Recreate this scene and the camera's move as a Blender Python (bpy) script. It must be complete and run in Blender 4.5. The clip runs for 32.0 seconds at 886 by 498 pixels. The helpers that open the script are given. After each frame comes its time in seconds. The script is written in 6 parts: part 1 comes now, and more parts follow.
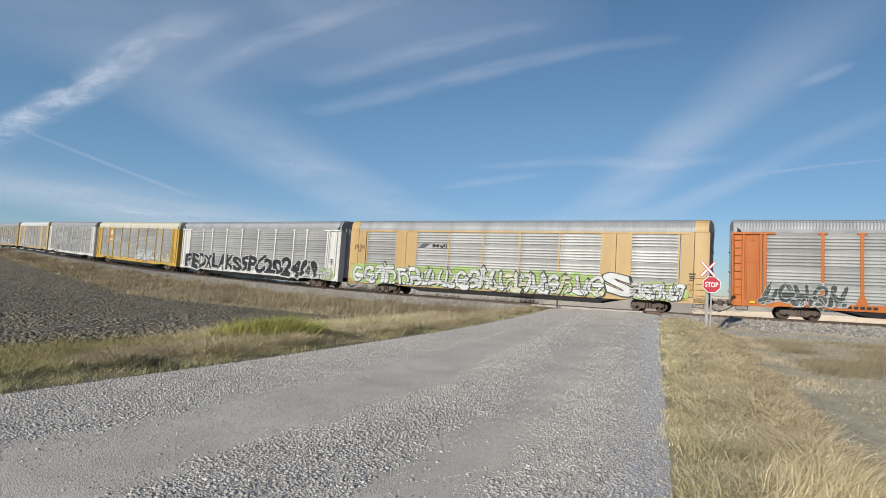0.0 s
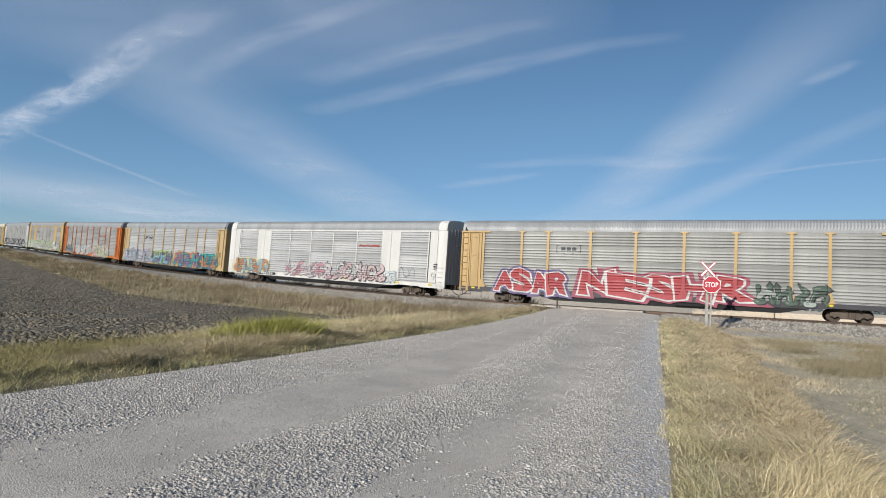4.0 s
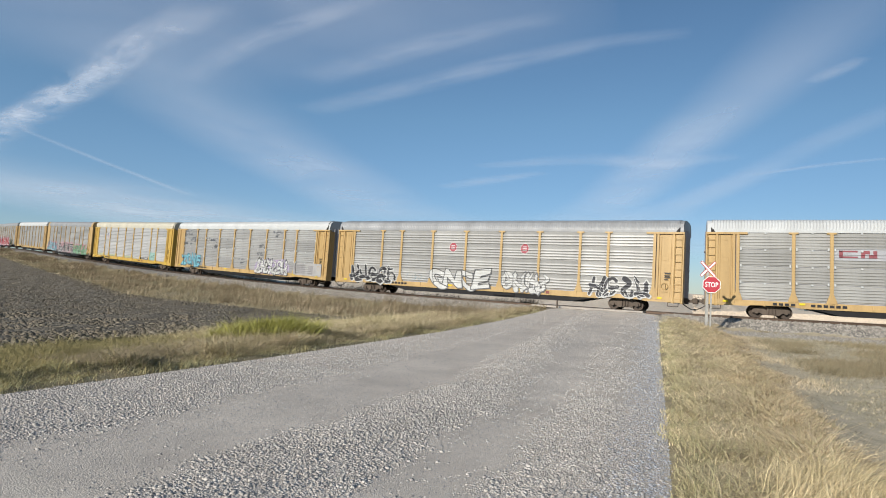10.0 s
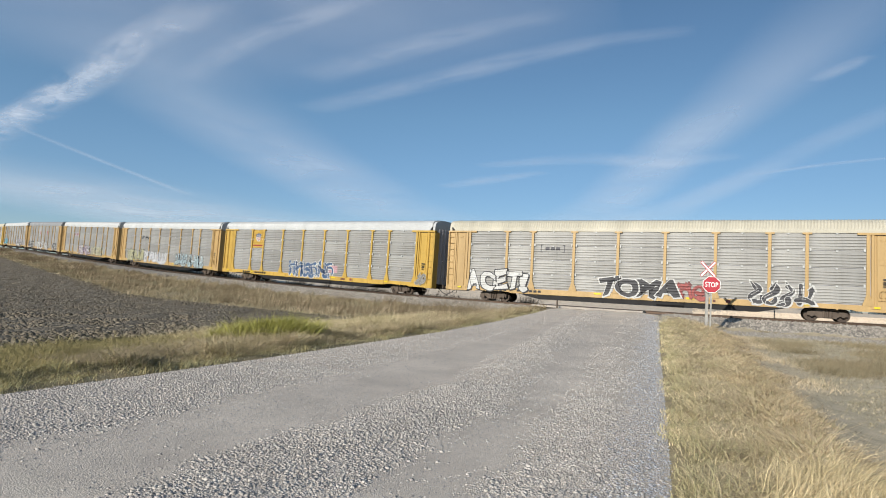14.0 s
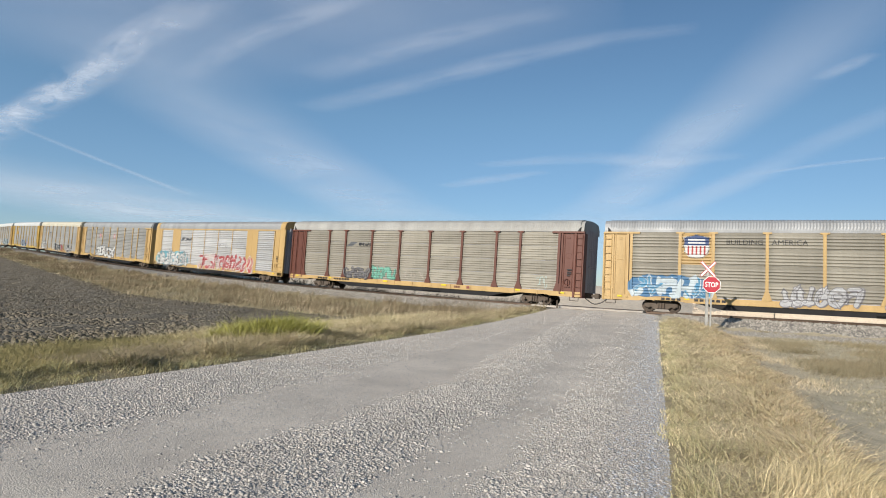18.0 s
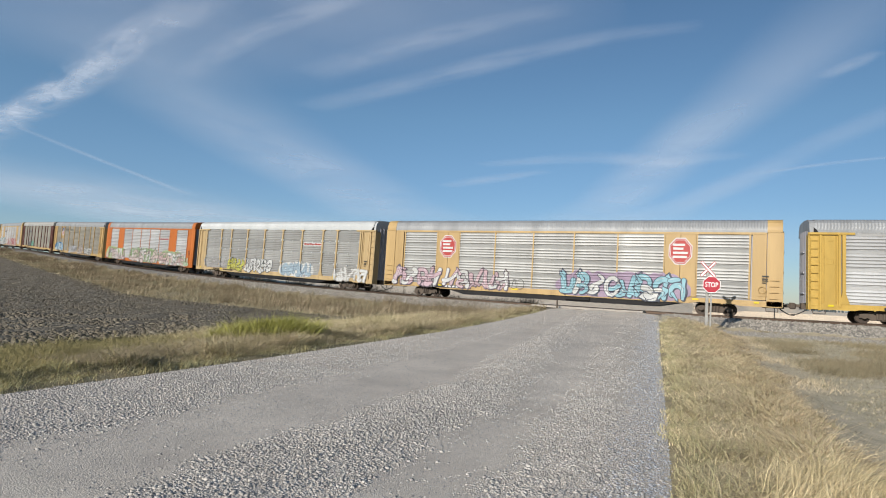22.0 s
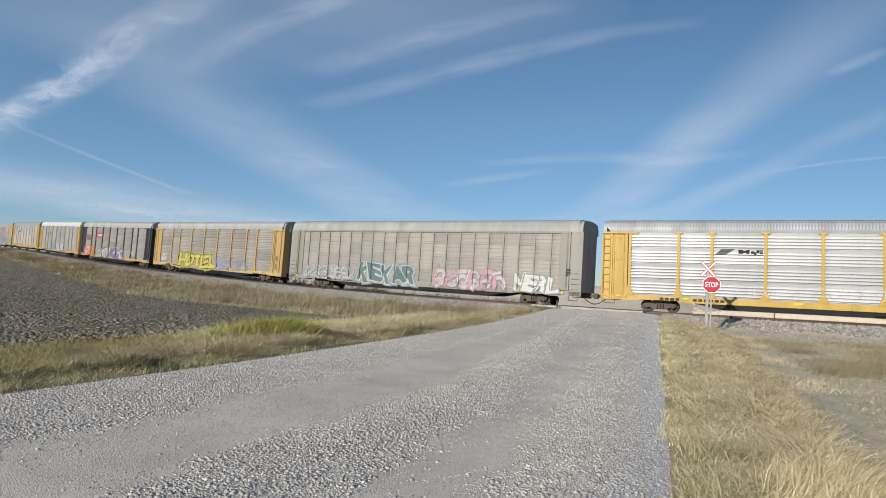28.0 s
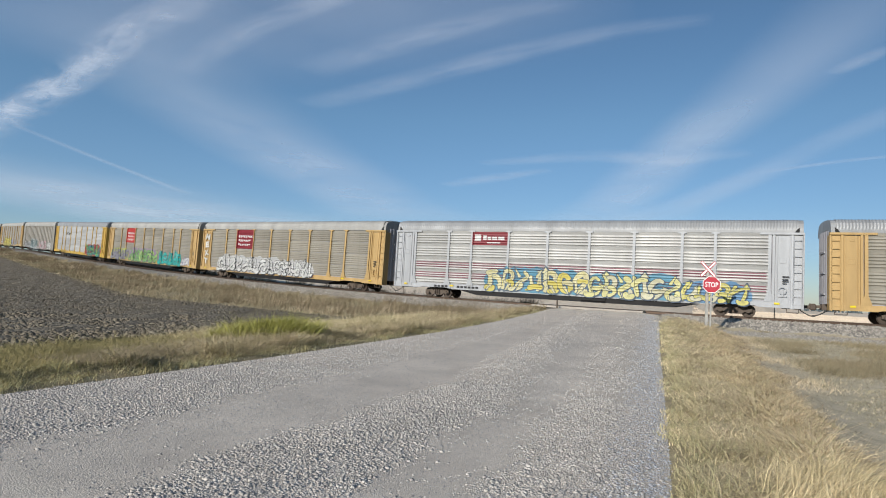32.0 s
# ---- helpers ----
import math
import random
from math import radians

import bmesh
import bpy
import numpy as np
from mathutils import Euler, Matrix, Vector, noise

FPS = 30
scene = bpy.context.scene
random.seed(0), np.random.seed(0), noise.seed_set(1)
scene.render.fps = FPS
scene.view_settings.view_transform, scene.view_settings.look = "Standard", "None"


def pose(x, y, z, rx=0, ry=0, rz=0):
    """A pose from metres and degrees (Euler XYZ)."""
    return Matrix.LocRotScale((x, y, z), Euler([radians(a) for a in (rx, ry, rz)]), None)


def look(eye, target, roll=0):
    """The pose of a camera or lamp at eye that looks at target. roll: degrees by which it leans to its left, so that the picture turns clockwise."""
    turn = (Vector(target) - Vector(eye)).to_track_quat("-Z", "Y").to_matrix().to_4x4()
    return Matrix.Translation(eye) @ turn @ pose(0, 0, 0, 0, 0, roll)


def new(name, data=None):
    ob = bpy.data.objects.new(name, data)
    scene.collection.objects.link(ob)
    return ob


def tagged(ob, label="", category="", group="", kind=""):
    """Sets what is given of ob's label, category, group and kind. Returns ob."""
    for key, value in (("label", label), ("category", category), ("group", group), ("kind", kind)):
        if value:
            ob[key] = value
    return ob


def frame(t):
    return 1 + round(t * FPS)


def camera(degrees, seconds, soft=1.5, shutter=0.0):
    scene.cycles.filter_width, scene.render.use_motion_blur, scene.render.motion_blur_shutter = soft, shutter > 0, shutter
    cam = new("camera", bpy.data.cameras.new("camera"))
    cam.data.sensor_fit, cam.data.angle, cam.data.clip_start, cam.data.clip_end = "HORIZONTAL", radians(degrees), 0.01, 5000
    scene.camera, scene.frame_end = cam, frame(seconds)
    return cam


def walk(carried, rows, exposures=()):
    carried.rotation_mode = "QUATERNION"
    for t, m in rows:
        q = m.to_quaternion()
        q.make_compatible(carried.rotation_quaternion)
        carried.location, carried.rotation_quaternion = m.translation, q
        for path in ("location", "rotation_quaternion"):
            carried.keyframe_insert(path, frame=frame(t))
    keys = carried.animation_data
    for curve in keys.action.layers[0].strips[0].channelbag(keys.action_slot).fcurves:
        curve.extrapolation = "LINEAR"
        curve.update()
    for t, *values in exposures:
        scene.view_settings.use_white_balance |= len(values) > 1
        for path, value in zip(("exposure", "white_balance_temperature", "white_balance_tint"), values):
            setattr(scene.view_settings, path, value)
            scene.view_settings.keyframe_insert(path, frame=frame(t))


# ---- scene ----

# ================= camera =================
EYE = Vector((0.0, 0.0, 1.6))
cam = camera(73.54, 32.0, soft=1.0)
aim = EYE + Vector((0.0, math.cos(radians(4.095)), math.sin(radians(4.095)))) * 100
here = look(EYE, aim, 2.787)
walk(cam, [(0.0, here), (32.0, here)], exposures=[(t, e, k, 10) for t, e, k in (
    (0.0, 0.10, 6270), (1.0, 0.10, 6325), (2.0, 0.06, 6190), (3.0, 0.05, 6160), (6.0, 0.18, 6375), (7.0, 0.18, 6350), (8.0, 0.08, 6230), (9.0, 0.16, 6350), (11.0, 0.20, 6375), (12.0, 0.20, 6375),
    (14.0, 0.22, 6420), (17.0, 0.21, 6405), (18.0, 0.28, 6485), (19.0, 0.28, 6500), (20.0, 0.14, 6390), (22.0, 0.12, 6350), (23.0, 0.02, 6215), (24.0, 0.11, 6280), (25.0, 0.15, 6295),
    (28.0, 0.15, 6280), (29.0, 0.00, 6230), (30.0, 0.11, 6280), (31.0, 0.18, 6320), (32.0, 0.10, 6240))])

# ================= light =================
SUN_EL, SUN_AZ = radians(19.0), radians(37.7)     # azimuth: where the light goes, to the right of +y
world = bpy.data.worlds.new("sky")
scene.world = world
world.use_nodes = True
wn = world.node_tree.nodes
sky = wn.new("ShaderNodeTexSky")
sky.sky_type = "NISHITA"
sky.sun_disc = False
sky.sun_elevation = SUN_EL
sky.sun_rotation = SUN_AZ + math.pi
sky.air_density, sky.dust_density, sky.ozone_density = 1.0, 0.1, 1.8
wn["Background"].inputs[1].default_value = 0.093
# hand-set tint over the model sky: a little bluer, darkened along the whole horizon
air = wn.new("ShaderNodeMix")
air.data_type, air.blend_type = "RGBA", "MULTIPLY"
air.inputs["Factor"].default_value = 1.0
tone = wn.new("ShaderNodeMix")
tone.data_type = "RGBA"
tone.inputs["A"].default_value, tone.inputs["B"].default_value = (0.60, 0.71, 0.97, 1.0), (0.80, 0.96, 1.04, 1.0)
wco, wsep, wrng = wn.new("ShaderNodeTexCoord"), wn.new("ShaderNodeSeparateXYZ"), wn.new("ShaderNodeMapRange")
wrng.inputs[2].default_value = 0.28
wl = world.node_tree.links
wl.new(wco.outputs["Generated"], wsep.inputs[0])
wl.new(wsep.outputs[2], wrng.inputs[0])
wl.new(wrng.outputs[0], tone.inputs["Factor"])
wl.new(sky.outputs[0], air.inputs["A"])
# hand-set level across the sky: brightened at the left, dimmed towards the right
side = wn.new("ShaderNodeMapRange")
side.inputs[1].default_value, side.inputs[2].default_value, side.inputs[3].default_value, side.inputs[4].default_value = -0.65, 0.65, 1.10, 0.80
level = wn.new("ShaderNodeVectorMath")
level.operation = "SCALE"
wl.new(wsep.outputs[0], side.inputs[0])
wl.new(tone.outputs["Result"], level.inputs[0])
wl.new(side.outputs[0], level.inputs["Scale"])
wl.new(level.outputs[0], air.inputs["B"])
wl.new(air.outputs["Result"], wn["Background"].inputs[0])
sun = new("sun", bpy.data.lights.new("sun", "SUN"))
sun.data.energy, sun.data.angle, sun.data.color = 4.9, radians(0.6), (1.0, 0.93, 0.83)
toward = Vector((math.sin(SUN_AZ) * math.cos(SUN_EL), math.cos(SUN_AZ) * math.cos(SUN_EL), -math.sin(SUN_EL)))
sun.matrix_world = Matrix.Translation((-60, -80, 60)) @ toward.to_track_quat("-Z", "Y").to_matrix().to_4x4()


# ================= materials =================
def srgb(r, g, b):
    return tuple((c / 255 / 12.92 if c <= 10 else ((c / 255 + 0.055) / 1.055) ** 2.4) for c in (r, g, b)) + (1.0,)


def shade(c, k):
    return tuple(min(1.0, x * k) for x in c[:3]) + (1.0,)


def mat(name, base, other=None, rough=0.6, metal=0.0, scale=3.0, fine=40.0, bump=0.2, dirt=0.3, island=0.0, dist=0.02, spec=0.5,
        streak=False, each=0.0):
    """A painted or natural surface: two tones by broad noise, fine grain in tone and relief."""
    m = bpy.data.materials.new(name)
    m.use_nodes = True
    nt = m.node_tree
    N, L = nt.nodes, nt.links
    b = N["Principled BSDF"]
    other = other or shade(base, 1 - dirt)
    tc = N.new("ShaderNodeTexCoord")
    src_co = tc.outputs["Object"]
    if streak:
        mp = N.new("ShaderNodeMapping")
        mp.inputs["Scale"].default_value = (1, 1, 0.12)
        L.new(src_co, mp.inputs[0])
        src_co = mp.outputs[0]
    n1 = N.new("ShaderNodeTexNoise")
    n1.inputs["Scale"].default_value, n1.inputs["Detail"].default_value = scale, 6
    n1.inputs["Roughness"].default_value = 0.65
    L.new(src_co, n1.inputs["Vector"])
    n2 = N.new("ShaderNodeTexNoise")
    n2.inputs["Scale"].default_value, n2.inputs["Detail"].default_value = fine, 3
    L.new(tc.outputs["Object"], n2.inputs["Vector"])
    ramp = N.new("ShaderNodeMapRange")
    ramp.inputs[1].default_value, ramp.inputs[2].default_value = 0.35, 0.68
    L.new(n1.outputs[0], ramp.inputs[0])
    mix = N.new("ShaderNodeMix")
    mix.data_type = "RGBA"
    mix.inputs["A"].default_value, mix.inputs["B"].default_value = base, other
    L.new(ramp.outputs[0], mix.inputs["Factor"])
    out = mix.outputs["Result"]
    grain = N.new("ShaderNodeMapRange")
    grain.inputs[1].default_value, grain.inputs[2].default_value = 0.3, 0.7
    grain.inputs[3].default_value, grain.inputs[4].default_value = 0.82, 1.18
    L.new(n2.outputs[0], grain.inputs[0])
    hsv = N.new("ShaderNodeHueSaturation")
    L.new(out, hsv.inputs["Color"])
    if island:
        geo = N.new("ShaderNodeNewGeometry")
        r2 = N.new("ShaderNodeMapRange")
        r2.inputs[3].default_value, r2.inputs[4].default_value = 1 - island, 1 + island
        L.new(geo.outputs["Random Per Island"], r2.inputs[0])
        mul = N.new("ShaderNodeMath")
        mul.operation = "MULTIPLY"
        L.new(r2.outputs[0], mul.inputs[0])
        L.new(grain.outputs[0], mul.inputs[1])
        L.new(mul.outputs[0], hsv.inputs["Value"])
    elif each:
        info = N.new("ShaderNodeObjectInfo")
        r2 = N.new("ShaderNodeMapRange")
        r2.inputs[3].default_value, r2.inputs[4].default_value = 1 - each, 1 + each
        L.new(info.outputs["Random"], r2.inputs[0])
        mul = N.new("ShaderNodeMath")
        mul.operation = "MULTIPLY"
        L.new(r2.outputs[0], mul.inputs[0])
        L.new(grain.outputs[0], mul.inputs[1])
        L.new(mul.outputs[0], hsv.inputs["Value"])
    else:
        L.new(grain.outputs[0], hsv.inputs["Value"])
    L.new(hsv.outputs[0], b.inputs["Base Color"])
    b.inputs["Metallic"].default_value = metal
    b.inputs["Specular IOR Level"].default_value = spec
    rr = N.new("ShaderNodeMapRange")
    rr.inputs[3].default_value, rr.inputs[4].default_value = max(0.05, rough - 0.1), min(1, rough + 0.12)
    L.new(n1.outputs[0], rr.inputs[0])
    L.new(rr.outputs[0], b.inputs["Roughness"])
    if bump:
        bp = N.new("ShaderNodeBump")
        bp.inputs["Strength"].default_value, bp.inputs["Distance"].default_value = bump, dist
        L.new(n2.outputs[0], bp.inputs["Height"])
        L.new(bp.outputs[0], b.inputs["Normal"])
    return m


CACHE = {}


def paint(name, rgb, rough=0.5, metal=0.0, dirt=0.25, streak=True, spec=0.35):
    if name not in CACHE:
        CACHE[name] = mat(name, shade(srgb(*rgb), 0.70), rough=rough, metal=metal, scale=1.1, fine=30, bump=0.05, dirt=dirt, streak=streak, spec=spec, each=0.13 if name.startswith("panel") else 0.0)
    return CACHE[name]


FRAME = {
    "yellow": paint("paint_yellow", (206, 172, 114)),
    "bright": paint("paint_bright_yellow", (214, 176, 84)),
    "tan": paint("paint_tan_yellow", (208, 180, 132)),
    "orange": paint("paint_orange", (206, 116, 46)),
    "white": paint("paint_white", (236, 233, 226)),
    "brown": paint("paint_brown", (112, 66, 52)),
    "dark": paint("paint_dark_grey", (66, 64, 68)),
    "silver": paint("paint_silver", (190, 192, 194)),
    "grey": paint("paint_warm_grey", (164, 158, 146)),
}
PANEL = {
    "silver": paint("panel_silver", (184, 183, 179), rough=0.5, metal=0.2, dirt=0.22),
    "bright": paint("panel_bright", (208, 207, 205), rough=0.5, metal=0.25, dirt=0.16),
    "grey": paint("panel_galvanised", (173, 172, 167), rough=0.55, metal=0.12, dirt=0.24),
    "olive": paint("panel_weathered", (166, 160, 146), rough=0.6, metal=0.12, dirt=0.28),
    "warm": paint("panel_warm_grey", (172, 166, 155), rough=0.6, metal=0.1, dirt=0.26),
}
ROOF = {
    "grey": paint("roof_grey", (172, 173, 173), rough=0.5, metal=0.15),
    "white": paint("roof_white", (212, 214, 212), rough=0.5, dirt=0.14),
    "cream": paint("roof_cream", (214, 208, 188), rough=0.55, dirt=0.2),
    "light": paint("roof_light_grey", (184, 182, 176), rough=0.55),
}
STEEL = paint("running_gear_steel", (112, 99, 87), rough=0.75, dirt=0.5)
WHEEL = paint("wheel_steel", (98, 84, 72), rough=0.6, metal=0.15, dirt=0.4)
BLACK = paint("underframe_black", (28, 26, 26), rough=0.7, dirt=0.3)
ENDGREY = paint("end_door_grey", (190, 189, 194), rough=0.6, metal=0.1)
REFLECT = paint("reflector_yellow", (240, 214, 30), dirt=0.1)
WHITEMARK = paint("stencil_white", (225, 225, 222), dirt=0.1)
BLACKMARK = paint("stencil_black", (34, 34, 38), dirt=0.1)
REDMARK = paint("sign_red", (190, 62, 56), dirt=0.12)
MAROON = paint("sign_maroon", (140, 44, 54), dirt=0.1)
RUBBER = paint("hose_rubber", (26, 26, 28), rough=0.6)


# ================= mesh helpers =================
def mesh_from(name, verts, faces, *mats, smooth=False):
    me = bpy.data.meshes.new(name)
    me.from_pydata(verts, [], faces)
    for m in mats:
        me.materials.append(m)
    if smooth:
        me.shade_smooth()
    return me


def box(bm, x0, x1, y0, y1, z0, z1, bevel=0.0):
    r = bmesh.ops.create_cube(bm, size=1.0)
    for v in r["verts"]:
        v.co = Vector((x0 + (v.co.x + 0.5) * (x1 - x0), y0 + (v.co.y + 0.5) * (y1 - y0), z0 + (v.co.z + 0.5) * (z1 - z0)))
    if bevel:
        es = list({e for v in r["verts"] for e in v.link_edges})
        bmesh.ops.bevel(bm, geom=es, offset=bevel, segments=1, affect="EDGES")


def tube(bm, a, b, r, n=8, r2=None):
    a, b = Vector(a), Vector(b)
    q = (b - a).to_track_quat("Z", "Y").to_matrix().to_4x4()
    m = Matrix.Translation((a + b) / 2) @ q
    bmesh.ops.create_cone(bm, cap_ends=True, segments=n, radius1=r, radius2=r if r2 is None else r2, depth=(b - a).length, matrix=m)


def prism(bm, outline, y0, y1):
    """A plate with an outline in x and z, between two depths."""
    f = [bm.verts.new((x, y0, z)) for x, z in outline]
    g = [bm.verts.new((x, y1, z)) for x, z in outline]
    n = len(outline)
    bm.faces.new(f)
    bm.faces.new(list(reversed(g)))
    for i in range(n):
        bm.faces.new((f[i], g[i], g[(i + 1) % n], f[(i + 1) % n]))


def done(bm, name, m):
    bmesh.ops.recalc_face_normals(bm, faces=bm.faces)
    me = bpy.data.meshes.new(name)
    bm.to_mesh(me)
    bm.free()
    if m:
        me.materials.append(m)
    return me


def part(name, data, material, parent, label="", at=None):
    """One mesh object under a thing or a part."""
    if isinstance(data, bmesh.types.BMesh):
        data = done(data, name, material)
    ob = new(name, data)
    ob.parent = parent
    if at is not None:
        ob.matrix_basis = at
    if label:
        ob["label"] = label
    return ob


# ================= the plan: track, road, ground =================
SS = np.arange(-1100.0, 420.0, 1.0)
HEADING = np.interp(SS - 4.5, [-180, -120, -80, -50, -30, -15, 0, 15, 30], [-0.795, -0.7937, -0.7487, -0.7191, -0.6135, -0.497, -0.4118, -0.374, -0.3212])
ease = np.hanning(21) / np.hanning(21).sum()
HEADING = np.convolve(np.pad(HEADING, 10, mode="edge"), ease, "valid")      # the line bends gently at the crossing
left = np.clip(4.5 - SS, 0, 230) / 100.0
PX = np.concatenate([[0], np.cumsum(np.cos((HEADING[1:] + HEADING[:-1]) / 2))])
PY = np.concatenate([[0], np.cumsum(np.sin((HEADING[1:] + HEADING[:-1]) / 2))])
PX, PY = PX - np.interp(4.5, SS, PX) + 19.9185, PY - np.interp(4.5, SS, PY) + 33.8812
rise = np.minimum(left, 1.7)
PZ = 0.9628 - 0.0819 * rise + 4.7349 * rise ** 2 - 1.4999 * rise ** 3 + (left - rise) * 3.013


def rail_at(s, off=0.0):
    """Point on the near side line of the train (off metres beyond it) at rail height, and the heading."""
    x, y, z = np.interp(s, SS, PX), np.interp(s, SS, PY), np.interp(s, SS, PZ)
    h = np.interp(s, SS, HEADING)
    return Vector((x - math.sin(h) * off, y + math.cos(h) * off, z)), h


ROAD = radians(21.5)


def road_uv(x, y):
    return x * math.sin(ROAD) + y * math.cos(ROAD), x * math.cos(ROAD) - y * math.sin(ROAD)


def road_xy(u, v):
    return u * math.sin(ROAD) + v * math.cos(ROAD), u * math.cos(ROAD) - v * math.sin(ROAD)


def road_z(u):
    return np.interp(u, [-60, 0, 10, 20, 28, 34, 38, 42, 50, 60, 80], [-0.1, 0, 0.05, 0.2, 0.42, 0.66, 0.86, 0.90, 0.80, 0.5, 0.2])


def road_half(u):
    return np.interp(u, [0, 10, 20, 42, 60], [0.15, -0.1, -0.4, -1.0, -1.0]), np.interp(u, [0, 10, 20, 40, 60], [-8.3, -8.1, -7.8, -7.4, -7.4])


def smooth01(t):
    t = np.clip(t, 0, 1)
    return t * t * (3 - 2 * t)


def track_sw(x, y):
    """Nearest place along the track and distance from its middle, positive on the camera's side."""
    pts = np.arange(0, len(SS), 3)
    cx, cy = PX[pts] - np.sin(HEADING[pts]) * 1.6, PY[pts] + np.cos(HEADING[pts]) * 1.6
    s, w = np.empty_like(x), np.empty_like(x)
    for a in range(0, len(x), 4000):
        d2 = (x[a:a + 4000, None] - cx) ** 2 + (y[a:a + 4000, None] - cy) ** 2
        i = d2.argmin(1)
        j = pts[i]
        h = HEADING[j]
        dx, dy = x[a:a + 4000] - cx[i], y[a:a + 4000] - cy[i]
        s[a:a + 4000] = SS[j] + dx * np.cos(h) + dy * np.sin(h)
        w[a:a + 4000] = -(-dx * np.sin(h) + dy * np.cos(h))
    return s, w


def ground_z(x, y, under_road=True):
    x, y = np.asarray(x, float), np.asarray(y, float)
    shape = x.shape
    x, y = x.ravel(), y.ravel()
    s, w = track_sw(x, y)
    zt = np.interp(s, SS, PZ)
    u, v = road_uv(x, y)
    near = -0.12 - 0.40 * smooth01((v - 1.6) / 1.5)
    foot = zt - 0.80
    field = near + (foot - near) * smooth01(1 - (w - 6) / 34)
    far = foot - 0.35 * smooth01((-w - 6) / 60) - 0.002 * np.clip(-w - 60, 0, 2000) + 3.2 * smooth01((-w - 20) / 70) * smooth01((-s - 2) / 30)
    z = np.where(w > 0, field, far)
    c = np.abs(w)
    bed = np.interp(c, [0, 1.7, 3.6, 5.5], [-0.22, -0.24, -0.78, -0.95])
    z = np.where(c < 5.5, np.maximum(zt + bed, np.minimum(z, zt - 0.3)), z)
    # the road and its shoulders
    edge = np.maximum(np.maximum(v - 0.0, -8.1 - v), 0)
    k = smooth01(1 - edge / 3.0) * smooth01((46 - u) / 8)
    zr = road_z(u) - 0.02 - (0.07 if under_road else 0.0) * smooth01((0.45 - edge) / 0.4)
    z = z * (1 - k) + zr * k
    # the verge swells to a low ridge before it drops to the open soil
    z = z + 0.14 * np.exp(-((v - 1.35) / 0.42) ** 2) * smooth01((u - 1) / 5) * smooth01((34 - u) / 8)
    # a grown-over bank along the road, cut off short on the road's side
    lip = road_half(u)[1] - 0.42 + 0.16 * np.sin(u * 1.1) + 0.1 * np.sin(u * 2.7)
    z = z + 0.13 * smooth01((lip - v) / 0.35) * smooth01((v + 13.0) / 2.5) * smooth01((u + 4) / 3) * smooth01((33 - u) / 12)
    return z.reshape(shape)


def spread(lo, hi, near, grow):
    """Coordinates that are fine near zero and grow coarse outwards."""
    out, step, p = [0.0], near, 0.0
    while p < hi:
        p += step
        out.append(p)
        step *= grow
    neg, step, p = [], near, 0.0
    while p > lo:
        p -= step
        neg.append(p)
        step *= grow
    return np.array(neg[::-1] + out)


def sheet(name, xs, ys, zf, *mats, smooth=True):
    gx, gy = np.meshgrid(xs, ys)
    gz = zf(gx, gy)
    n, m = gx.shape
    verts = np.stack([gx.ravel(), gy.ravel(), gz.ravel()], 1)
    i = np.arange(n * m).reshape(n, m)
    faces = np.stack([i[:-1, :-1].ravel(), i[:-1, 1:].ravel(), i[1:, 1:].ravel(), i[1:, :-1].ravel()], 1)
    return mesh_from(name, verts.tolist(), faces.tolist(), *mats, smooth=smooth)


# ================= setting: ground, road, track =================
SOIL_STRAW = mat("dry_stubble_soil", srgb(226, 208, 184), srgb(216, 198, 172), rough=0.95, scale=0.05, fine=1.5, bump=0.1, dist=0.03, spec=0.1)
VERGE_SOIL = mat("verge_soil", srgb(160, 144, 110), srgb(134, 122, 90), rough=0.95, scale=0.8, fine=14, bump=0.6, dist=0.04)
FLAT_WEEDS = mat("sparse_weedy_soil", srgb(192, 178, 150), srgb(160, 149, 123), rough=0.95, scale=2.8, fine=40, bump=0.15, dist=0.03)
PLOUGHED = mat("ploughed_soil", srgb(126, 117, 101), srgb(104, 96, 82), rough=1.0, scale=1.6, fine=7, bump=1.0, dist=0.12, spec=0.2)
GRAVEL = mat("packed_gravel", srgb(212, 200, 184), srgb(187, 176, 162), rough=0.95, scale=0.7, fine=75, bump=0.6, dist=0.02, spec=0.2)
BALLAST = mat("ballast_bed", srgb(142, 137, 130), srgb(110, 106, 100), rough=0.95, scale=1.2, fine=16, bump=1.0, dist=0.06, spec=0.2)
CONCRETE = mat("crossing_panel_concrete", srgb(172, 164, 154), rough=0.9, scale=1.5, fine=20, bump=0.2)
RAILSTEEL = paint("rail_steel", (104, 86, 72), rough=0.5, metal=0.5, dirt=0.4, streak=False)
TIE = mat("sleeper_timber", srgb(92, 80, 70), srgb(66, 58, 52), rough=0.95, scale=2, fine=20, bump=0.5)


def field_edge(s):
    """How far from the track's middle the ploughed soil begins."""
    return np.interp(s, [-260, -160, -100, -60, -40, -30], [6.5, 7.0, 9.0, 12.0, 15.0, 18.0])


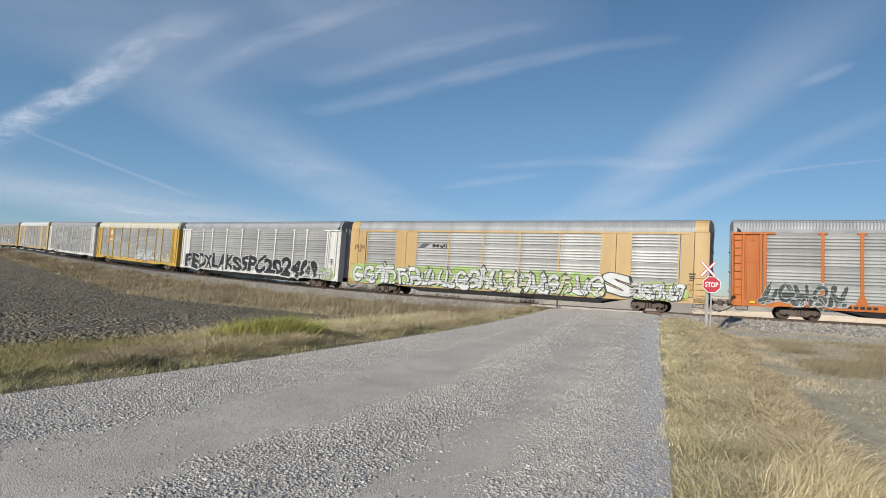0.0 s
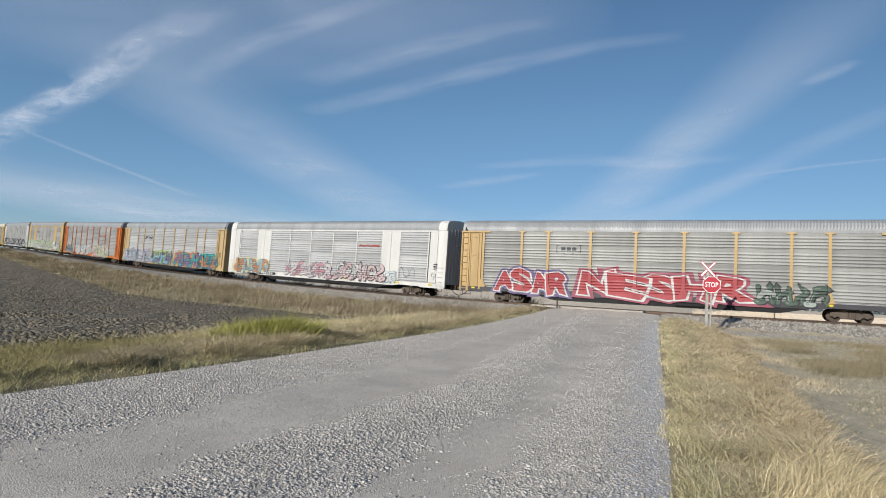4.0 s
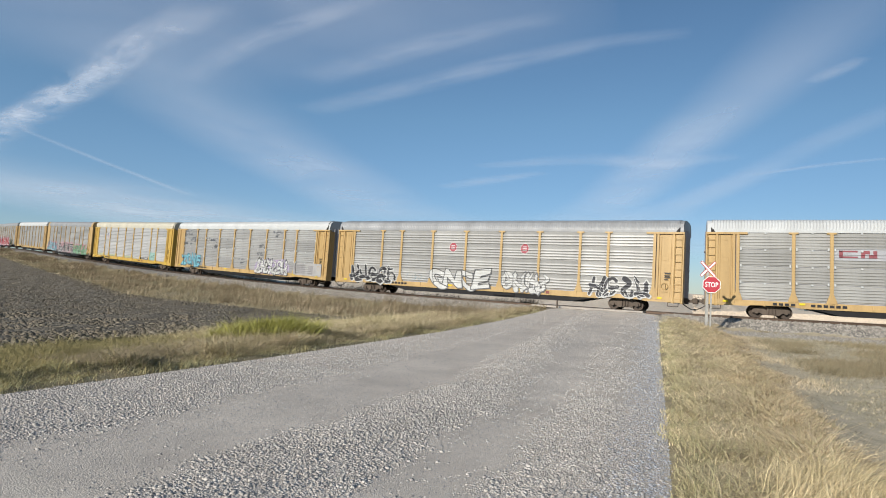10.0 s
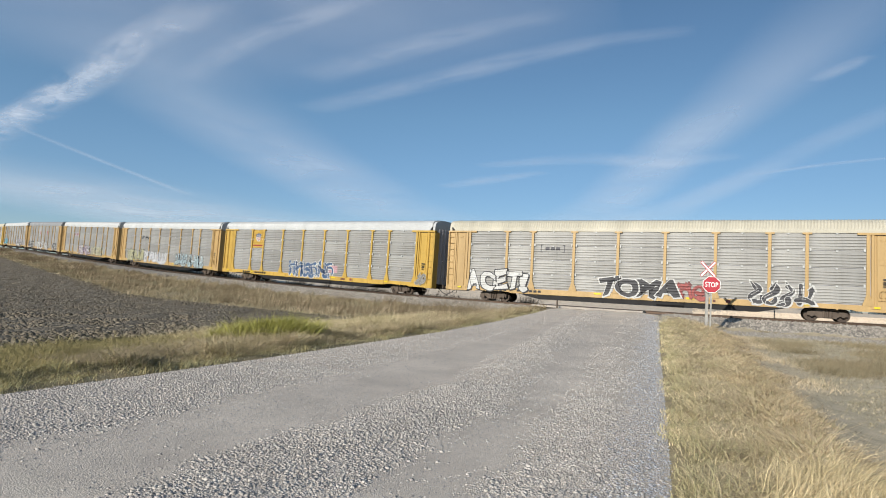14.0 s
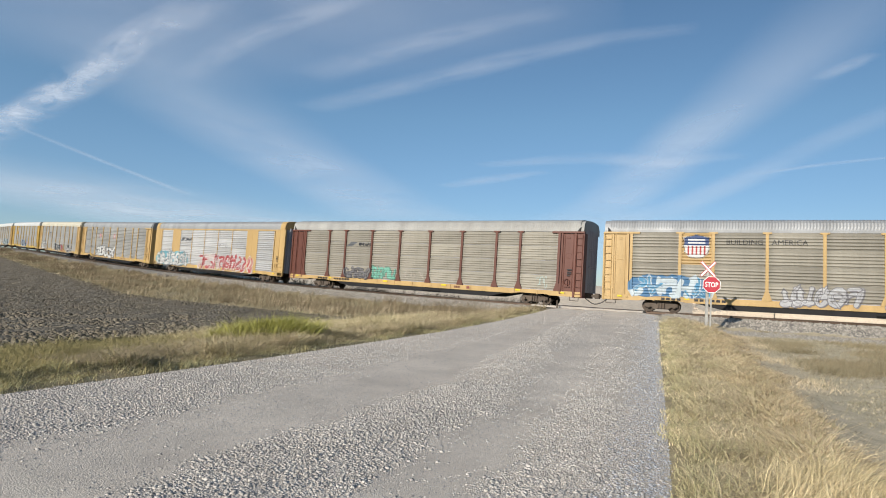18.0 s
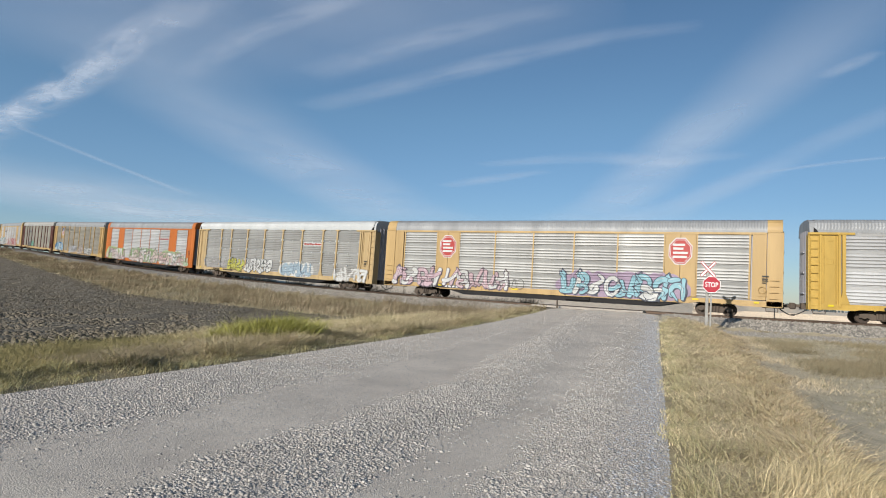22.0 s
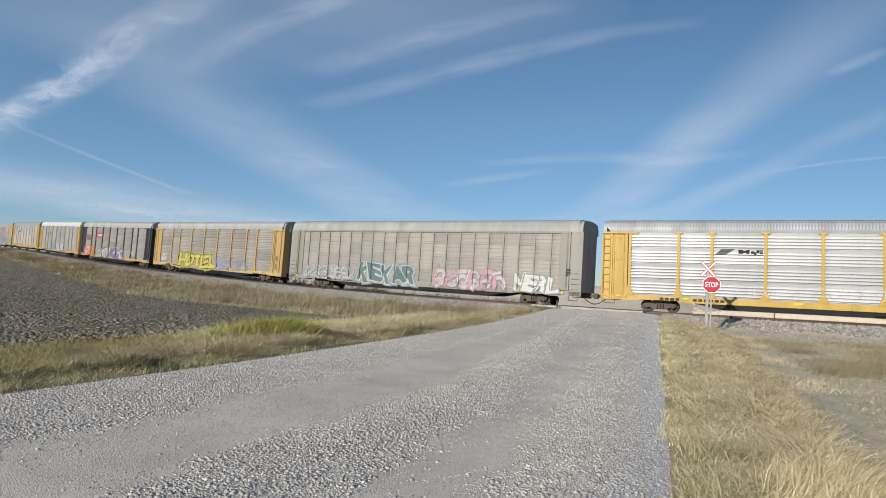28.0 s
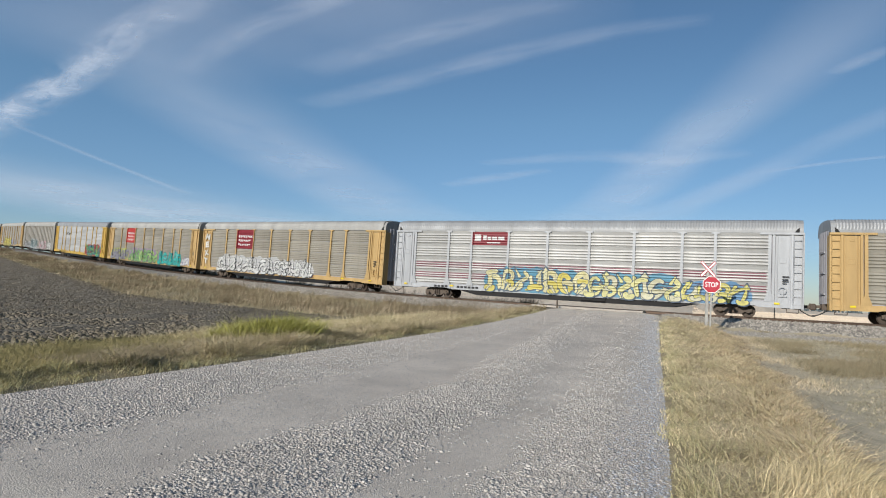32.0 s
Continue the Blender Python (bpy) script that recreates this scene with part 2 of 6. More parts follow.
xs, ys = spread(-4600, 4600, 0.4, 1.055), spread(-4600, 4600, 0.4, 1.055)
ground = new("ground", sheet("ground", xs, ys + 12, lambda x, y: ground_z(x, y), SOIL_STRAW, VERGE_SOIL, FLAT_WEEDS))
tagged(ground, "dry pale soil and stubble of flat farmland", "ground", kind="structure")
cen = np.array([p.center for p in ground.data.polygons])
gs, gw = track_sw(cen[:, 0].copy(), cen[:, 1].copy())
gu, gv = road_uv(cen[:, 0], cen[:, 1])
idx = np.where(gw > 0, 1, 0)
idx = np.where((gw > 3) & (gv > 0), 2, idx)
ground.data.polygons.foreach_set("material_index", idx.astype(np.int32))

# ploughed field: a sheet of broken soil over the ground
fx, fy = np.arange(-190, 6, 0.55), np.arange(8, 200, 0.55)
gx, gy = np.meshgrid(fx, fy)
fs, fw = track_sw(gx.ravel(), gy.ravel())
fu, fv = road_uv(gx.ravel(), gy.ravel())
rng = np.random.default_rng(5)
inside = (fv < -13.2 + 0.5 * np.sin(fu * 0.7)) & (fw > field_edge(fs) + 0.6 * np.sin(fs * 0.3))
rim = smooth01(np.minimum(-13.2 - fv, fw - field_edge(fs)) / 1.6)
fz = ground_z(gx.ravel(), gy.ravel()) - 0.08 + rim * (0.13 + rng.uniform(-0.05, 0.07, gx.size) + 0.015 * np.sin(fv * 2.2))
ii = np.arange(gx.size).reshape(gx.shape)
quads = np.stack([ii[:-1, :-1].ravel(), ii[:-1, 1:].ravel(), ii[1:, 1:].ravel(), ii[1:, :-1].ravel()], 1)
quads = quads[inside[quads].all(1)]
used, inv = np.unique(quads, return_inverse=True)
me = mesh_from("ploughed_field", np.stack([gx.ravel()[used], gy.ravel()[used], fz[used]], 1).tolist(), inv.reshape(quads.shape).tolist(), PLOUGHED)
field = tagged(new("ploughed_field", me), "freshly ploughed dark brown field soil", "field", kind="structure")


# earth of the verges beside the road
for side_ in (0, 1):
    vu, vv = np.arange(-50, 37, 0.4), np.linspace(0, 1, 14 if side_ == 0 else 22)
    gx, gy = np.meshgrid(vu, vv)
    if side_ == 0:
        wide = 1.75 + 0.030 * np.clip(gx, 0, 40) + 0.25 * np.sin(gx * 0.9) + 0.15 * np.sin(gx * 2.3)
        vx, vy = road_xy(gx, road_half(gx)[0] - 0.03 + gy * wide)
    else:
        vx, vy = road_xy(gx, road_half(gx)[1] + 0.05 - gy * (4.4 + 0.25 * np.sin(gx * 0.8)))
    ii = np.arange(gx.size).reshape(gx.shape)
    quads = np.stack([ii[:-1, :-1].ravel(), ii[:-1, 1:].ravel(), ii[1:, 1:].ravel(), ii[1:, :-1].ravel()], 1)
    vz = ground_z(vx, vy, False) + 0.012 - 0.06 * np.where((gy < 0.01) | (gy > 0.99), 1, 0)
    me = mesh_from("verge", np.stack([vx.ravel(), vy.ravel(), vz.ravel()], 1).tolist(), quads.tolist(), VERGE_SOIL, smooth=True)
    tagged(new("verge", me), "earth verge under dry grass beside the road", "verge", kind="structure")


def windrows(u):
    """Middles of the two gravel ridges between the wheel tracks."""
    return np.interp(u, [0, 4.4, 6, 8.8, 15.5, 28, 40], [-3.1, -3.0, -2.93, -2.8, -3.5, -4.2, -4.4]), np.interp(u, [0, 4.8, 10, 18, 40], [-0.7, -0.75, -0.95, -1.45, -2.2])


ru = np.concatenate([np.arange(-40, 4, 2.0), np.arange(4, 38.2, 0.4)])
rows_v, verts = 33, []
for u in ru:
    r, l = road_half(u)
    for j in range(rows_v):
        f = j / (rows_v - 1)
        v = l + (r - l) * f
        crown = 0.05 * (1 - (2 * f - 1) ** 2)
        m1, m2 = windrows(u)
        rut = -0.02 * (math.exp(-((v - m1 + 1.2) / 0.5) ** 2) + math.exp(-((v - (m1 + m2) / 2) / 0.45) ** 2))
        wind = 0.03 * (math.exp(-((v - m1) / 0.45) ** 2) + math.exp(-((v - m2) / 0.45) ** 2) + math.exp(-((v + 6.9) / 0.9) ** 2))
        edge = -0.06 * (abs(2 * f - 1) ** 8)
        x, y = road_xy(u, v)
        verts.append((x, y, float(road_z(u)) + crown + rut + wind + edge + 0.003 * noise.noise((x * 1.3, y * 1.3, 0))))
faces = [(i * rows_v + j, i * rows_v + j + 1, (i + 1) * rows_v + j + 1, (i + 1) * rows_v + j) for i in range(len(ru) - 1) for j in range(rows_v - 1)]
road = tagged(new("road", mesh_from("road", verts, faces, GRAVEL, smooth=True)), "grey crushed gravel farm road with two wheel tracks", "road", kind="structure")


def strip(name, s0, s1, step, profile, m, smooth=False):
    """A bar along the track with a profile of (distance from the middle away from the camera, height over rail)."""
    n, verts, faces = len(profile), [], []
    ss = np.arange(s0, s1 + 0.01, step)
    for s in ss:
        for c, h in profile:
            p, _ = rail_at(s, 1.6 + c)
            verts.append((p.x, p.y, p.z + h))
    for i in range(len(ss) - 1):
        for j in range(n):
            k = (j + 1) % n
            faces.append((i * n + j, (i + 1) * n + j, (i + 1) * n + k, i * n + k))
    faces.append(tuple(range(n)))
    faces.append(tuple(reversed([(len(ss) - 1) * n + j for j in range(n)])))
    return mesh_from(name, verts, faces, m, smooth=smooth)


bed = [(-3.7, -0.85), (-3.2, -0.62), (-1.9, -0.21), (-1.3, -0.17), (1.3, -0.17), (1.9, -0.21), (3.4, -0.75), (3.4, -1.2), (-3.7, -1.2)]
track = tagged(new("railway_track"), "single straight railway line on grey ballast", "railway", kind="structure")
part("ballast_bed", strip("ballast_bed", -420, 120, 4, bed, BALLAST), None, track)
rail_prof = [(-0.07, -0.17), (-0.07, -0.155), (-0.01, -0.13), (-0.01, -0.04), (-0.036, -0.03), (-0.036, 0), (0.036, 0), (0.036, -0.03), (0.01, -0.04), (0.01, -0.13), (0.07, -0.155), (0.07, -0.17)]
for c in (-0.75, 0.75):
    part("rail", strip("rail", -420, 120, 2, [(c + a, b) for a, b in rail_prof], RAILSTEEL), None, track)
bm = bmesh.new()
box(bm, -0.115, 0.115, -1.3, 1.3, -0.17, 0.03, 0.012)
sleeper = done(bm, "sleeper", TIE)
for i in range(290):
    s = -125 + i * 0.54
    if -10.8 < s < -2.3:
        continue
    p, h = rail_at(s, 1.6)
    part("sleeper", sleeper, None, track, at=Matrix.Translation(p + Vector((0, 0, -0.17))) @ Matrix.Rotation(h + 0.01 * math.sin(i * 2.3), 4, "Z"))
# crossing panels in the road
for c0, c1 in ((-2.1, -0.86), (-0.62, -0.01), (0.01, 0.62), (0.86, 2.1)):
    for s0 in (-10.6, -8.2, -5.8):
        part("crossing_panel", strip("crossing_panel", s0, s0 + 2.38, 1.19, [(c0, -0.14), (c0, -0.012), (c1, -0.012), (c1, -0.14)], CONCRETE), None, track)


# ================= the train =================
CAR_L, PITCH = 27.3, 28.55
WIDE, NARROW = 2.87, 1.87
BAYS = [WIDE, NARROW, WIDE, WIDE, WIDE, WIDE, WIDE, NARROW, WIDE]
EDGE = [-(7 * WIDE + 2 * NARROW) / 2]
for b in BAYS:
    EDGE.append(EDGE[-1] + b)
Z0, Z1 = 1.05, 4.98           # panel foot and eave


def bay_x(u):
    """Place along the car from a bay number: 0 to 9 over the panels, -1 and 10 at the ends."""
    if u < 0:
        return EDGE[0] + u * (CAR_L / 2 + EDGE[0])
    if u > 9:
        return EDGE[9] + (u - 9) * (CAR_L / 2 - EDGE[9])
    i = min(8, int(u))
    return EDGE[i] + (u - i) * BAYS[i]


MESH = {}


def cached(key, build):
    if key not in MESH:
        MESH[key] = build()
    return MESH[key]


TIER = (Z1 - Z0) / 4


def panel_profile(kind):
    """Heights over the foot of one tier and how far each stands proud: deep louvres, shallow ribs under a dark seam, or nearly plain sheets."""
    pts = [(0.004, -0.05), (0.004, 0.0)]
    if kind == "rib":
        for r in range(4):
            a = 0.03 + r * 0.187
            pts += [(a, 0.0), (a + 0.062, 0.074), (a + 0.140, 0.062), (a + 0.158, 0.0)]
        pts += [(0.79, 0.0), (0.80, 0.02)]
        top = TIER - 0.014
    elif kind == "plain":
        for r in range(3):
            a = 0.14 + r * 0.28
            pts += [(a, 0.0), (a + 0.025, 0.016), (a + 0.10, 0.014), (a + 0.12, 0.0)]
        top = TIER - 0.012
    else:
        for r in range(5):
            a = 0.05 + r * 0.165
            pts += [(a, 0.0), (a + 0.038, 0.042), (a + 0.108, 0.034), (a + 0.120, 0.0)]
        top = TIER - 0.03
    return pts + [(top, 0.05 if kind == "rib" else 0.0), (top + 0.002, -0.05)]


def panel_mesh(w, m, kind):
    def build():
        verts, faces = [], []
        prof = panel_profile(kind)
        for x in (0.04, w - 0.04):
            for z, d in prof:
                verts.append((x, -1.53 - d, z))
        n = len(prof)
        for i in range(n - 1):
            faces.append((i, n + i, n + i + 1, i + 1))
        return mesh_from("panel", verts, faces, m)
    return cached(("panel", w, m.name, kind), build)


def post_mesh(m):
    def build():
        bm = bmesh.new()
        prism(bm, [(-0.27, 0.98), (0.27, 0.98), (0.24, 1.1), (0.10, 1.5), (0.085, 1.7), (0.085, 4.88), (0.24, 4.90), (0.24, 4.99), (-0.24, 4.99), (-0.24, 4.90),
                   (-0.085, 4.88), (-0.085, 1.7), (-0.10, 1.5), (-0.24, 1.1)], -1.64, -1.5)
        return done(bm, "post", m)
    return cached(("post", m.name), build)


def slim_post_mesh(m):
    def build():
        bm = bmesh.new()
        box(bm, -0.05, 0.05, -1.6, -1.5, Z0, Z1)
        return done(bm, "post", m)
    return cached(("slim", m.name), build)


def plate_mesh(w, m):
    def build():
        bm = bmesh.new()
        box(bm, 0.02, w / 2 - 0.012, -1.6, -1.5, Z0 - 0.02, Z1, 0.012)
        box(bm, w / 2 + 0.012, w - 0.02, -1.6, -1.5, Z0 - 0.02, Z1, 0.012)
        for x in (w * 0.25, w * 0.75):
            for z in (1.8, 2.9, 4.0):
                for d in (-0.18, 0.18):
                    box(bm, x + d - 0.03, x + d + 0.03, -1.615, -1.59, z, z + 0.06)
        return done(bm, "side_plate", m)
    return cached(("plate", w, m.name), build)


ROOF_PROF = [(-1.60, 4.97), (-1.605, 5.12), (-1.57, 5.32), (-1.50, 5.54), (-1.34, 5.70), (-0.9, 5.80), (0.0, 5.85), (0.9, 5.80), (1.34, 5.70), (1.56, 5.34),
             (1.605, 5.12), (1.60, 4.97)]


def roof_mesh(half, m, rib, deep):
    def build():
        verts, faces = [], []
        xs_, lift = [], []
        x = -half
        while x < half - 0.01:
            for d, l in ((0, 0), (0.5 * rib, 1)):
                xs_.append(x + d)
                lift.append(l)
            x += rib
        xs_.append(half)
        lift.append(0)
        n = len(ROOF_PROF)
        for x, l in zip(xs_, lift):
            for j, (y, z) in enumerate(ROOF_PROF):
                k = deep * l if 1 < j < n - 2 else 0.0
                verts.append((x, y * (1 + k / 1.6), z + k * 0.8))
        for i in range(len(xs_) - 1):
            for j in range(n - 1):
                faces.append((i * n + j, (i + 1) * n + j, (i + 1) * n + j + 1, i * n + j + 1))
        return mesh_from("roof", verts, faces, m)
    return cached(("roof", half, m.name, rib, deep), build)


def roof_cap_mesh(x0, x1, m, grow=1.0):
    """The smooth arched end of a roof, closed on its outer side."""
    def build():
        verts, faces = [], []
        n = len(ROOF_PROF)
        for x in (x0, x1):
            for y, z in ROOF_PROF:
                verts.append((x, y * grow, z + (grow - 1) * 1.2))
        for j in range(n - 1):
            faces.append((j, n + j, n + j + 1, j + 1))
        faces.append(tuple(range(n)))
        faces.append(tuple(reversed(range(n, 2 * n))))
        return mesh_from("roof_cap", verts, faces, m)
    return cached(("cap", x0, x1, m.name, grow), build)


def flat_end_mesh(m, sx):
    """Flush end plates with seams and a short ladder (newer cars)."""
    def build():
        bm = bmesh.new()
        e = CAR_L / 2
        a, b = (12.05, 12.78), (12.81, e)
        for x0, x1 in (a, b):
            box(bm, min(sx * x0, sx * x1), max(sx * x0, sx * x1), -1.6, -1.45, Z0 - 0.35 if x0 > 12.8 else Z0, Z1, 0.012)
        for z in (1.15, 1.5, 1.85, 2.2):
            tube(bm, (sx * 12.95, -1.66, z), (sx * 13.45, -1.66, z), 0.018, 6)
        return done(bm, "end_plate", m)
    return cached(("flat_end", m.name, sx), build)


def end_bay(car, m, sx):
    """Side end bay: recessed door between frame posts, under a lintel."""
    def piece(name, *boxes):
        def build():
            bm = bmesh.new()
            for x0, x1, *r in boxes:
                box(bm, min(sx * x0, sx * x1), max(sx * x0, sx * x1), *r, 0.012)
            return done(bm, name, m)
        return part(name, cached((name, boxes, m.name, sx), build), None, car)
    piece("door_post", (12.05, 12.19, -1.63, -1.4, 0.8, 4.9))
    door = piece("side_door", (12.19, 12.98, -1.56, -1.4, 0.95, 4.82))
    for nm, bx in (("door_rib", (12.27, 12.33, -1.60, -1.55, 1.0, 4.8)), ("door_rib", (12.86, 12.92, -1.60, -1.55, 1.0, 4.8)), ("placard_holder", (12.42, 12.78, -1.575, -1.55, 3.2, 3.5)), ("door_latch", (12.45, 12.68, -1.585, -1.55, 4.5, 4.62))):
        o = piece(nm, bx)
        o.parent = door
    piece("door_post", (12.98, 13.10, -1.62, -1.3, 0.62, 4.86))
    piece("ladder_backing", (13.10, 13.57, -1.52, -1.3, 0.70, 4.86))
    piece("corner_post", (13.57, CAR_L / 2, -1.62, -1.03, 0.62, 4.86))
    piece("lintel", (11.4, CAR_L / 2, -1.66, -1.4, 4.86, 4.99))


def ladder_mesh(m, sx):
    def build():
        bm = bmesh.new()
        for x in (13.13, 13.54):
            tube(bm, (sx * x, -1.6, 0.6), (sx * x, -1.6, 4.75), 0.022, 6)
        for i in range(9):
            z = 0.85 + i * 0.46
            tube(bm, (sx * 13.13, -1.6, z), (sx * 13.54, -1.6, z), 0.018, 6)
        return done(bm, "ladder", m)
    return cached(("ladder", m.name, sx), build)


def sill_mesh(m):
    def build():
        bm = bmesh.new()
        prism(bm, [(-13.6, 0.66), (-11.4, 0.66), (-11.2, 0.72), (-9.2, 0.74), (-8.6, 0.64), (8.6, 0.64), (9.2, 0.74), (11.2, 0.72), (11.4, 0.66), (13.6, 0.66),
                   (13.6, 1.0), (-13.6, 1.0)], -1.6, -1.5)
        for x in np.arange(-10.5, 10.6, 1.75):
            box(bm, x - 0.05, x + 0.05, -1.63, -1.6, 0.68, 0.98)
        return done(bm, "side_sill", m)
    return cached(("sill", m.name), build)


def underframe_mesh(deep):
    def build():
        bm = bmesh.new()
        prism(bm, [(-13.2, 0.7), (-8.4, 0.7), (-6.6, 0.31 if deep else 0.45), (6.6, 0.31 if deep else 0.45), (8.4, 0.7), (13.2, 0.7), (13.2, 0.98), (-13.2, 0.98)], -1.52, 1.5)
        box(bm, -4.2, -2.6, -1.5, -1.0, 0.34, 0.62, 0.04)
        tube(bm, (1.0, -1.4, 0.5), (2.6, -1.4, 0.5), 0.2, 10)
        return done(bm, "underframe", BLACK)
    return cached(("under", deep), build)


def shell_mesh(m):
    """Inner walls, floor and the far side of the body."""
    def build():
        bm = bmesh.new()
        box(bm, -13.4, 13.4, -1.48, 1.5, 0.98, 4.96)
        return done(bm, "body", m)
    return cached(("shell", m.name), build)


def end_door_mesh(m, sx, bow):
    """Folding end doors: upright flutes over a gently bowed end, with hinge bars."""
    def build():
        bm = bmesh.new()
        n, rows_ = 32, []
        for z in (0.98, 5.15):
            row = []
            for i in range(n + 1):
                y = -1.49 + 2.98 * i / n
                row.append(bm.verts.new((sx * (13.50 + bow * (1 - (y / 1.5) ** 2) + (0.045 if i % 4 in (1, 2) else 0.0)), y, z)))
            rows_.append(row)
        for i in range(n):
            bm.faces.new((rows_[0][i], rows_[0][i + 1], rows_[1][i + 1], rows_[1][i]))
        for row in rows_:
            a, c = bm.verts.new((sx * 13.42, -1.49, row[0].co.z)), bm.verts.new((sx * 13.42, 1.49, row[0].co.z))
            bm.faces.new([a] + row + [c])
        for z in (1.5, 2.7, 3.9):
            xa, xb = sorted((sx * (13.5 + bow), sx * (13.58 + bow)))
            box(bm, xa, xb, -0.5, 0.5, z, z + 0.08)
        return done(bm, "end_door", m)
    return cached(("end", m.name, sx, bow), build)


def wheel_mesh():
    def build():
        bm = bmesh.new()
        tube(bm, (0, -0.07, 0), (0, 0.05, 0), 0.36, 24)
        tube(bm, (0, 0.05, 0), (0, 0.08, 0), 0.39, 24)
        tube(bm, (0, -0.085, 0), (0, -0.06, 0), 0.28, 20, 0.30)
        tube(bm, (0, -0.16, 0), (0, -0.05, 0), 0.12, 12)
        return done(bm, "wheel", WHEEL)
    return cached("wheel", build)


def truck_frame_mesh():
    def build():
        bm = bmesh.new()
        side = [(-0.98, 0.30), (-0.98, 0.50), (-0.62, 0.60), (-0.36, 0.72), (0.36, 0.72), (0.62, 0.60), (0.98, 0.50), (0.98, 0.30), (0.58, 0.30), (0.42, 0.17), (-0.42, 0.17), (-0.58, 0.30)]
        for y in (-1.08, 0.98):
            prism(bm, side, y, y + 0.12)
        for x in (-0.17, 0.0, 0.17):
            tube(bm, (x, -1.14, 0.23), (x, -1.14, 0.56), 0.06, 8)
        for x in (-0.76, 0.76):
            tube(bm, (x, -1.16, 0.36), (x, -1.0, 0.36), 0.12, 12)
            tube(bm, (x, -0.8, 0.36), (x, 0.8, 0.36), 0.08, 8)
        box(bm, -0.25, 0.25, -1.0, 1.0, 0.42, 0.78, 0.03)
        return done(bm, "side_frame", STEEL)
    return cached("truck", build)


def bracket_mesh(sx):
    def build():
        bm = bmesh.new()
        prism(bm, [(sx * 13.15, 4.99), (sx * 13.22, 5.12), (sx * 13.38, 5.28), (sx * 13.38, 4.99)], -1.63, -1.5)
        return done(bm, "roof_bracket", BLACK)
    return cached(("bracket", sx), build)


def coupler_mesh(sx):
    def build():
        bm = bmesh.new()
        def bx(x0, x1, *r):
            box(bm, min(sx * x0, sx * x1), max(sx * x0, sx * x1), *r)
        bx(12.6, 13.75, -0.3, 0.3, 0.62, 0.98, 0.03)
        bx(13.75, 14.1, -0.09, 0.09, 0.72, 0.90, 0.02)
        bx(14.02, 14.34, -0.2, 0.12, 0.64, 0.98, 0.05)
        return done(bm, "coupler", STEEL)
    return cached(("coupler", sx), build)


def hose_mesh(sx):
    def build():
        bm = bmesh.new()
        pts = [Vector((sx * (13.5 + 0.78 * t), -0.45, 0.62 - 0.34 * math.sin(math.pi * t * 0.55))) for t in np.linspace(0, 1, 7)]
        for a, b in zip(pts, pts[1:]):
            tube(bm, a, b, 0.028, 6)
        return done(bm, "air_hose", RUBBER)
    return cached(("hose", sx), build)


def step_mesh(sx):
    def build():
        bm = bmesh.new()
        tube(bm, (sx * 12.8, -1.55, 0.42), (sx * 13.4, -1.55, 0.42), 0.022, 6)
        for x in (12.8, 13.4):
            tube(bm, (sx * x, -1.55, 0.42), (sx * x, -1.55, 0.68), 0.022, 6)
        return done(bm, "stirrup_step", STEEL)
    return cached(("step", sx), build)


def clip_mesh(m):
    """Small bright panel clips beside the posts, at the joints of the panels."""
    def build():
        bm = bmesh.new()
        th = (Z1 - Z0) / 4
        for i in range(10):
            for t in (1, 2, 3):
                for d in (-0.16, 0.16):
                    x, z = EDGE[i] + d, Z0 + t * th
                    if -12 < x < 12:
                        box(bm, x - 0.045, x + 0.045, -1.62, -1.54, z - 0.06, z + 0.09)
        for i, w in enumerate(BAYS):
            for t in (1, 2, 3, 4):
                box(bm, EDGE[i] + w / 2 - 0.05, EDGE[i] + w / 2 + 0.05, -1.60, -1.54, Z0 + t * th - 0.09, Z0 + t * th)
        return done(bm, "panel_clip", m)
    return cached(("clips", m.name), build)


def brake_mesh(m):
    def build():
        bm = bmesh.new()
        for i in range(10):
            a, b = i * math.tau / 10, (i + 1) * math.tau / 10
            tube(bm, (12.58 + 0.2 * math.cos(a), -1.66, 1.62 + 0.2 * math.sin(a)), (12.58 + 0.2 * math.cos(b), -1.66, 1.62 + 0.2 * math.sin(b)), 0.02, 5)
        box(bm, 12.36, 12.8, -1.64, -1.55, 1.28, 1.36)
        box(bm, 12.52, 12.64, -1.66, -1.55, 1.3, 1.75)
        return done(bm, "brake_wheel", m)
    return cached(("brake", m.name), build)


# --- sprayed lettering and marks: thin coats that follow the ribs and posts of the side ---
SURFACE = {}


def spray(rgb):
    rgb = tuple(int(0.80 * c + 0.20 * 156) for c in rgb)
    return paint("spray_%02x%02x%02x" % rgb, rgb, rough=0.55, dirt=0.22, streak=False)


def zones(x0, x1):
    """Raised parts of the side between two places: middle, half width, how proud, and whether the foot is flared."""
    out = []
    if SURFACE["style"] == "slim":
        out = [(-12.6 + i * 1.2, 0.055, 1.602, False) for i in range(22)]
    else:
        flush = SURFACE["style"] == "flush"
        out = [(x, 0.055 if flush else 0.105, 1.602 if flush else 1.642, not flush) for x in EDGE]
        if flush:
            out += [((EDGE[i] + EDGE[i + 1]) / 2, NARROW / 2 - 0.01, 1.618, False) for i in (1, 7)]
    out += [(sx * 12.95, 0.98, 1.668, False) for sx in (-1, 1)]
    return [q for q in out if q[0] + q[1] + 0.3 > x0 and q[0] - q[1] - 0.3 < x1]


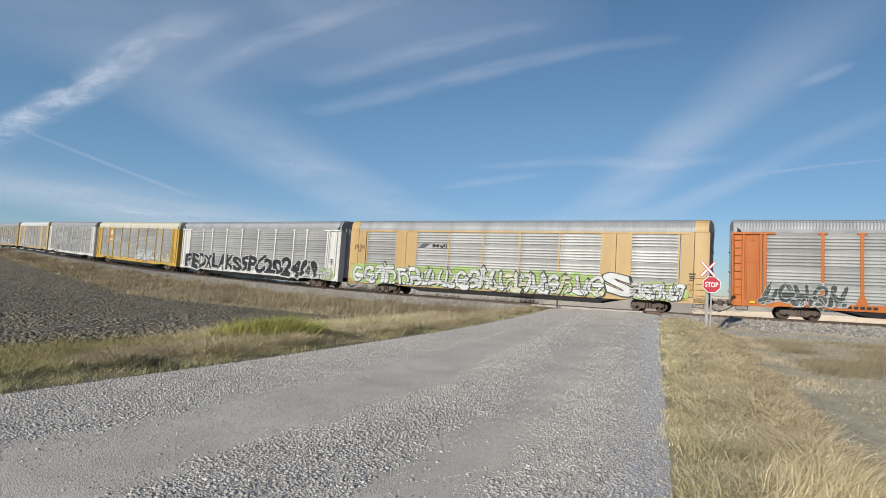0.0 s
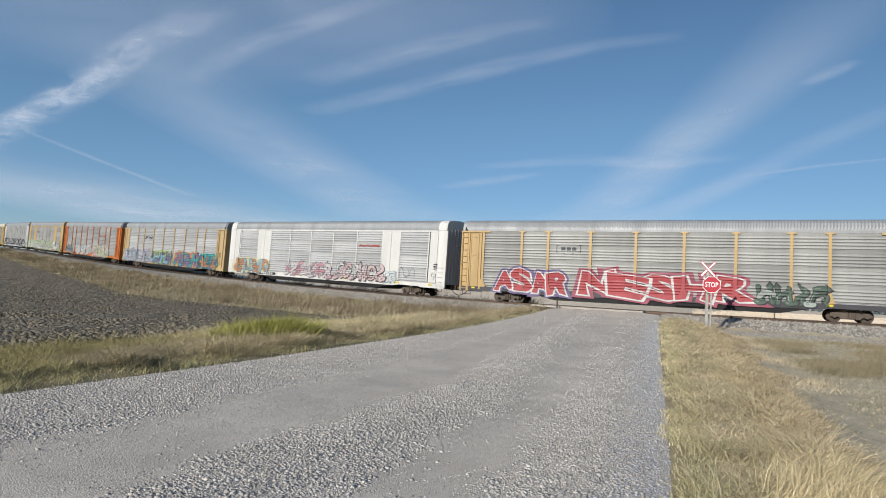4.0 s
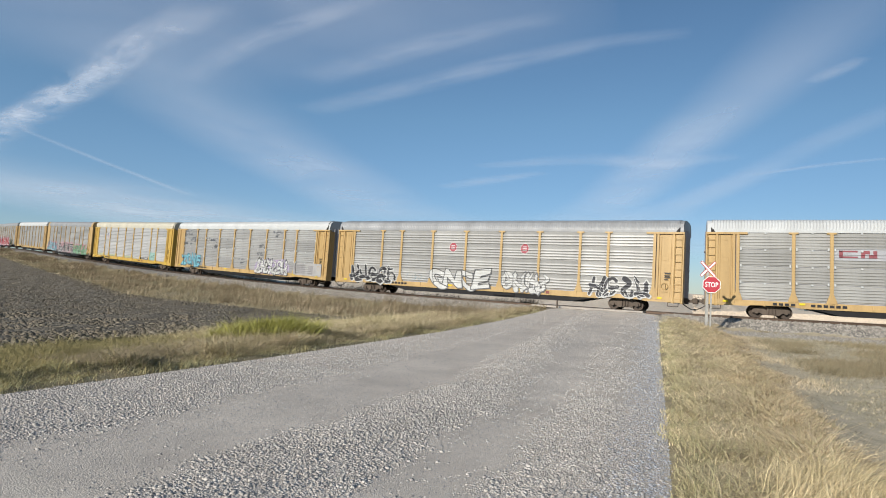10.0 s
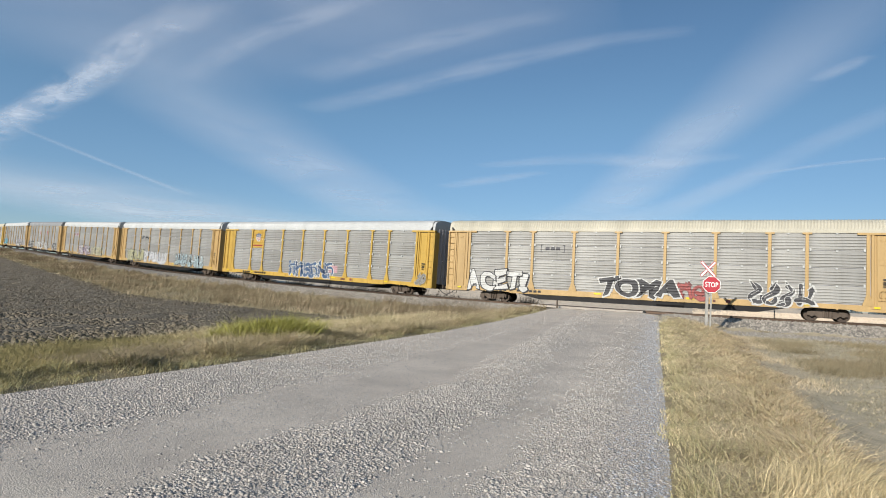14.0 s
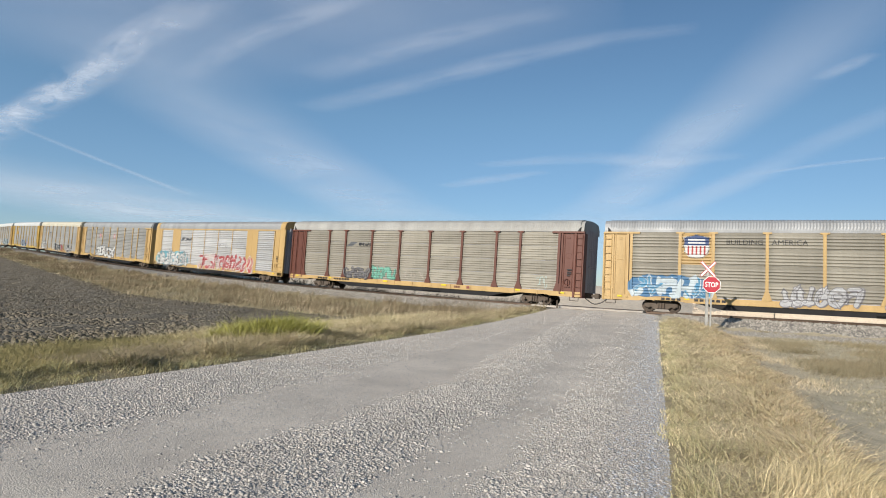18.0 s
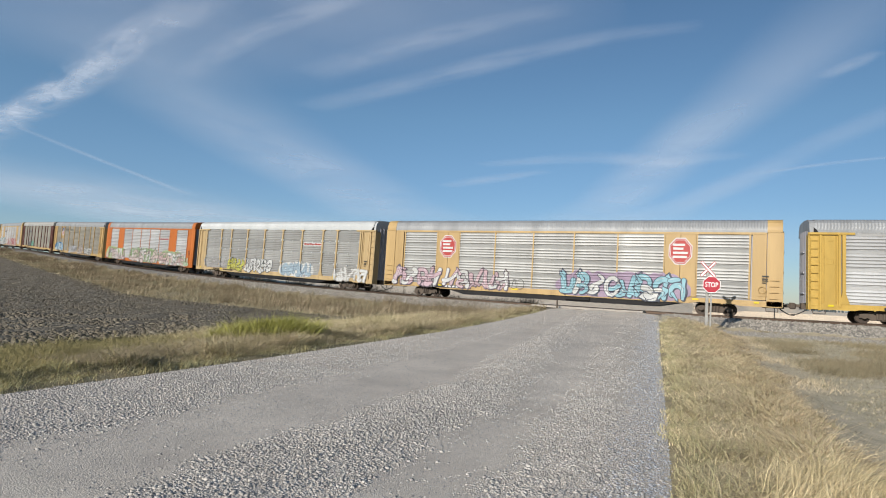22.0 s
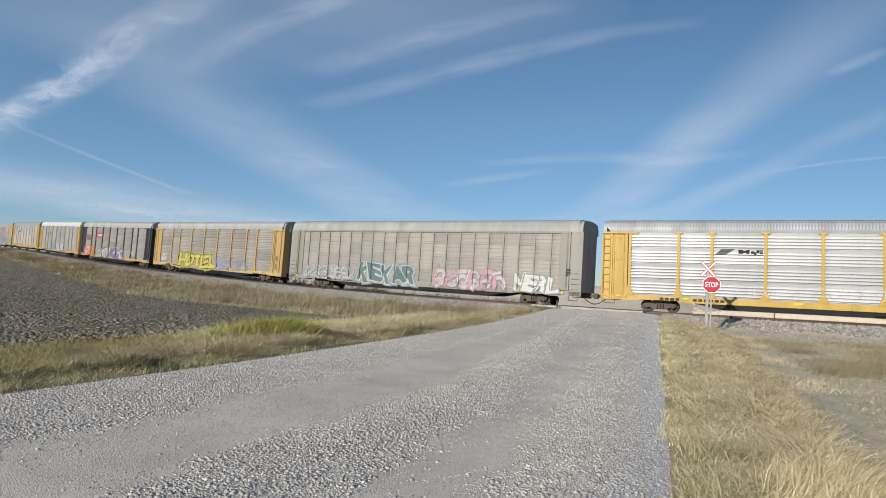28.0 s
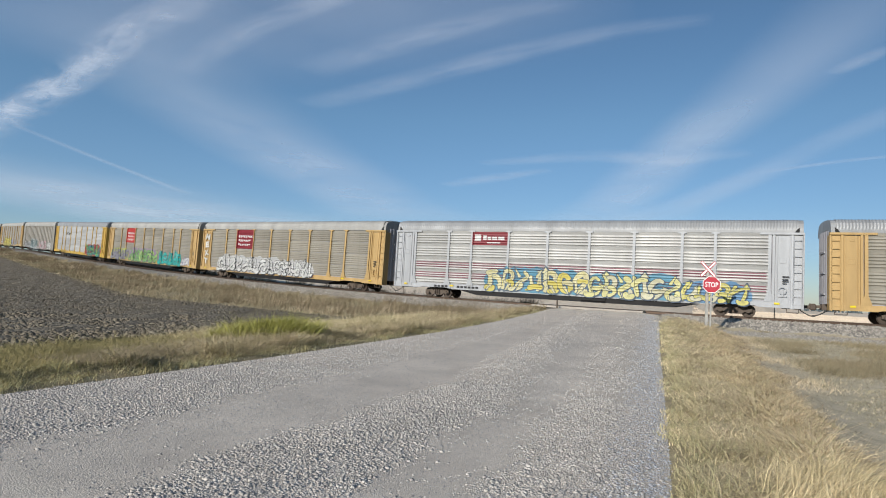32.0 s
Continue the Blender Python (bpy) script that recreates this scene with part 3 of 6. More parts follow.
def conform(me, lift):
    """Cuts a flat coat along the ribs, posts and sill, and lays it on them; lift is each vertex's own height over them."""
    bm = bmesh.new()
    bm.from_mesh(me)
    up = bm.verts.layers.float.new("lift")
    for v, l in zip(bm.verts, lift):
        v[up] = l
    xs_, zs_ = [v.co.x for v in bm.verts], [v.co.z for v in bm.verts]
    x0, x1, z0, z1 = min(xs_), max(xs_), min(zs_), max(zs_)
    prof = panel_profile(SURFACE["kind"])
    zp, dp = [], []
    for t in range(4):
        zp += [Z0 + t * TIER + z for z, _ in prof]
        dp += [d for _, d in prof]
    zone = zones(x0, x1)
    cuts = [(Vector((0, 0, z)), Vector((0, 0, 1))) for z in sorted(set([round(z, 4) for z in zp] + [1.0, 1.012])) if z0 < z < z1]
    for x, hw, _, flared in zone:
        for sx in (-1, 1):
            for e in (hw, hw + 0.012):
                cuts.append((Vector((x + sx * e, 0, 1.5)), Vector((sx, 0, 0))))
                if flared and z0 < 1.5:
                    cuts.append((Vector((x + sx * e, 0, 1.5)), Vector((1, 0, sx * 0.35)).normalized()))
    for co, no in cuts:
        bmesh.ops.bisect_plane(bm, geom=bm.verts[:] + bm.edges[:] + bm.faces[:], dist=1e-5, plane_co=co, plane_no=no)
    for v in bm.verts:
        x, z = v.co.x, v.co.z
        deep = 1.53 + max(0.0, float(np.interp(z, zp, dp)))
        if z < 1.006:
            deep = 1.634
        for xc, hw, d, flared in zone:
            if abs(x - xc) <= hw + 0.001 + (0.35 * max(0.0, 1.5 - z) if flared else 0.0):
                deep = max(deep, d)
        v.co.y = -deep - 0.003 - v[up]
    bm.to_mesh(me)
    bm.free()
    return me


def text_flat(body, bold, shear=0.0):
    """Flat outline of a word, one unit high, from the built-in font: vertices and faces."""
    cu = bpy.data.curves.new("word", "FONT")
    cu.body, cu.size, cu.offset, cu.shear, cu.resolution_u, cu.align_x = body, 1.0, bold, shear, 3, "LEFT"
    ob = bpy.data.objects.new("word", cu)
    me = bpy.data.meshes.new_from_object(ob)
    v = np.array([p.co[:2] for p in me.vertices])
    f = [tuple(p.vertices) for p in me.polygons]
    bpy.data.objects.remove(ob)
    bpy.data.curves.remove(cu)
    bpy.data.meshes.remove(me)
    return v, f


def lay(layers, base=0.0):
    """One coat of several layers (vertices, faces, material), each a little proud of the one before."""
    verts, faces, mi, mats, lift = [], [], [], [], []
    for k, (v, f, m) in enumerate(layers):
        if m not in mats:
            mats.append(m)
        o = len(verts)
        verts += [(float(x), -2.0, float(z)) for x, z in v]
        lift += [base + 0.0009 * k] * len(v)
        for q in f:
            faces.append(tuple(o + i for i in q))
            mi.append(mats.index(m))
    me = mesh_from("graffiti", verts, faces, *mats)
    me.polygons.foreach_set("material_index", mi)
    return conform(me, lift)


def merge(items):
    V, F, o = [], [], 0
    for v, f in items:
        V.append(np.asarray(v, float))
        F += [tuple(i + o for i in q) for q in f]
        o += len(v)
    return np.concatenate(V), F


def letters(parent, piles, back, label):
    """A sprayed piece: its background coat, or else its first form, carries the other forms."""
    first = None
    if back:
        first = part("graffiti", lay(back), None, parent, label)
    for i, pile in enumerate(piles):
        me = lay(pile, 0.006 + 0.007 * (i % 2))
        if first is None:
            first = part("graffiti", me, None, parent, label)
        else:
            part("sprayed_letter", me, None, first)


def word_piece(parent, word, u0, u1, z0, z1, fill, line, halo=None):
    """A sprayed word: each letter fat, bent, a little turned and pushed into its neighbours, with an outline."""
    x0, x1, h = bay_x(u0), bay_x(u1), z1 - z0
    r = random.Random(word)
    wide = [0.55 if c in "I!1" else 1.0 for c in word]
    unit, at_, piles, back = (x1 - x0) / sum(wide), x0, [], []
    for c, k in zip(word, wide):
        cx, cz = at_ + unit * k / 2, (z0 + z1) / 2 + r.uniform(-0.06, 0.06) * h
        at_ += unit * k
        a, sw, sh, sk = r.uniform(-0.15, 0.15), unit * k * r.uniform(1.02, 1.2), h * r.uniform(0.84, 1.0), r.uniform(-0.2, 0.2)
        b1, b2, ph = r.uniform(0.05, 0.11) * h, r.uniform(0.04, 0.08) * h, r.uniform(0, 6.28)
        ref, _ = text_flat(c, 0.04)
        lo, hi = ref.min(0), ref.max(0)
        pile = []

        def put(bold, col, dx=0.0, dz=0.0):
            v, f = text_flat(c, bold)
            p = (v - (lo + hi) / 2) / (hi - lo)
            swell = 1 + 0.25 * p[:, 1] * math.sin(ph)
            p = np.stack([p[:, 0] * sw * swell + p[:, 1] * sk * sh + b1 * np.sin(p[:, 1] * 5 + ph), p[:, 1] * sh + b2 * np.sin(p[:, 0] * 5 + ph)], 1)
            p = np.stack([cx + dx + p[:, 0] * math.cos(a) - p[:, 1] * math.sin(a), cz + dz + p[:, 0] * math.sin(a) + p[:, 1] * math.cos(a)], 1)
            return p, f, spray(col)
        if halo:
            back.append(put(0.16, halo))
        pile.append(put(0.082, line, 0.035, -0.03))
        pile.append(put(0.085, line))
        pile.append(put(0.05, fill))
        piles.append(pile)
    letters(parent, piles, back, "sprayed fat lettering with a bold outline")


def stroke(pts, w, grow=0.0, point=False):
    """A band along points, w wide at each (a list), with round ends, or running out into an arrow point."""
    pts, w = np.asarray(pts, float), np.asarray(w, float) + 2 * grow
    d = np.gradient(pts, axis=0)
    d /= np.maximum(np.linalg.norm(d, axis=1, keepdims=True), 1e-6)
    head = [(pts[0] - d[0] * w[0] / 2 * math.sin(a), w[0] * math.cos(a), d[0]) for a in (1.5, 1.0, 0.5)]
    if point:
        tail = [(pts[-1], w[-1] * 1.75, d[-1]), (pts[-1] + d[-1] * (0.55 * w[-1] + grow), w[-1] * 0.9, d[-1]), (pts[-1] + d[-1] * (1.1 * w[-1] + 2.0 * grow), 0.01, d[-1])]
    else:
        tail = [(pts[-1] + d[-1] * w[-1] / 2 * math.sin(a), w[-1] * math.cos(a), d[-1]) for a in (0.5, 1.0, 1.5)]
    rows_ = head + list(zip(pts, w, d)) + tail
    V = np.array([p + np.array([-g[1], g[0]]) * k / 2 for p, k, g in rows_] + [p - np.array([-g[1], g[0]]) * k / 2 for p, k, g in rows_])
    n = len(rows_)
    return V, [(i, i + 1, n + i + 1, n + i) for i in range(n - 1)]


def swash(r):
    """Strokes of one sprayed form, in a box from -1 to 1 across and 0 to 1 up: bent stems, hooks, loops and arrows."""
    t = np.linspace(0, 1, 11)

    def stem(x, lean, bow):
        return np.stack([x + lean * (t - 0.5) + bow * np.sin(math.pi * t), 0.02 + 0.94 * t], 1)

    def hook(x, y, rx, ry, a0, a1):
        a = a0 + (a1 - a0) * t
        return np.stack([x + rx * np.cos(a), y + ry * np.sin(a)], 1)

    def sway(x, amp, flip):
        return np.stack([x + amp * np.sin(flip * math.tau * t * 0.95), 0.95 - 0.9 * t], 1)

    def bar(y, dy, bow):
        return np.stack([-0.85 + 1.7 * t, y + dy * (t - 0.5) + bow * np.sin(math.pi * t)], 1)
    j = lambda a, b: r.uniform(a, b)
    s_ = r.choice((-1, 1))
    pick = r.randrange(6)
    if pick == 0:
        out = [stem(-0.6 * s_, j(-0.3, 0.3), j(-0.2, 0.2)), hook(-0.1 * s_, 0.66, 0.75 * s_, 0.32, 2.2, -2.0), hook(0.0, 0.2, 0.8 * s_, 0.22, 1.6, -1.4)]
    elif pick == 1:
        out = [hook(0, 0.5, 0.75, 0.46, j(0.3, 1.0), j(5.6, 6.6)), bar(0.46, j(-0.2, 0.2), j(-0.1, 0.1))[4:]]
    elif pick == 2:
        out = [sway(0, 0.62 * s_, s_), hook(0.35 * s_, 0.2, 0.5, 0.2, 0.5, -2.2)]
    elif pick == 3:
        out = [stem(-0.62, j(-0.25, 0.1), j(-0.15, 0.15)), stem(0.62, j(-0.1, 0.3), j(-0.15, 0.15)), bar(j(0.4, 0.7), j(-0.5, 0.5), j(-0.2, 0.2))]
    elif pick == 4:
        out = [stem(-0.45 * s_, j(-0.3, 0.3), j(-0.2, 0.2)), hook(0.1 * s_, 0.9, 0.75 * s_, 0.75, -1.7, -0.3), bar(0.12, j(-0.1, 0.1), j(-0.12, 0.12))]
    else:
        out = [hook(0, 0.35, 0.72 * s_, 0.34, 3.6, -0.4)[::-1], stem(0.66 * s_, j(-0.2, 0.2), j(-0.1, 0.1)), bar(0.92, j(-0.12, 0.12), 0.05)[:7]]
    if r.random() < 0.5:
        out.append(hook(0.75 * s_, 0.15, 0.55, 0.2, 3.5, 5.6))
    return out


def wild_piece(parent, seed, u0, u1, z0, z1, fill, line, halo=None, accent=None):
    """An unreadable sprayed piece: a crowd of fat bent interlocking forms with outlines, bends and lights."""
    r = random.Random(seed)
    x0, x1, h = bay_x(u0), bay_x(u1), z1 - z0
    back = []
    if halo:
        n = max(8, int((x1 - x0) * 4))
        top = [(x0 - 0.3 + (x1 - x0 + 0.6) * i / n, z1 + h * (0.16 - 0.2 * r.random()) - h * 0.5 * (abs(2 * i / n - 1) ** 8)) for i in range(n + 1)]
        bot = [(x0 - 0.3 + (x1 - x0 + 0.6) * i / n, max(0.70, z0 - 0.1 + h * 0.1 * r.random() + h * 0.3 * (abs(2 * i / n - 1) ** 8))) for i in range(n + 1)]
        back.append((np.array(top + bot), [(i, i + 1, n + 2 + i, n + 1 + i) for i in range(n)], spray(halo)))
    count = max(2, round((x1 - x0) / (h * 0.68)))
    step = (x1 - x0) / count
    piles = []
    lw = 0.017 * h + 0.010
    for i in range(count):
        cx, tilt, sway_ = x0 + (i + 0.5) * step, r.uniform(-0.18, 0.3), r.uniform(-0.05, 0.06) * h
        wide, pile, tops = step * r.uniform(0.46, 0.58), [], []
        for q in swash(r):
            p = np.stack([cx + q[:, 0] * wide + (q[:, 1] - 0.5) * tilt * h, z0 + 0.1 * h + q[:, 1] * 0.8 * h + sway_], 1)
            p = np.clip(p, (x0 - 0.1, z0 + 0.06 * h), (x1 + 0.1, z1 - 0.06 * h)) + np.arange(len(p))[:, None] * 1e-4
            n = len(p)
            w = h * r.uniform(0.11, 0.21) * (0.72 + 0.5 * np.abs(np.sin(np.linspace(r.uniform(0, 2), r.uniform(2, 4.5), n))))
            tops.append((p, w, r.random() < 0.4))
        pile.append((*merge([stroke(p + np.array([0.038, -0.03]) * h, w, lw, pt) for p, w, pt in tops]), spray(line)))
        for k, (p, w, pt) in enumerate(tops):
            pile.append((*stroke(p, w, lw, pt), spray(line)))
            pile.append((*stroke(p, w, 0.0, pt), spray((accent if accent and r.random() < 0.3 else fill))))
        if r.random() < 0.55:
            # a spike thrown up or down out of the form
            sx, up_ = r.uniform(-0.5, 0.5) * wide, r.choice((0, 1))
            q = np.array([(cx + sx + 0.16 * h * t * r.choice((-1, 1)), (z1 - 0.3 * h + 0.26 * h * t) if up_ else (z0 + 0.28 * h - 0.22 * h * t)) for t in np.linspace(0, 1, 5)])
            q = np.stack([np.linspace(q[0, 0], q[-1, 0], 5), q[:, 1]], 1)
            w_ = h * 0.13 * np.linspace(1, 0.35, 5)
            pile.append((*stroke(q, w_, lw, True), spray(line)))
            pile.append((*stroke(q, w_, 0.0, True), spray(fill)))
        bends, lights = [], []
        for p, w, _ in tops:
            if r.random() < 0.6:
                a = r.randrange(2, 6)
                bends.append(stroke(p[a:a + 4] + np.array([0.02, 0.03]) * h, np.full(4, 0.022)))
            lights.append(stroke(p[1:5] + np.array([-0.035, 0.035]) * h, np.full(4, 0.026)))
        if bends:
            pile.append((*merge(bends), spray(line)))
        pile.append((*merge(lights), spray(accent or tuple(min(250, c + 30) for c in fill))))
        piles.append(pile)
    letters(parent, piles, back, "sprayed interlocking shapes in several colours")


def tag_piece(parent, seed, u0, u1, z0, z1, color):
    """Thin marker scribbles: a row of short bent strokes with gaps."""
    r = random.Random(seed)
    x0, x1, h = bay_x(u0), bay_x(u1), z1 - z0
    n = max(3, int((x1 - x0) / (0.6 * h + 0.1)))
    lines = []
    for i in range(n):
        cx = x0 + (x1 - x0) * (i + 0.5) / n
        for _ in range(r.choice((1, 2, 2))):
            a0, turn, rx, rz = r.uniform(0, 6.28), r.uniform(1.5, 5.0) * r.choice((-1, 1)), (x1 - x0) / n * r.uniform(0.25, 0.55), h * r.uniform(0.25, 0.5)
            a = a0 + turn * np.linspace(0, 1, 9)
            lines.append(stroke(np.stack([cx + rx * np.cos(a), (z0 + z1) / 2 + rz * np.sin(a)], 1), np.full(9, 0.032 + 0.02 * r.random())))
    part("graffiti_tag", lay([(*merge(lines), spray(color))]), None, parent)


def scuffs(parent, seed, u0, u1, z0, z1, color, n=26):
    """Flaked-off paint: a loose gathering of short ragged patches."""
    r = random.Random(seed)
    x0, x1, flakes = bay_x(u0), bay_x(u1), []
    px, pz = r.uniform(x0, x1), r.uniform(z0, z1)
    for _ in range(n):
        if r.random() < 0.25:
            px, pz = r.uniform(x0, x1), r.uniform(z0, z1)
        px, pz = min(x1, max(x0, px + r.uniform(-0.22, 0.22))), min(z1, max(z0, pz + r.uniform(-0.16, 0.16)))
        w, h, k = r.uniform(0.05, 0.24), r.uniform(0.03, 0.10), r.uniform(-0.08, 0.08)
        pts = [(px - w, pz - h * r.random()), (px - w * 0.3, pz - h), (px + w, pz - h * r.random() + k), (px + w * 0.6, pz + h + k), (px - w * 0.5, pz + h * r.random())]
        flakes.append((np.array(pts), [(0, 1, 2, 3, 4)]))
    tagged(part("scuff", lay([(*merge(flakes), spray(color))]), None, parent, "patches of flaked paint"), kind="stuff")


def board(parent, name, u0, u1, z0, z1, mats, bars, label=""):
    """A flat painted sign with rows of plain bars: bars are (left, right, low, high) in parts of its width and height."""
    x0, x1 = bay_x(u0), bay_x(u1)
    W, H = x1 - x0, z1 - z0
    rect = lambda a, b, c, d: (np.array([(x0 + a * W, z0 + c * H), (x0 + b * W, z0 + c * H), (x0 + b * W, z0 + d * H), (x0 + a * W, z0 + d * H)]), [(0, 1, 2, 3)])
    layers = []
    if mats[0]:
        layers.append((*rect(0, 1, 0, 1), mats[0]))
    if bars:
        layers.append((*merge([rect(*b) for b in bars]), mats[1]))
    me = lay(layers)
    me.name = name
    ob = part(name, me, None, parent, label)
    if name == "stencil":
        tagged(ob, kind="stuff")


def logo_bracket(p, u):
    board(p, "emblem", u + 0.2, u + 0.78, 3.48, 4.06, (None, spray((70, 70, 76))),
          [(0, 0.03, 0.1, 1), (0, 0.10, 0.1, 0.16), (0, 0.10, 0.94, 1), (0.97, 1, 0.1, 1), (0.90, 1, 0.1, 0.16), (0.90, 1, 0.94, 1), (0.20, 0.37, 0.36, 0.74), (0.42, 0.59, 0.36, 0.74), (0.64, 0.81, 0.36, 0.74),
           (0.3, 0.36, 0.0, 0.06), (0.66, 0.72, 0.0, 0.06)], label="grey bracketed emblem")


def logo_bars(p, u):
    board(p, "emblem", u + 0.05, u + 0.95, 3.62, 4.02, (None, BLACKMARK),
          [(0.5, 0.60, 0.2, 0.8), (0.60, 0.66, 0.35, 0.65), (0.66, 0.73, 0.2, 0.8), (0.76, 0.82, 0.2, 0.62), (0.82, 0.87, 0.1, 0.5), (0.87, 0.93, 0.35, 0.8), (0.94, 1.0, 0.2, 0.5), (0.94, 1.0, 0.62, 0.8),
           (0.4, 1.0, 0.0, 0.07)], label="black emblem of slanted bars")
    x0, x1 = bay_x(u + 0.05), bay_x(u + 0.45)
    v = np.array([(x0, 3.62), (x0 + 0.5 * (x1 - x0), 3.62), (x1, 4.0), (x0 + 0.35 * (x1 - x0), 4.0)])
    part("emblem", lay([(v, [(0, 1, 2, 3)], spray((92, 94, 98)))]), None, p)


def logo_script(p, u, white=False):
    board(p, "emblem", u + 0.06, u + 0.94, 3.55, 3.85, (WHITEMARK if white else None, spray((198, 72, 60))),
          [(0.05, 0.17, 0.25, 0.8), (0.2, 0.3, 0.2, 0.7), (0.33, 0.48, 0.3, 0.8), (0.5, 0.6, 0.2, 0.7), (0.63, 0.78, 0.3, 0.8), (0.8, 0.95, 0.25, 0.75), (0.02, 0.98, 0.44, 0.56)], label="red script lettering")


def logo_shield(p, u, z=3.6, s=1.0):
    x = bay_x(u + 0.5)
    w, h = 0.46 * s, 0.95 * s
    out = np.array([(x - w, z + h * 0.55), (x - w, z + h * 0.85), (x - w * 0.5, z + h * 0.92), (x, z + h), (x + w * 0.5, z + h * 0.92), (x + w, z + h * 0.85), (x + w, z + h * 0.55), (x + w * 0.9, z + h * 0.25),
                    (x + w * 0.5, z + h * 0.06), (x, z), (x - w * 0.5, z + h * 0.06), (x - w * 0.9, z + h * 0.25)])
    c = np.array([x, z + h * 0.55])
    layers = [(c + (out - c) * 1.12, [tuple(range(12))], WHITEMARK), (out, [tuple(range(12))], WHITEMARK)]
    top = np.array([(x - w, z + h * 0.55), (x - w, z + h * 0.86), (x, z + h), (x + w, z + h * 0.86), (x + w, z + h * 0.55)])
    layers.append((top, [tuple(range(5))], spray((44, 70, 128))))
    layers.append((*merge([(np.array([(x + w * (a - 0.07), z + h * 0.14), (x + w * (a + 0.07), z + h * 0.14), (x + w * (a + 0.07), z + h * 0.52), (x + w * (a - 0.07), z + h * 0.52)]), [(0, 1, 2, 3)]) for a in (-0.66, -0.33, 0, 0.33, 0.66)]), spray((196, 60, 56))))
    layers.append((*merge([(np.array([(x - w * 0.7, z + h * b), (x + w * 0.7, z + h * b), (x + w * 0.7, z + h * (b + 0.07)), (x - w * 0.7, z + h * (b + 0.07))]), [(0, 1, 2, 3)]) for b in (0.62, 0.75)]), WHITEMARK))
    part("emblem", lay(layers), None, p, "white, red and blue shield emblem")


def logo_octagon(p, u, z=2.95, s=0.85):
    x, zc = bay_x(u + 0.5), z + s
    oct_ = lambda k: np.array([(x + s * 0.82 * k * math.cos(math.pi / 8 + i * math.pi / 4), zc + s * k * math.sin(math.pi / 8 + i * math.pi / 4)) for i in range(8)])
    f = [tuple(range(8))]
    bars = [(np.array([(x - s * 0.5, zc + b * s), (x - s * 0.5 + w * s, zc + b * s), (x - s * 0.5 + w * s, zc + (b + 0.16) * s), (x - s * 0.5, zc + (b + 0.16) * s)]), [(0, 1, 2, 3)]) for b, w in ((0.38, 0.8), (0.1, 0.7), (-0.2, 1.0), (-0.5, 0.95))]
    part("emblem", lay([(oct_(1.06), f, WHITEMARK), (oct_(0.98), f, REDMARK), (oct_(0.9), f, WHITEMARK), (oct_(0.86), f, REDMARK), (*merge(bars), WHITEMARK)]), None, p, "red octagonal emblem with white bars")


def logo_small_red(p, u):
    x, zc, s = bay_x(u + 0.62), 3.75, 0.3
    ring = lambda k: np.array([(x + s * k * math.cos(i * math.tau / 12 + 0.26), zc + s * 1.15 * k * math.sin(i * math.tau / 12 + 0.26)) for i in range(12)])
    f = [tuple(range(12))]
    bars = [(np.array([(x - 0.16, zc + b), (x + 0.16, zc + b), (x + 0.16, zc + b + 0.06), (x - 0.16, zc + b + 0.06)]), [(0, 1, 2, 3)]) for b in (-0.15, -0.03, 0.1)]
    part("emblem", lay([(ring(1.12), f, WHITEMARK), (ring(1.0), f, spray((206, 84, 96))), (*merge(bars), WHITEMARK)]), None, p, "small round red emblem")


def sign_three(p, u):
    board(p, "company_sign", u, u + 1, 3.05, 4.95, (REDMARK if u != 2.001 else MAROON, WHITEMARK),
          [(0.08 + i * 0.105 + 0.012 * ((i * i) % 3), 0.155 + i * 0.105, b + (0.05 if (i * 7 + n) % 3 == 1 else 0.0), b + (0.15 if i == 0 else 0.12)) for b, n in ((0.58, 8), (0.36, 7), (0.14, 7)) for i in range(n)], label="red company sign with white bars")


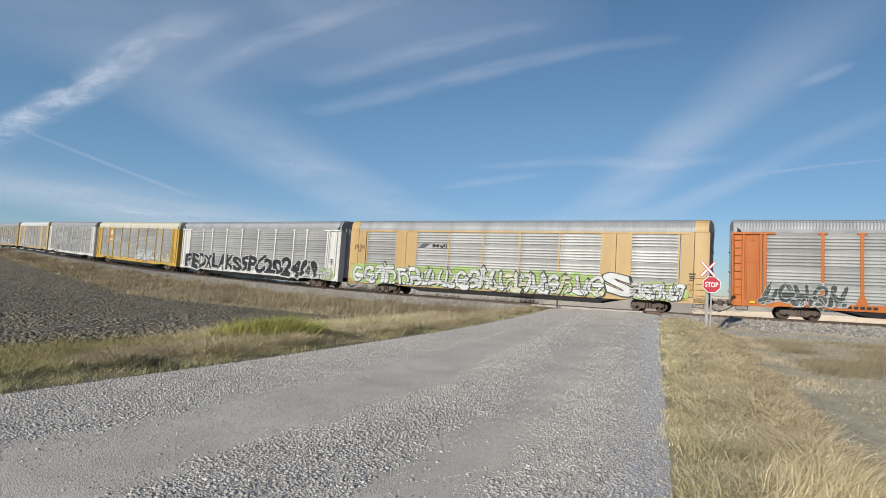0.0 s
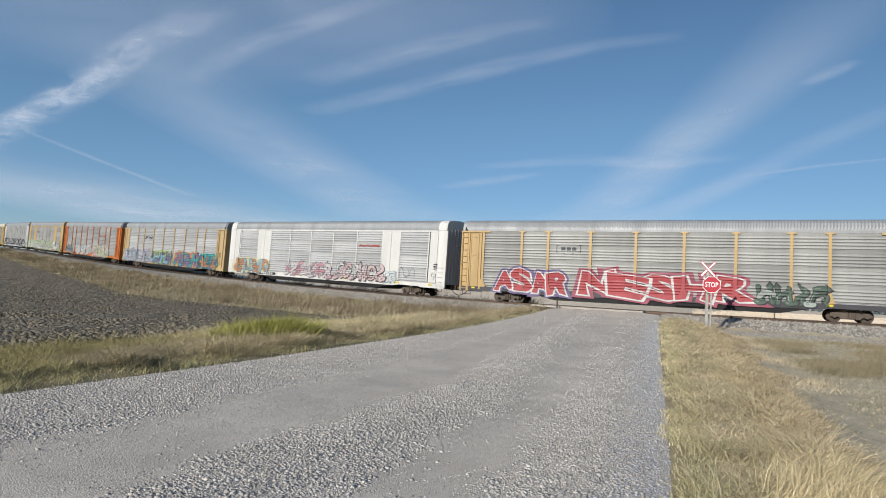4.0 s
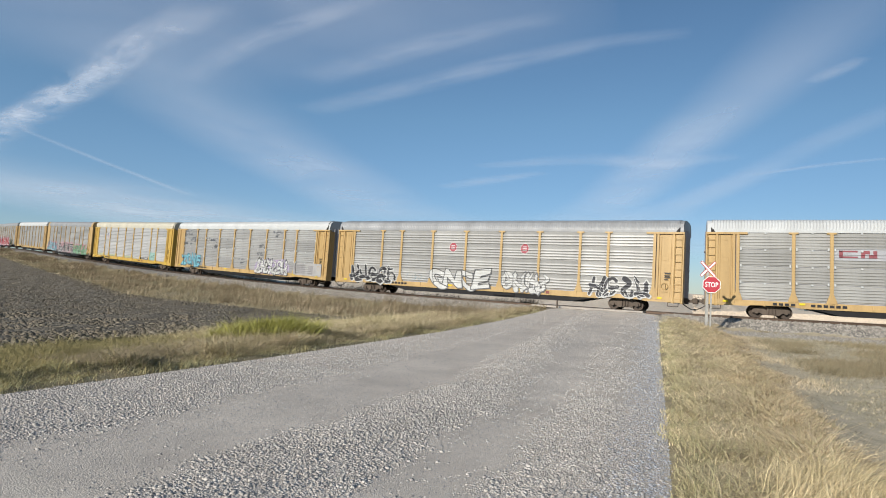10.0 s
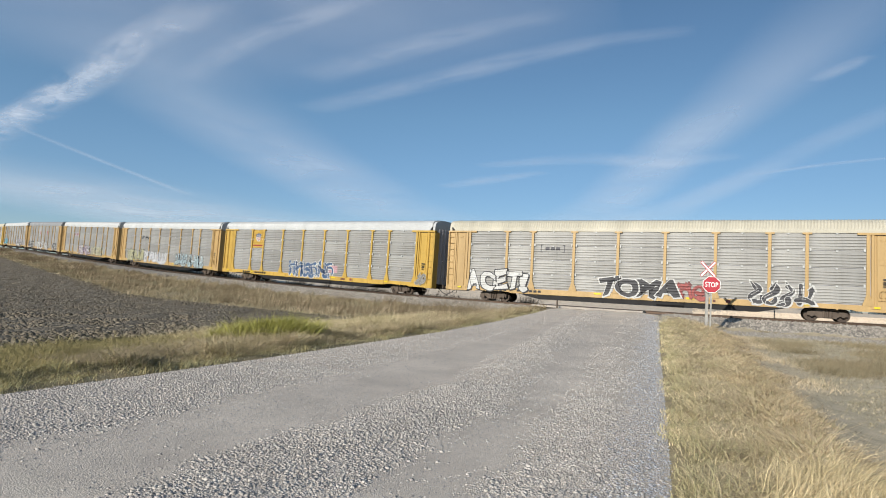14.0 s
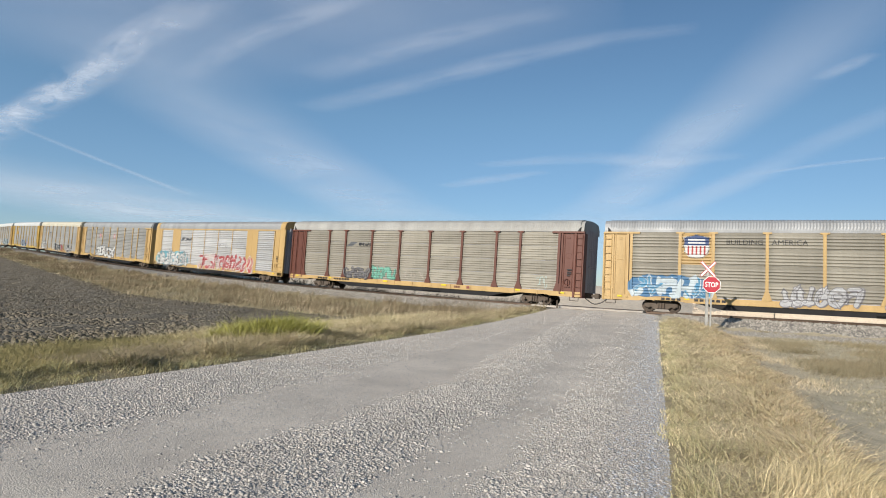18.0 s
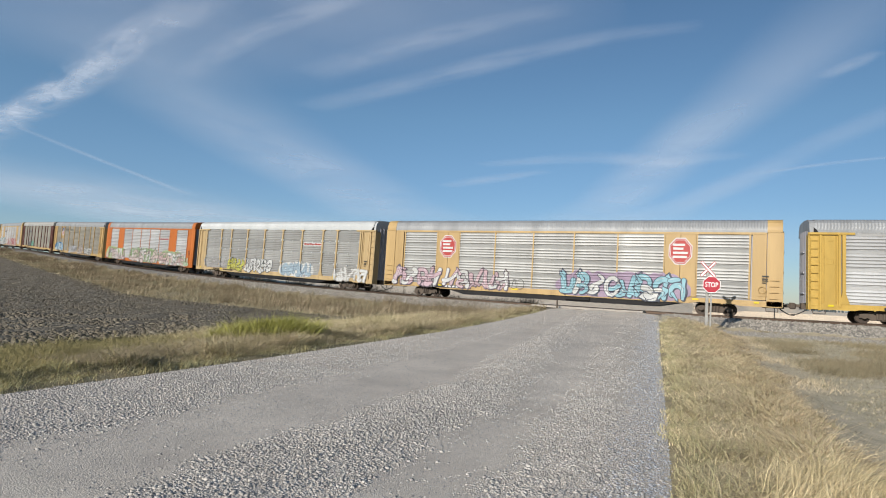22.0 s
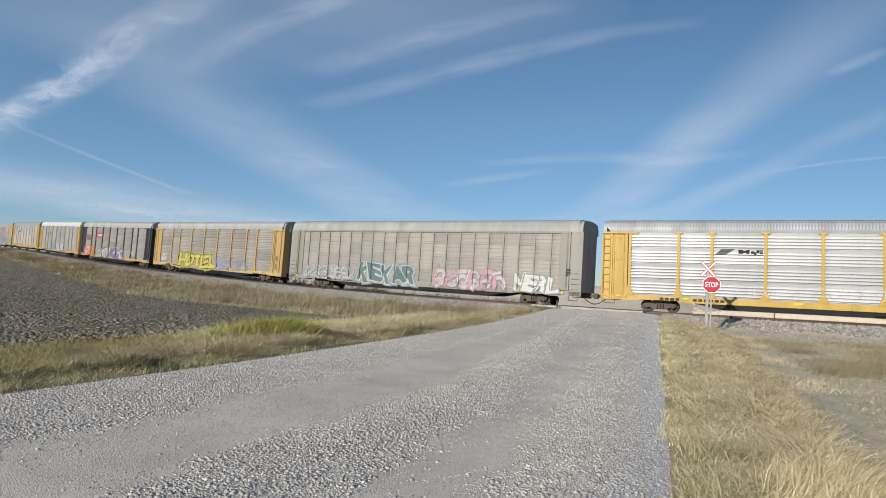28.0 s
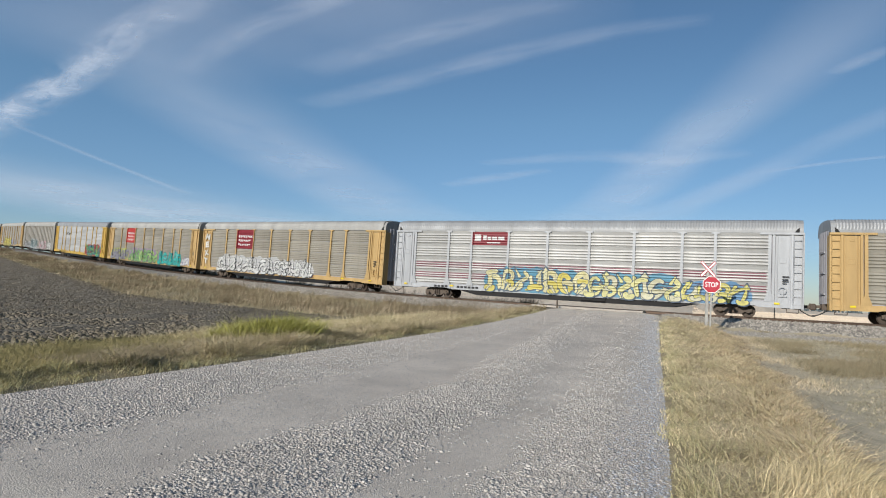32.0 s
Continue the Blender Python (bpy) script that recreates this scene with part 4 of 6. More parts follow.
def auto_rack(style, frame_c, panel_c, roof_c, sill_c, label, deep=True):
    """A two- or three-deck car carrier: side bays between posts, arched roof, end doors, trucks."""
    f, pm, rm, sm = FRAME[frame_c], PANEL[panel_c], ROOF[roof_c], FRAME[sill_c]
    car = new("autorack_car")
    tagged(car, label, "railway car", "cars of the train")
    kind = "plain" if style == "slim" else "flat" if roof_c == "white" or (roof_c, panel_c) in (("cream", "grey"), ("light", "olive"), ("light", "warm")) else "rib"
    SURFACE.clear()
    SURFACE.update(style=style, kind=kind)
    ends = f if style == "round" else ENDGREY
    part("body", shell_mesh(ends), None, car)
    part("underframe", underframe_mesh(deep), None, car)
    part("side_sill", sill_mesh(sm), None, car)
    cap = 12.8 if style in ("flush", "round") else 13.3
    part("roof", roof_mesh(cap, rm, 0.16, 0.010 if frame_c == "bright" and roof_c == "grey" else 0.022 if roof_c == "grey" else 0.034), None, car, "corrugated arched roof")
    if style == "slim":
        n = 21
        w = 25.2 / n
        for i in range(n):
            for t in range(4):
                part("panel", panel_mesh(round(w, 3), pm, kind), None, car, at=Matrix.Translation((-12.6 + i * w, 0, Z0 + t * TIER)))
        for i in range(n + 1):
            part("post", slim_post_mesh(f), None, car, at=Matrix.Translation((-12.6 + i * w, 0, 0)))
        for sx in (-1, 1):
            part("end_plate", flat_end_mesh(f, sx), None, car)
    else:
        for i, w in enumerate(BAYS):
            if style == "flush" and i in (1, 7):
                part("side_plate", plate_mesh(w, f), None, car, at=Matrix.Translation((EDGE[i], 0, 0)))
            else:
                for t in range(4):
                    part("panel", panel_mesh(w, pm, kind), None, car, at=Matrix.Translation((EDGE[i], 0, Z0 + t * TIER)))
        for x in EDGE:
            part("post", (slim_post_mesh if style == "flush" else post_mesh)(f), None, car, at=Matrix.Translation((x, 0, 0)))
        for sx in (-1, 1):
            if style in ("flush", "round"):
                part("end_plate", flat_end_mesh(f, sx), None, car)
            else:
                end_bay(car, f, sx)
                part("ladder", ladder_mesh(f, sx), None, car)
        part("brake_wheel", brake_mesh(f), None, car)
    if style == "post" and roof_c in ("white", "cream"):
        tagged(part("panel_clip", clip_mesh(ROOF["white"]), None, car), kind="stuff")
    if style in ("flush", "slim"):
        bm = bmesh.new()
        box(bm, -12.7, 12.7, -1.625, -1.5, 4.86, 4.99)
        part("top_chord", bm, f, car)
    for sx in (-1, 1):
        m = f if style in ("flush", "round") else rm
        a, b = sorted((sx * cap, sx * 13.58))
        part("roof_cap", roof_cap_mesh(a, b, m, 1.012 if style in ("flush", "round") else 0.985), None, car)
        part("end_door", end_door_mesh(ends, sx, 0.12), None, car)
        if style == "post":
            part("roof_bracket", bracket_mesh(sx), None, car)
        part("coupler", coupler_mesh(sx), None, car)
        part("air_hose", hose_mesh(sx), None, car)
        part("stirrup_step", step_mesh(sx), None, car)
        truck = part("truck", truck_frame_mesh(), None, car, at=Matrix.Translation((sx * 10.1, 0, 0)))
        for x in (-0.76, 0.76):
            part("wheel", wheel_mesh(), None, truck, at=Matrix.Translation((x, -0.76, 0.36)))
            part("wheel", wheel_mesh(), None, truck, at=Matrix.Translation((x, 0.76, 0.36)) @ Matrix.Rotation(math.pi, 4, "Z"))
    # stencils on the sill and on the end bays, as bars
    board(car, "stencil", 0.55, 2.4, 0.72, 0.94, (BLACKMARK if style != "post" else None, WHITEMARK if style != "post" else BLACKMARK),
          [(0.06 + i * 0.07, 0.11 + i * 0.07, 0.2, 0.85) for i in range(4)] + [(0.5 + i * 0.07, 0.55 + i * 0.07, 0.2, 0.85) for i in range(6)])
    board(car, "stencil", 5.85, 6.02, 0.76, 0.90, (None, spray((120, 62, 44))), [(0.0, 0.26, 0, 1), (0.36, 0.62, 0, 1), (0.72, 1.0, 0, 1)])
    board(car, "stencil", 6.22, 6.30, 0.74, 0.92, (spray((140, 60, 50)), None), [])
    board(car, "stencil", 9.35, 9.6, 2.0, 2.5, (None, BLACKMARK), [(0.1, 0.9, 0.8, 0.95), (0.1, 0.8, 0.5, 0.62), (0.1, 0.85, 0.3, 0.4), (0.1, 0.6, 0.05, 0.15)])
    for u in (-0.45, 1.15, 3.5, 5.45, 7.9, 9.15):
        board(car, "reflector", u, u + 0.16, 0.84, 0.95, (REFLECT, None), [])
    return car



# --- the cars, from the first one far down the line to the last ---
W_, K_ = (236, 236, 232), (30, 30, 34)
PINK, TEAL, LIME, GREEN, BLUE, PURPLE, RED, CYAN = (222, 160, 168), (60, 176, 170), (176, 206, 110), (112, 160, 96), (70, 110, 170), (124, 112, 160), (190, 56, 62), (150, 208, 220)
YEL, CREAM, GREYP, ORG = (232, 214, 90), (226, 222, 180), (136, 136, 142), (208, 142, 92)
CARS = {}


def car_at(k, *spec, **kw):
    CARS[k] = auto_rack(*spec, **kw)
    return CARS[k]


YT = "yellow-posted autorack car with galvanised side panels and "
for k, spec in ((-8, ("post", "yellow", "grey", "white", "yellow", YT + "white roof")), (-7, ("post", "yellow", "silver", "grey", "yellow", YT + "grey roof")),
                (-6, ("post", "tan", "grey", "grey", "tan", YT + "grey roof"))):
    car_at(k, *spec)
c = car_at(-5, "post", "tan", "grey", "grey", "tan", "tan-posted autorack car with grey panels and pale sprayed letters")
wild_piece(c, 1, 2.0, 7.0, 1.0, 2.3, W_, GREYP)
c = car_at(-4, "flush", "tan", "grey", "white", "tan", "tan autorack car with flat side plates and a white roof")
wild_piece(c, 2, 0.5, 3.6, 1.0, 2.2, W_, GREYP)
c = car_at(-3, "post", "white", "grey", "grey", "white", "white-posted autorack car with grey side panels")
wild_piece(c, 3, 1.0, 6.0, 1.0, 1.9, GREYP, W_)
c = car_at(-2, "post", "bright", "grey", "cream", "bright", "bright yellow autorack car with a cream roof and an orange plate")
board(c, "company_sign", 1.02, 1.98, 3.0, 4.9, (spray((228, 160, 60)), WHITEMARK), [(0.3, 0.7, 0.55, 0.85), (0.1, 0.9, 0.15, 0.25)])
wild_piece(c, 4, 5.0, 7.0, 1.0, 2.3, W_, GREYP)
wild_piece(c, 41, 7.0, 9.0, 1.0, 2.1, CREAM, GREYP)
c = car_at(-1, "post", "white", "silver", "grey", "white", "white-posted autorack car with one long row of black letters")
word_piece(c, "PEDXLAKSSPC2024!!!", -0.3, 8.6, 0.75, 2.35, K_, W_)
wild_piece(c, 5, 8.0, 9.5, 0.75, 1.6, W_, K_, LIME)

c = car_at(0, "flush", "yellow", "silver", "grey", "yellow", "yellow autorack car with flat side plates and lime-edged graffiti")
logo_bars(c, 2.0)
wild_piece(c, 10, -0.7, 1.1, 0.75, 2.2, W_, K_, LIME)
wild_piece(c, 11, 1.2, 4.3, 0.72, 2.15, W_, K_, LIME)
wild_piece(c, 12, 4.3, 7.1, 0.72, 2.1, W_, K_, LIME, CREAM)
word_piece(c, "S", 7.2, 8.05, 0.8, 2.2, W_, K_)
wild_piece(c, 13, 8.05, 9.2, 0.75, 1.75, W_, K_, LIME)
tag_piece(c, 14, -0.7, -0.1, 3.2, 3.9, (120, 80, 40))
c = car_at(1, "post", "orange", "silver", "grey", "orange", "orange-posted autorack car with silver panels and graffiti")
logo_script(c, 6.0)
wild_piece(c, 153, -0.1, 1.6, 0.85, 2.1, (60, 66, 64), (196, 200, 196))
wild_piece(c, 16, 2.4, 4.6, 0.75, 2.2, W_, GREYP)
wild_piece(c, 17, 5.1, 8.0, 0.72, 2.3, CREAM, GREYP, (214, 200, 192), (178, 190, 150))
wild_piece(c, 18, 5.2, 5.8, 0.75, 1.4, PINK, (200, 80, 90))
c = car_at(2, "post", "tan", "bright", "grey", "tan", "tan-posted autorack car with bright panels and colourful graffiti along it")
logo_bars(c, 2.0)
wild_piece(c, 20, -0.6, 2.9, 0.75, 2.2, (206, 208, 216), (76, 60, 74), (196, 186, 200), (150, 186, 192))
wild_piece(c, 21, 3.0, 4.95, 0.75, 2.2, PURPLE, K_, LIME, CYAN)
wild_piece(c, 22, 5.2, 7.4, 0.75, 2.3, PURPLE, (70, 60, 90), ORG, TEAL)
wild_piece(c, 23, 7.4, 9.1, 0.75, 2.2, (84, 106, 130), (50, 50, 70), TEAL, ORG)
c = car_at(3, "flush", "white", "bright", "grey", "white", "white autorack car with flat side plates and soft-coloured graffiti")
logo_script(c, 6.0)
wild_piece(c, 25, -0.4, 2.0, 0.85, 2.15, (150, 190, 196), (90, 100, 110), CREAM, ORG)
wild_piece(c, 26, 2.8, 5.0, 0.8, 2.1, (236, 228, 226), (90, 80, 90), None, PINK)
wild_piece(c, 27, 5.2, 7.2, 0.8, 2.25, (228, 196, 194), K_, None, W_)
wild_piece(c, 28, 7.2, 7.9, 0.85, 1.8, W_, (120, 150, 160))
tag_piece(c, 29, 8.0, 8.6, 1.2, 2.1, (120, 130, 140))
c = car_at(4, "post", "yellow", "grey", "grey", "dark", "yellow-posted autorack car with large red and white graffiti")
logo_bracket(c, 2.0)
word_piece(c, "ASAR", 0.35, 2.5, 0.75, 2.3, RED, W_, (110, 90, 140))
word_piece(c, "NESHR", 2.8, 6.3, 0.75, 2.3, RED, W_, (170, 70, 90))
wild_piece(c, 32, 6.4, 8.0, 0.8, 2.0, (64, 90, 70), K_, None, (180, 190, 180))
c = car_at(5, "post", "yellow", "grey", "white", "yellow", "clean yellow-posted autorack car with grey panels and a white roof")
logo_bracket(c, 2.0)
c = car_at(6, "round", "yellow", "silver", "grey", "dark", "yellow autorack car with rounded roof ends and three wide graffiti pieces")
logo_bracket(c, 2.0)
wild_piece(c, 35, -0.2, 2.4, 0.8, 2.2, CYAN, (80, 80, 90), PINK)
wild_piece(c, 152, 2.8, 5.9, 0.75, 2.3, (52, 54, 56), W_, PINK)
wild_piece(c, 36, 6.0, 8.9, 0.75, 2.15, (150, 196, 158), (70, 110, 84), PINK, GREEN)
c = car_at(7, "post", "bright", "bright", "cream", "bright", "bright yellow autorack car with shining panels and cream roof", deep=False)
logo_shield(c, 1.0, 3.45, 0.75)
board(c, "graffiti", 7.05, 7.95, 1.05, 2.0, (spray((176, 220, 208)), None), [])
tag_piece(c, 38, 7.1, 7.8, 1.3, 1.9, K_)
for i in range(6):
    board(c, "graffiti", i + 0.1, i + 0.8, 1.06, 1.25, (spray((226, 226, 214) if i % 2 else (206, 214, 160)), None), [])
board(c, "graffiti", 6.05, 6.85, 1.06, 1.3, (BLACKMARK, WHITEMARK), [(0.1 + i * 0.18, 0.2 + i * 0.18, 0.15, 0.85) for i in range(5)])
c = car_at(8, "post", "yellow", "silver", "white", "yellow", "yellow-posted autorack car with scuffed panels and a white roof")
logo_bracket(c, 2.0)
word_piece(c, "ZONE", -0.05, 1.5, 0.95, 2.2, (124, 196, 214), (40, 70, 90))
wild_piece(c, 151, 5.5, 7.4, 0.78, 2.1, W_, K_, (196, 180, 214))
board(c, "graffiti", 7.95, 9.6, 0.9, 2.0, (spray((190, 188, 184)), spray((170, 168, 166))), [(0.02, 0.4, 0.1, 0.9), (0.5, 0.7, 0.1, 0.8)])
for i, (u, w, z, h, k) in enumerate(((0.08, 0.6, 4.3, 0.5, 26), (0.3, 0.6, 3.6, 0.5, 34), (0.05, 0.5, 3.2, 0.3, 16), (2.3, 0.6, 3.0, 0.3, 22), (5.2, 0.7, 3.2, 0.4, 18), (5.3, 0.5, 2.5, 0.3, 14), (6.3, 0.5, 4.3, 0.5, 18), (4.3, 0.5, 1.6, 0.4, 14))):
    scuffs(c, 50 + i, u, u + w, z, z + h, (122, 124, 128), k)
c = car_at(9, "post", "yellow", "silver", "grey", "yellow", "yellow-posted autorack car with silver panels and black and white graffiti")
logo_small_red(c, 3.0)
logo_small_red(c, 5.0)
wild_piece(c, 60, -0.1, 1.8, 0.8, 2.15, K_, W_)
tag_piece(c, 61, 2.2, 2.9, 1.1, 1.7, (170, 192, 202))
word_piece(c, "GNCE", 3.0, 4.7, 0.75, 2.1, W_, (90, 90, 92))
wild_piece(c, 156, 5.05, 6.3, 0.75, 2.1, W_, (110, 110, 112))
wild_piece(c, 62, 7.4, 8.9, 0.78, 2.2, (52, 52, 56), W_)
c = car_at(10, "post", "yellow", "grey", "white", "yellow", "yellow-posted autorack car with pale pink graffiti and a white roof")
board(c, "emblem", 2.05, 2.95, 3.45, 4.1, (spray((196, 198, 202)), spray((160, 70, 78))), [(0.08, 0.42, 0.2, 0.35), (0.08, 0.15, 0.2, 0.85), (0.08, 0.42, 0.7, 0.85), (0.48, 0.55, 0.2, 0.85), (0.55, 0.64, 0.55, 0.85), (0.62, 0.71, 0.2, 0.5), (0.7, 0.77, 0.2, 0.85)])
wild_piece(c, 64, 3.1, 5.2, 0.75, 2.1, (222, 200, 216), K_, None, W_)
wild_piece(c, 65, 5.3, 7.3, 0.85, 2.1, (196, 194, 160), (120, 114, 96), None, CREAM)
c = car_at(11, "post", "yellow", "grey", "white", "yellow", "yellow-posted autorack car with pale letters and a white roof")
logo_bars(c, 2.0)
word_piece(c, "VERA1", 0.2, 2.4, 0.8, 2.25, (196, 194, 150), (76, 76, 74))
wild_piece(c, 67, 2.5, 4.8, 0.75, 2.1, (226, 228, 232), (190, 194, 200))
wild_piece(c, 68, 5.7, 8.4, 0.72, 2.15, (186, 210, 216), K_, None, (206, 224, 228))
c = car_at(12, "post", "bright", "grey", "white", "bright", "bright yellow autorack car with blue graffiti and a white roof")
board(c, "company_sign", 1.02, 1.98, 3.2, 4.95, (FRAME["bright"], spray((176, 60, 50))), [(0.1, 0.9, 0.1, 0.17)])
logo_shield(c, 1.0, 3.85, 0.8)
wild_piece(c, 154, 3.4, 5.5, 0.75, 2.15, (62, 96, 140), W_, None, (44, 66, 104))
board(c, "graffiti", 5.2, 5.65, 1.3, 1.9, (spray((222, 170, 176)), None), [])
wild_piece(c, 70, 9.15, 9.65, 0.85, 1.7, (120, 116, 108), (190, 186, 176))
c = car_at(13, "post", "yellow", "grey", "cream", "yellow", "yellow-posted autorack car with black and white letters and a cream roof")
logo_bracket(c, 2.0)
word_piece(c, "ACET!", 0.0, 1.85, 0.8, 2.15, W_, K_)
word_piece(c, "TOMA", 3.6, 5.3, 0.78, 2.05, (46, 46, 50), W_)
wild_piece(c, 72, 5.3, 5.8, 0.85, 1.8, (176, 70, 64), (120, 50, 50))
wild_piece(c, 73, 6.6, 8.1, 0.75, 2.1, (54, 54, 58), W_)
c = car_at(14, "post", "yellow", "grey", "grey", "yellow", "yellow-posted autorack car with grey roof and slanted black letters")
logo_small_red(c, 2.0)
logo_small_red(c, 4.0)
word_piece(c, "2BUCK", 2.3, 4.9, 0.75, 2.25, W_, K_)
tag_piece(c, 75, 0.2, 2.0, 1.9, 2.2, GREYP)
c = car_at(15, "flush", "yellow", "bright", "grey", "yellow", "yellow autorack car with flat plates and flaming red graffiti")
logo_bars(c, 2.0)
wild_piece(c, 77, -0.4, 2.7, 0.8, 2.25, W_, (80, 84, 90), (116, 190, 206))
wild_piece(c, 78, 3.7, 7.2, 0.72, 2.3, RED, W_, None, (226, 206, 200))
tag_piece(c, 79, 4.95, 5.7, 3.0, 3.5, GREYP)
wild_piece(c, 80, 7.2, 7.8, 0.75, 2.3, (196, 70, 64), W_)
c = car_at(16, "post", "brown", "olive", "light", "yellow", "brown-posted autorack car with weathered panels and a yellow sill")
logo_bars(c, 2.0)
wild_piece(c, 82, 2.0, 3.0, 1.0, 1.9, (120, 116, 118), K_)
wild_piece(c, 83, 3.05, 3.9, 1.05, 2.0, (120, 196, 170), (70, 130, 110))
tag_piece(c, 84, 4.2, 5.0, 1.2, 1.8, (196, 186, 170))
tag_piece(c, 85, 8.45, 8.75, 1.1, 2.0, (190, 214, 208))
c = car_at(17, "post", "yellow", "olive", "grey", "yellow", "yellow-posted autorack car with dull panels, a shield and a slogan")
board(c, "company_sign", 1.02, 1.98, 3.0, 4.95, (FRAME["yellow"], None), [])
logo_shield(c, 1.0, 3.4, 1.5)
for i, w in enumerate(("BUILDING", "AMERICA")):
    v, fc = text_flat(w, 0.0)
    x0, x1 = (bay_x(2.25), bay_x(2.92)) if i == 0 else (bay_x(3.08), bay_x(3.72))
    lo, hi = v.min(0), v.max(0)
    part("slogan", lay([(np.stack([x0 + (v[:, 0] - lo[0]) / (hi[0] - lo[0]) * (x1 - x0), 4.25 + (v[:, 1] - lo[1]) / (hi[1] - lo[1]) * 0.3], 1), fc, BLACKMARK)]), None, c)
wild_piece(c, 87, 0.05, 1.85, 1.0, 2.2, (70, 150, 196), (206, 222, 230), (60, 120, 170), (214, 230, 236))
wild_piece(c, 88, 3.3, 4.6, 0.75, 1.95, (196, 196, 198), (120, 116, 120))
wild_piece(c, 89, 4.95, 5.9, 0.72, 2.05, (226, 210, 200), (90, 84, 84))
wild_piece(c, 90, 6.1, 7.5, 0.75, 1.8, W_, (66, 66, 70))
tag_piece(c, 91, 8.2, 8.6, 1.5, 1.8, K_)
c = car_at(18, "flush", "orange", "bright", "grey", "orange", "orange autorack car with flat plates and pale pink graffiti")
logo_script(c, 6.0)
wild_piece(c, 93, -0.5, 2.2, 0.75, 2.2, (226, 200, 196), K_, (176, 196, 130), W_)
wild_piece(c, 94, 2.9, 6.0, 0.72, 2.3, (230, 206, 198), (70, 70, 66), (150, 182, 120), W_)
wild_piece(c, 95, 6.1, 8.8, 0.72, 2.2, (232, 198, 190), (60, 60, 60), (170, 190, 140), W_)
wild_piece(c, 96, 8.8, 9.4, 0.75, 1.7, (150, 186, 120), W_)
c = car_at(19, "post", "tan", "grey", "white", "tan", "tan-posted autorack car with grey panels, a white roof and white letters")
logo_script(c, 6.0, True)
wild_piece(c, 98, 0.0, 1.7, 1.0, 1.9, (190, 188, 184), (150, 146, 140))
wild_piece(c, 99, 1.8, 2.9, 0.85, 2.0, (214, 210, 84), (90, 90, 50))
wild_piece(c, 155, 3.0, 4.5, 0.78, 2.1, W_, (80, 80, 80))
wild_piece(c, 100, 5.05, 6.55, 0.75, 1.95, (176, 200, 214), (130, 150, 166), W_)
wild_piece(c, 101, 7.95, 9.6, 0.72, 1.8, W_, (196, 190, 180))
c = car_at(20, "flush", "yellow", "silver", "grey", "yellow", "yellow autorack car with flat plates and two red octagon emblems")
logo_octagon(c, 1.0)
logo_octagon(c, 7.0)
wild_piece(c, 103, -0.4, 1.2, 0.8, 2.2, (222, 186, 196), (92, 76, 86), None, W_)
wild_piece(c, 104, 1.4, 3.4, 0.78, 2.2, (226, 190, 196), (96, 80, 90), None, W_)
tag_piece(c, 105, 3.3, 3.8, 0.9, 1.6, (70, 70, 66))
wild_piece(c, 106, 4.7, 7.7, 0.72, 2.25, (150, 206, 220), (60, 66, 84), (176, 150, 176), W_)
c = car_at(21, "post", "bright", "bright", "grey", "bright", "clean yellow-posted autorack car with bright silver panels")
logo_bars(c, 2.0)
c = car_at(22, "post", "yellow", "silver", "white", "yellow", "yellow-posted autorack car with bold white letters and a white roof")
logo_bracket(c, 2.0)
wild_piece(c, 108, 2.7, 4.0, 0.8, 2.1, (150, 196, 204), (96, 116, 128), None, (204, 140, 120))
word_piece(c, "BANE", 4.75, 6.05, 0.8, 1.95, W_, (84, 84, 86))
c = car_at(23, "post", "dark", "warm", "light", "yellow", "dark grey autorack car with pale panels and a red company sign")
board(c, "company_sign", 2.02, 2.98, 3.45, 4.2, (spray((200, 84, 84)), WHITEMARK), [(0.2, 0.3, 0.3, 0.7), (0.34, 0.42, 0.3, 0.7), (0.48, 0.58, 0.3, 0.7), (0.6, 0.68, 0.3, 0.6), (0.7, 0.8, 0.3, 0.7)])
board(c, "graffiti", 0.1, 0.95, 3.0, 3.9, (spray((150, 130, 126)), spray((120, 84, 84))), [(0.1 + i * 0.2, 0.24 + i * 0.2, 0.1, 0.9) for i in range(4)])
wild_piece(c, 110, 0.05, 1.0, 0.85, 2.1, (226, 160, 140), (206, 120, 110), (222, 150, 130), W_)
wild_piece(c, 111, 1.0, 1.7, 0.85, 2.1, (230, 140, 60), (200, 110, 50), (226, 140, 70))
wild_piece(c, 112, 2.45, 3.8, 0.75, 2.0, W_, K_)
wild_piece(c, 113, 3.9, 6.2, 0.72, 2.2, (130, 120, 160), (90, 84, 110), (196, 170, 140), W_)
tag_piece(c, 114, 7.05, 7.6, 1.4, 2.1, W_)
c = car_at(24, "post", "yellow", "warm", "light", "tan", "yellow-posted autorack car with dull panels and yellow letters")
wild_piece(c, 115, 0.1, 0.6, 1.2, 2.2, W_, GREYP)
word_piece(c, "HOTEL", 2.1, 5.0, 0.75, 2.25, YEL, (90, 96, 70), (190, 176, 70))
wild_piece(c, 116, 5.0, 6.0, 0.85, 2.0, (180, 180, 206), (140, 140, 150))
wild_piece(c, 117, 6.2, 7.2, 0.9, 2.0, (180, 180, 176), (130, 130, 130))
c = car_at(25, "slim", "grey", "warm", "light", "grey", "all-grey autorack car with many narrow side bays")
wild_piece(c, 118, 0.0, 2.4, 0.85, 2.0, (196, 198, 194), (120, 120, 120))
word_piece(c, "KEYAR", 2.6, 4.6, 0.78, 2.25, (96, 120, 122), (214, 216, 210), (150, 158, 156))
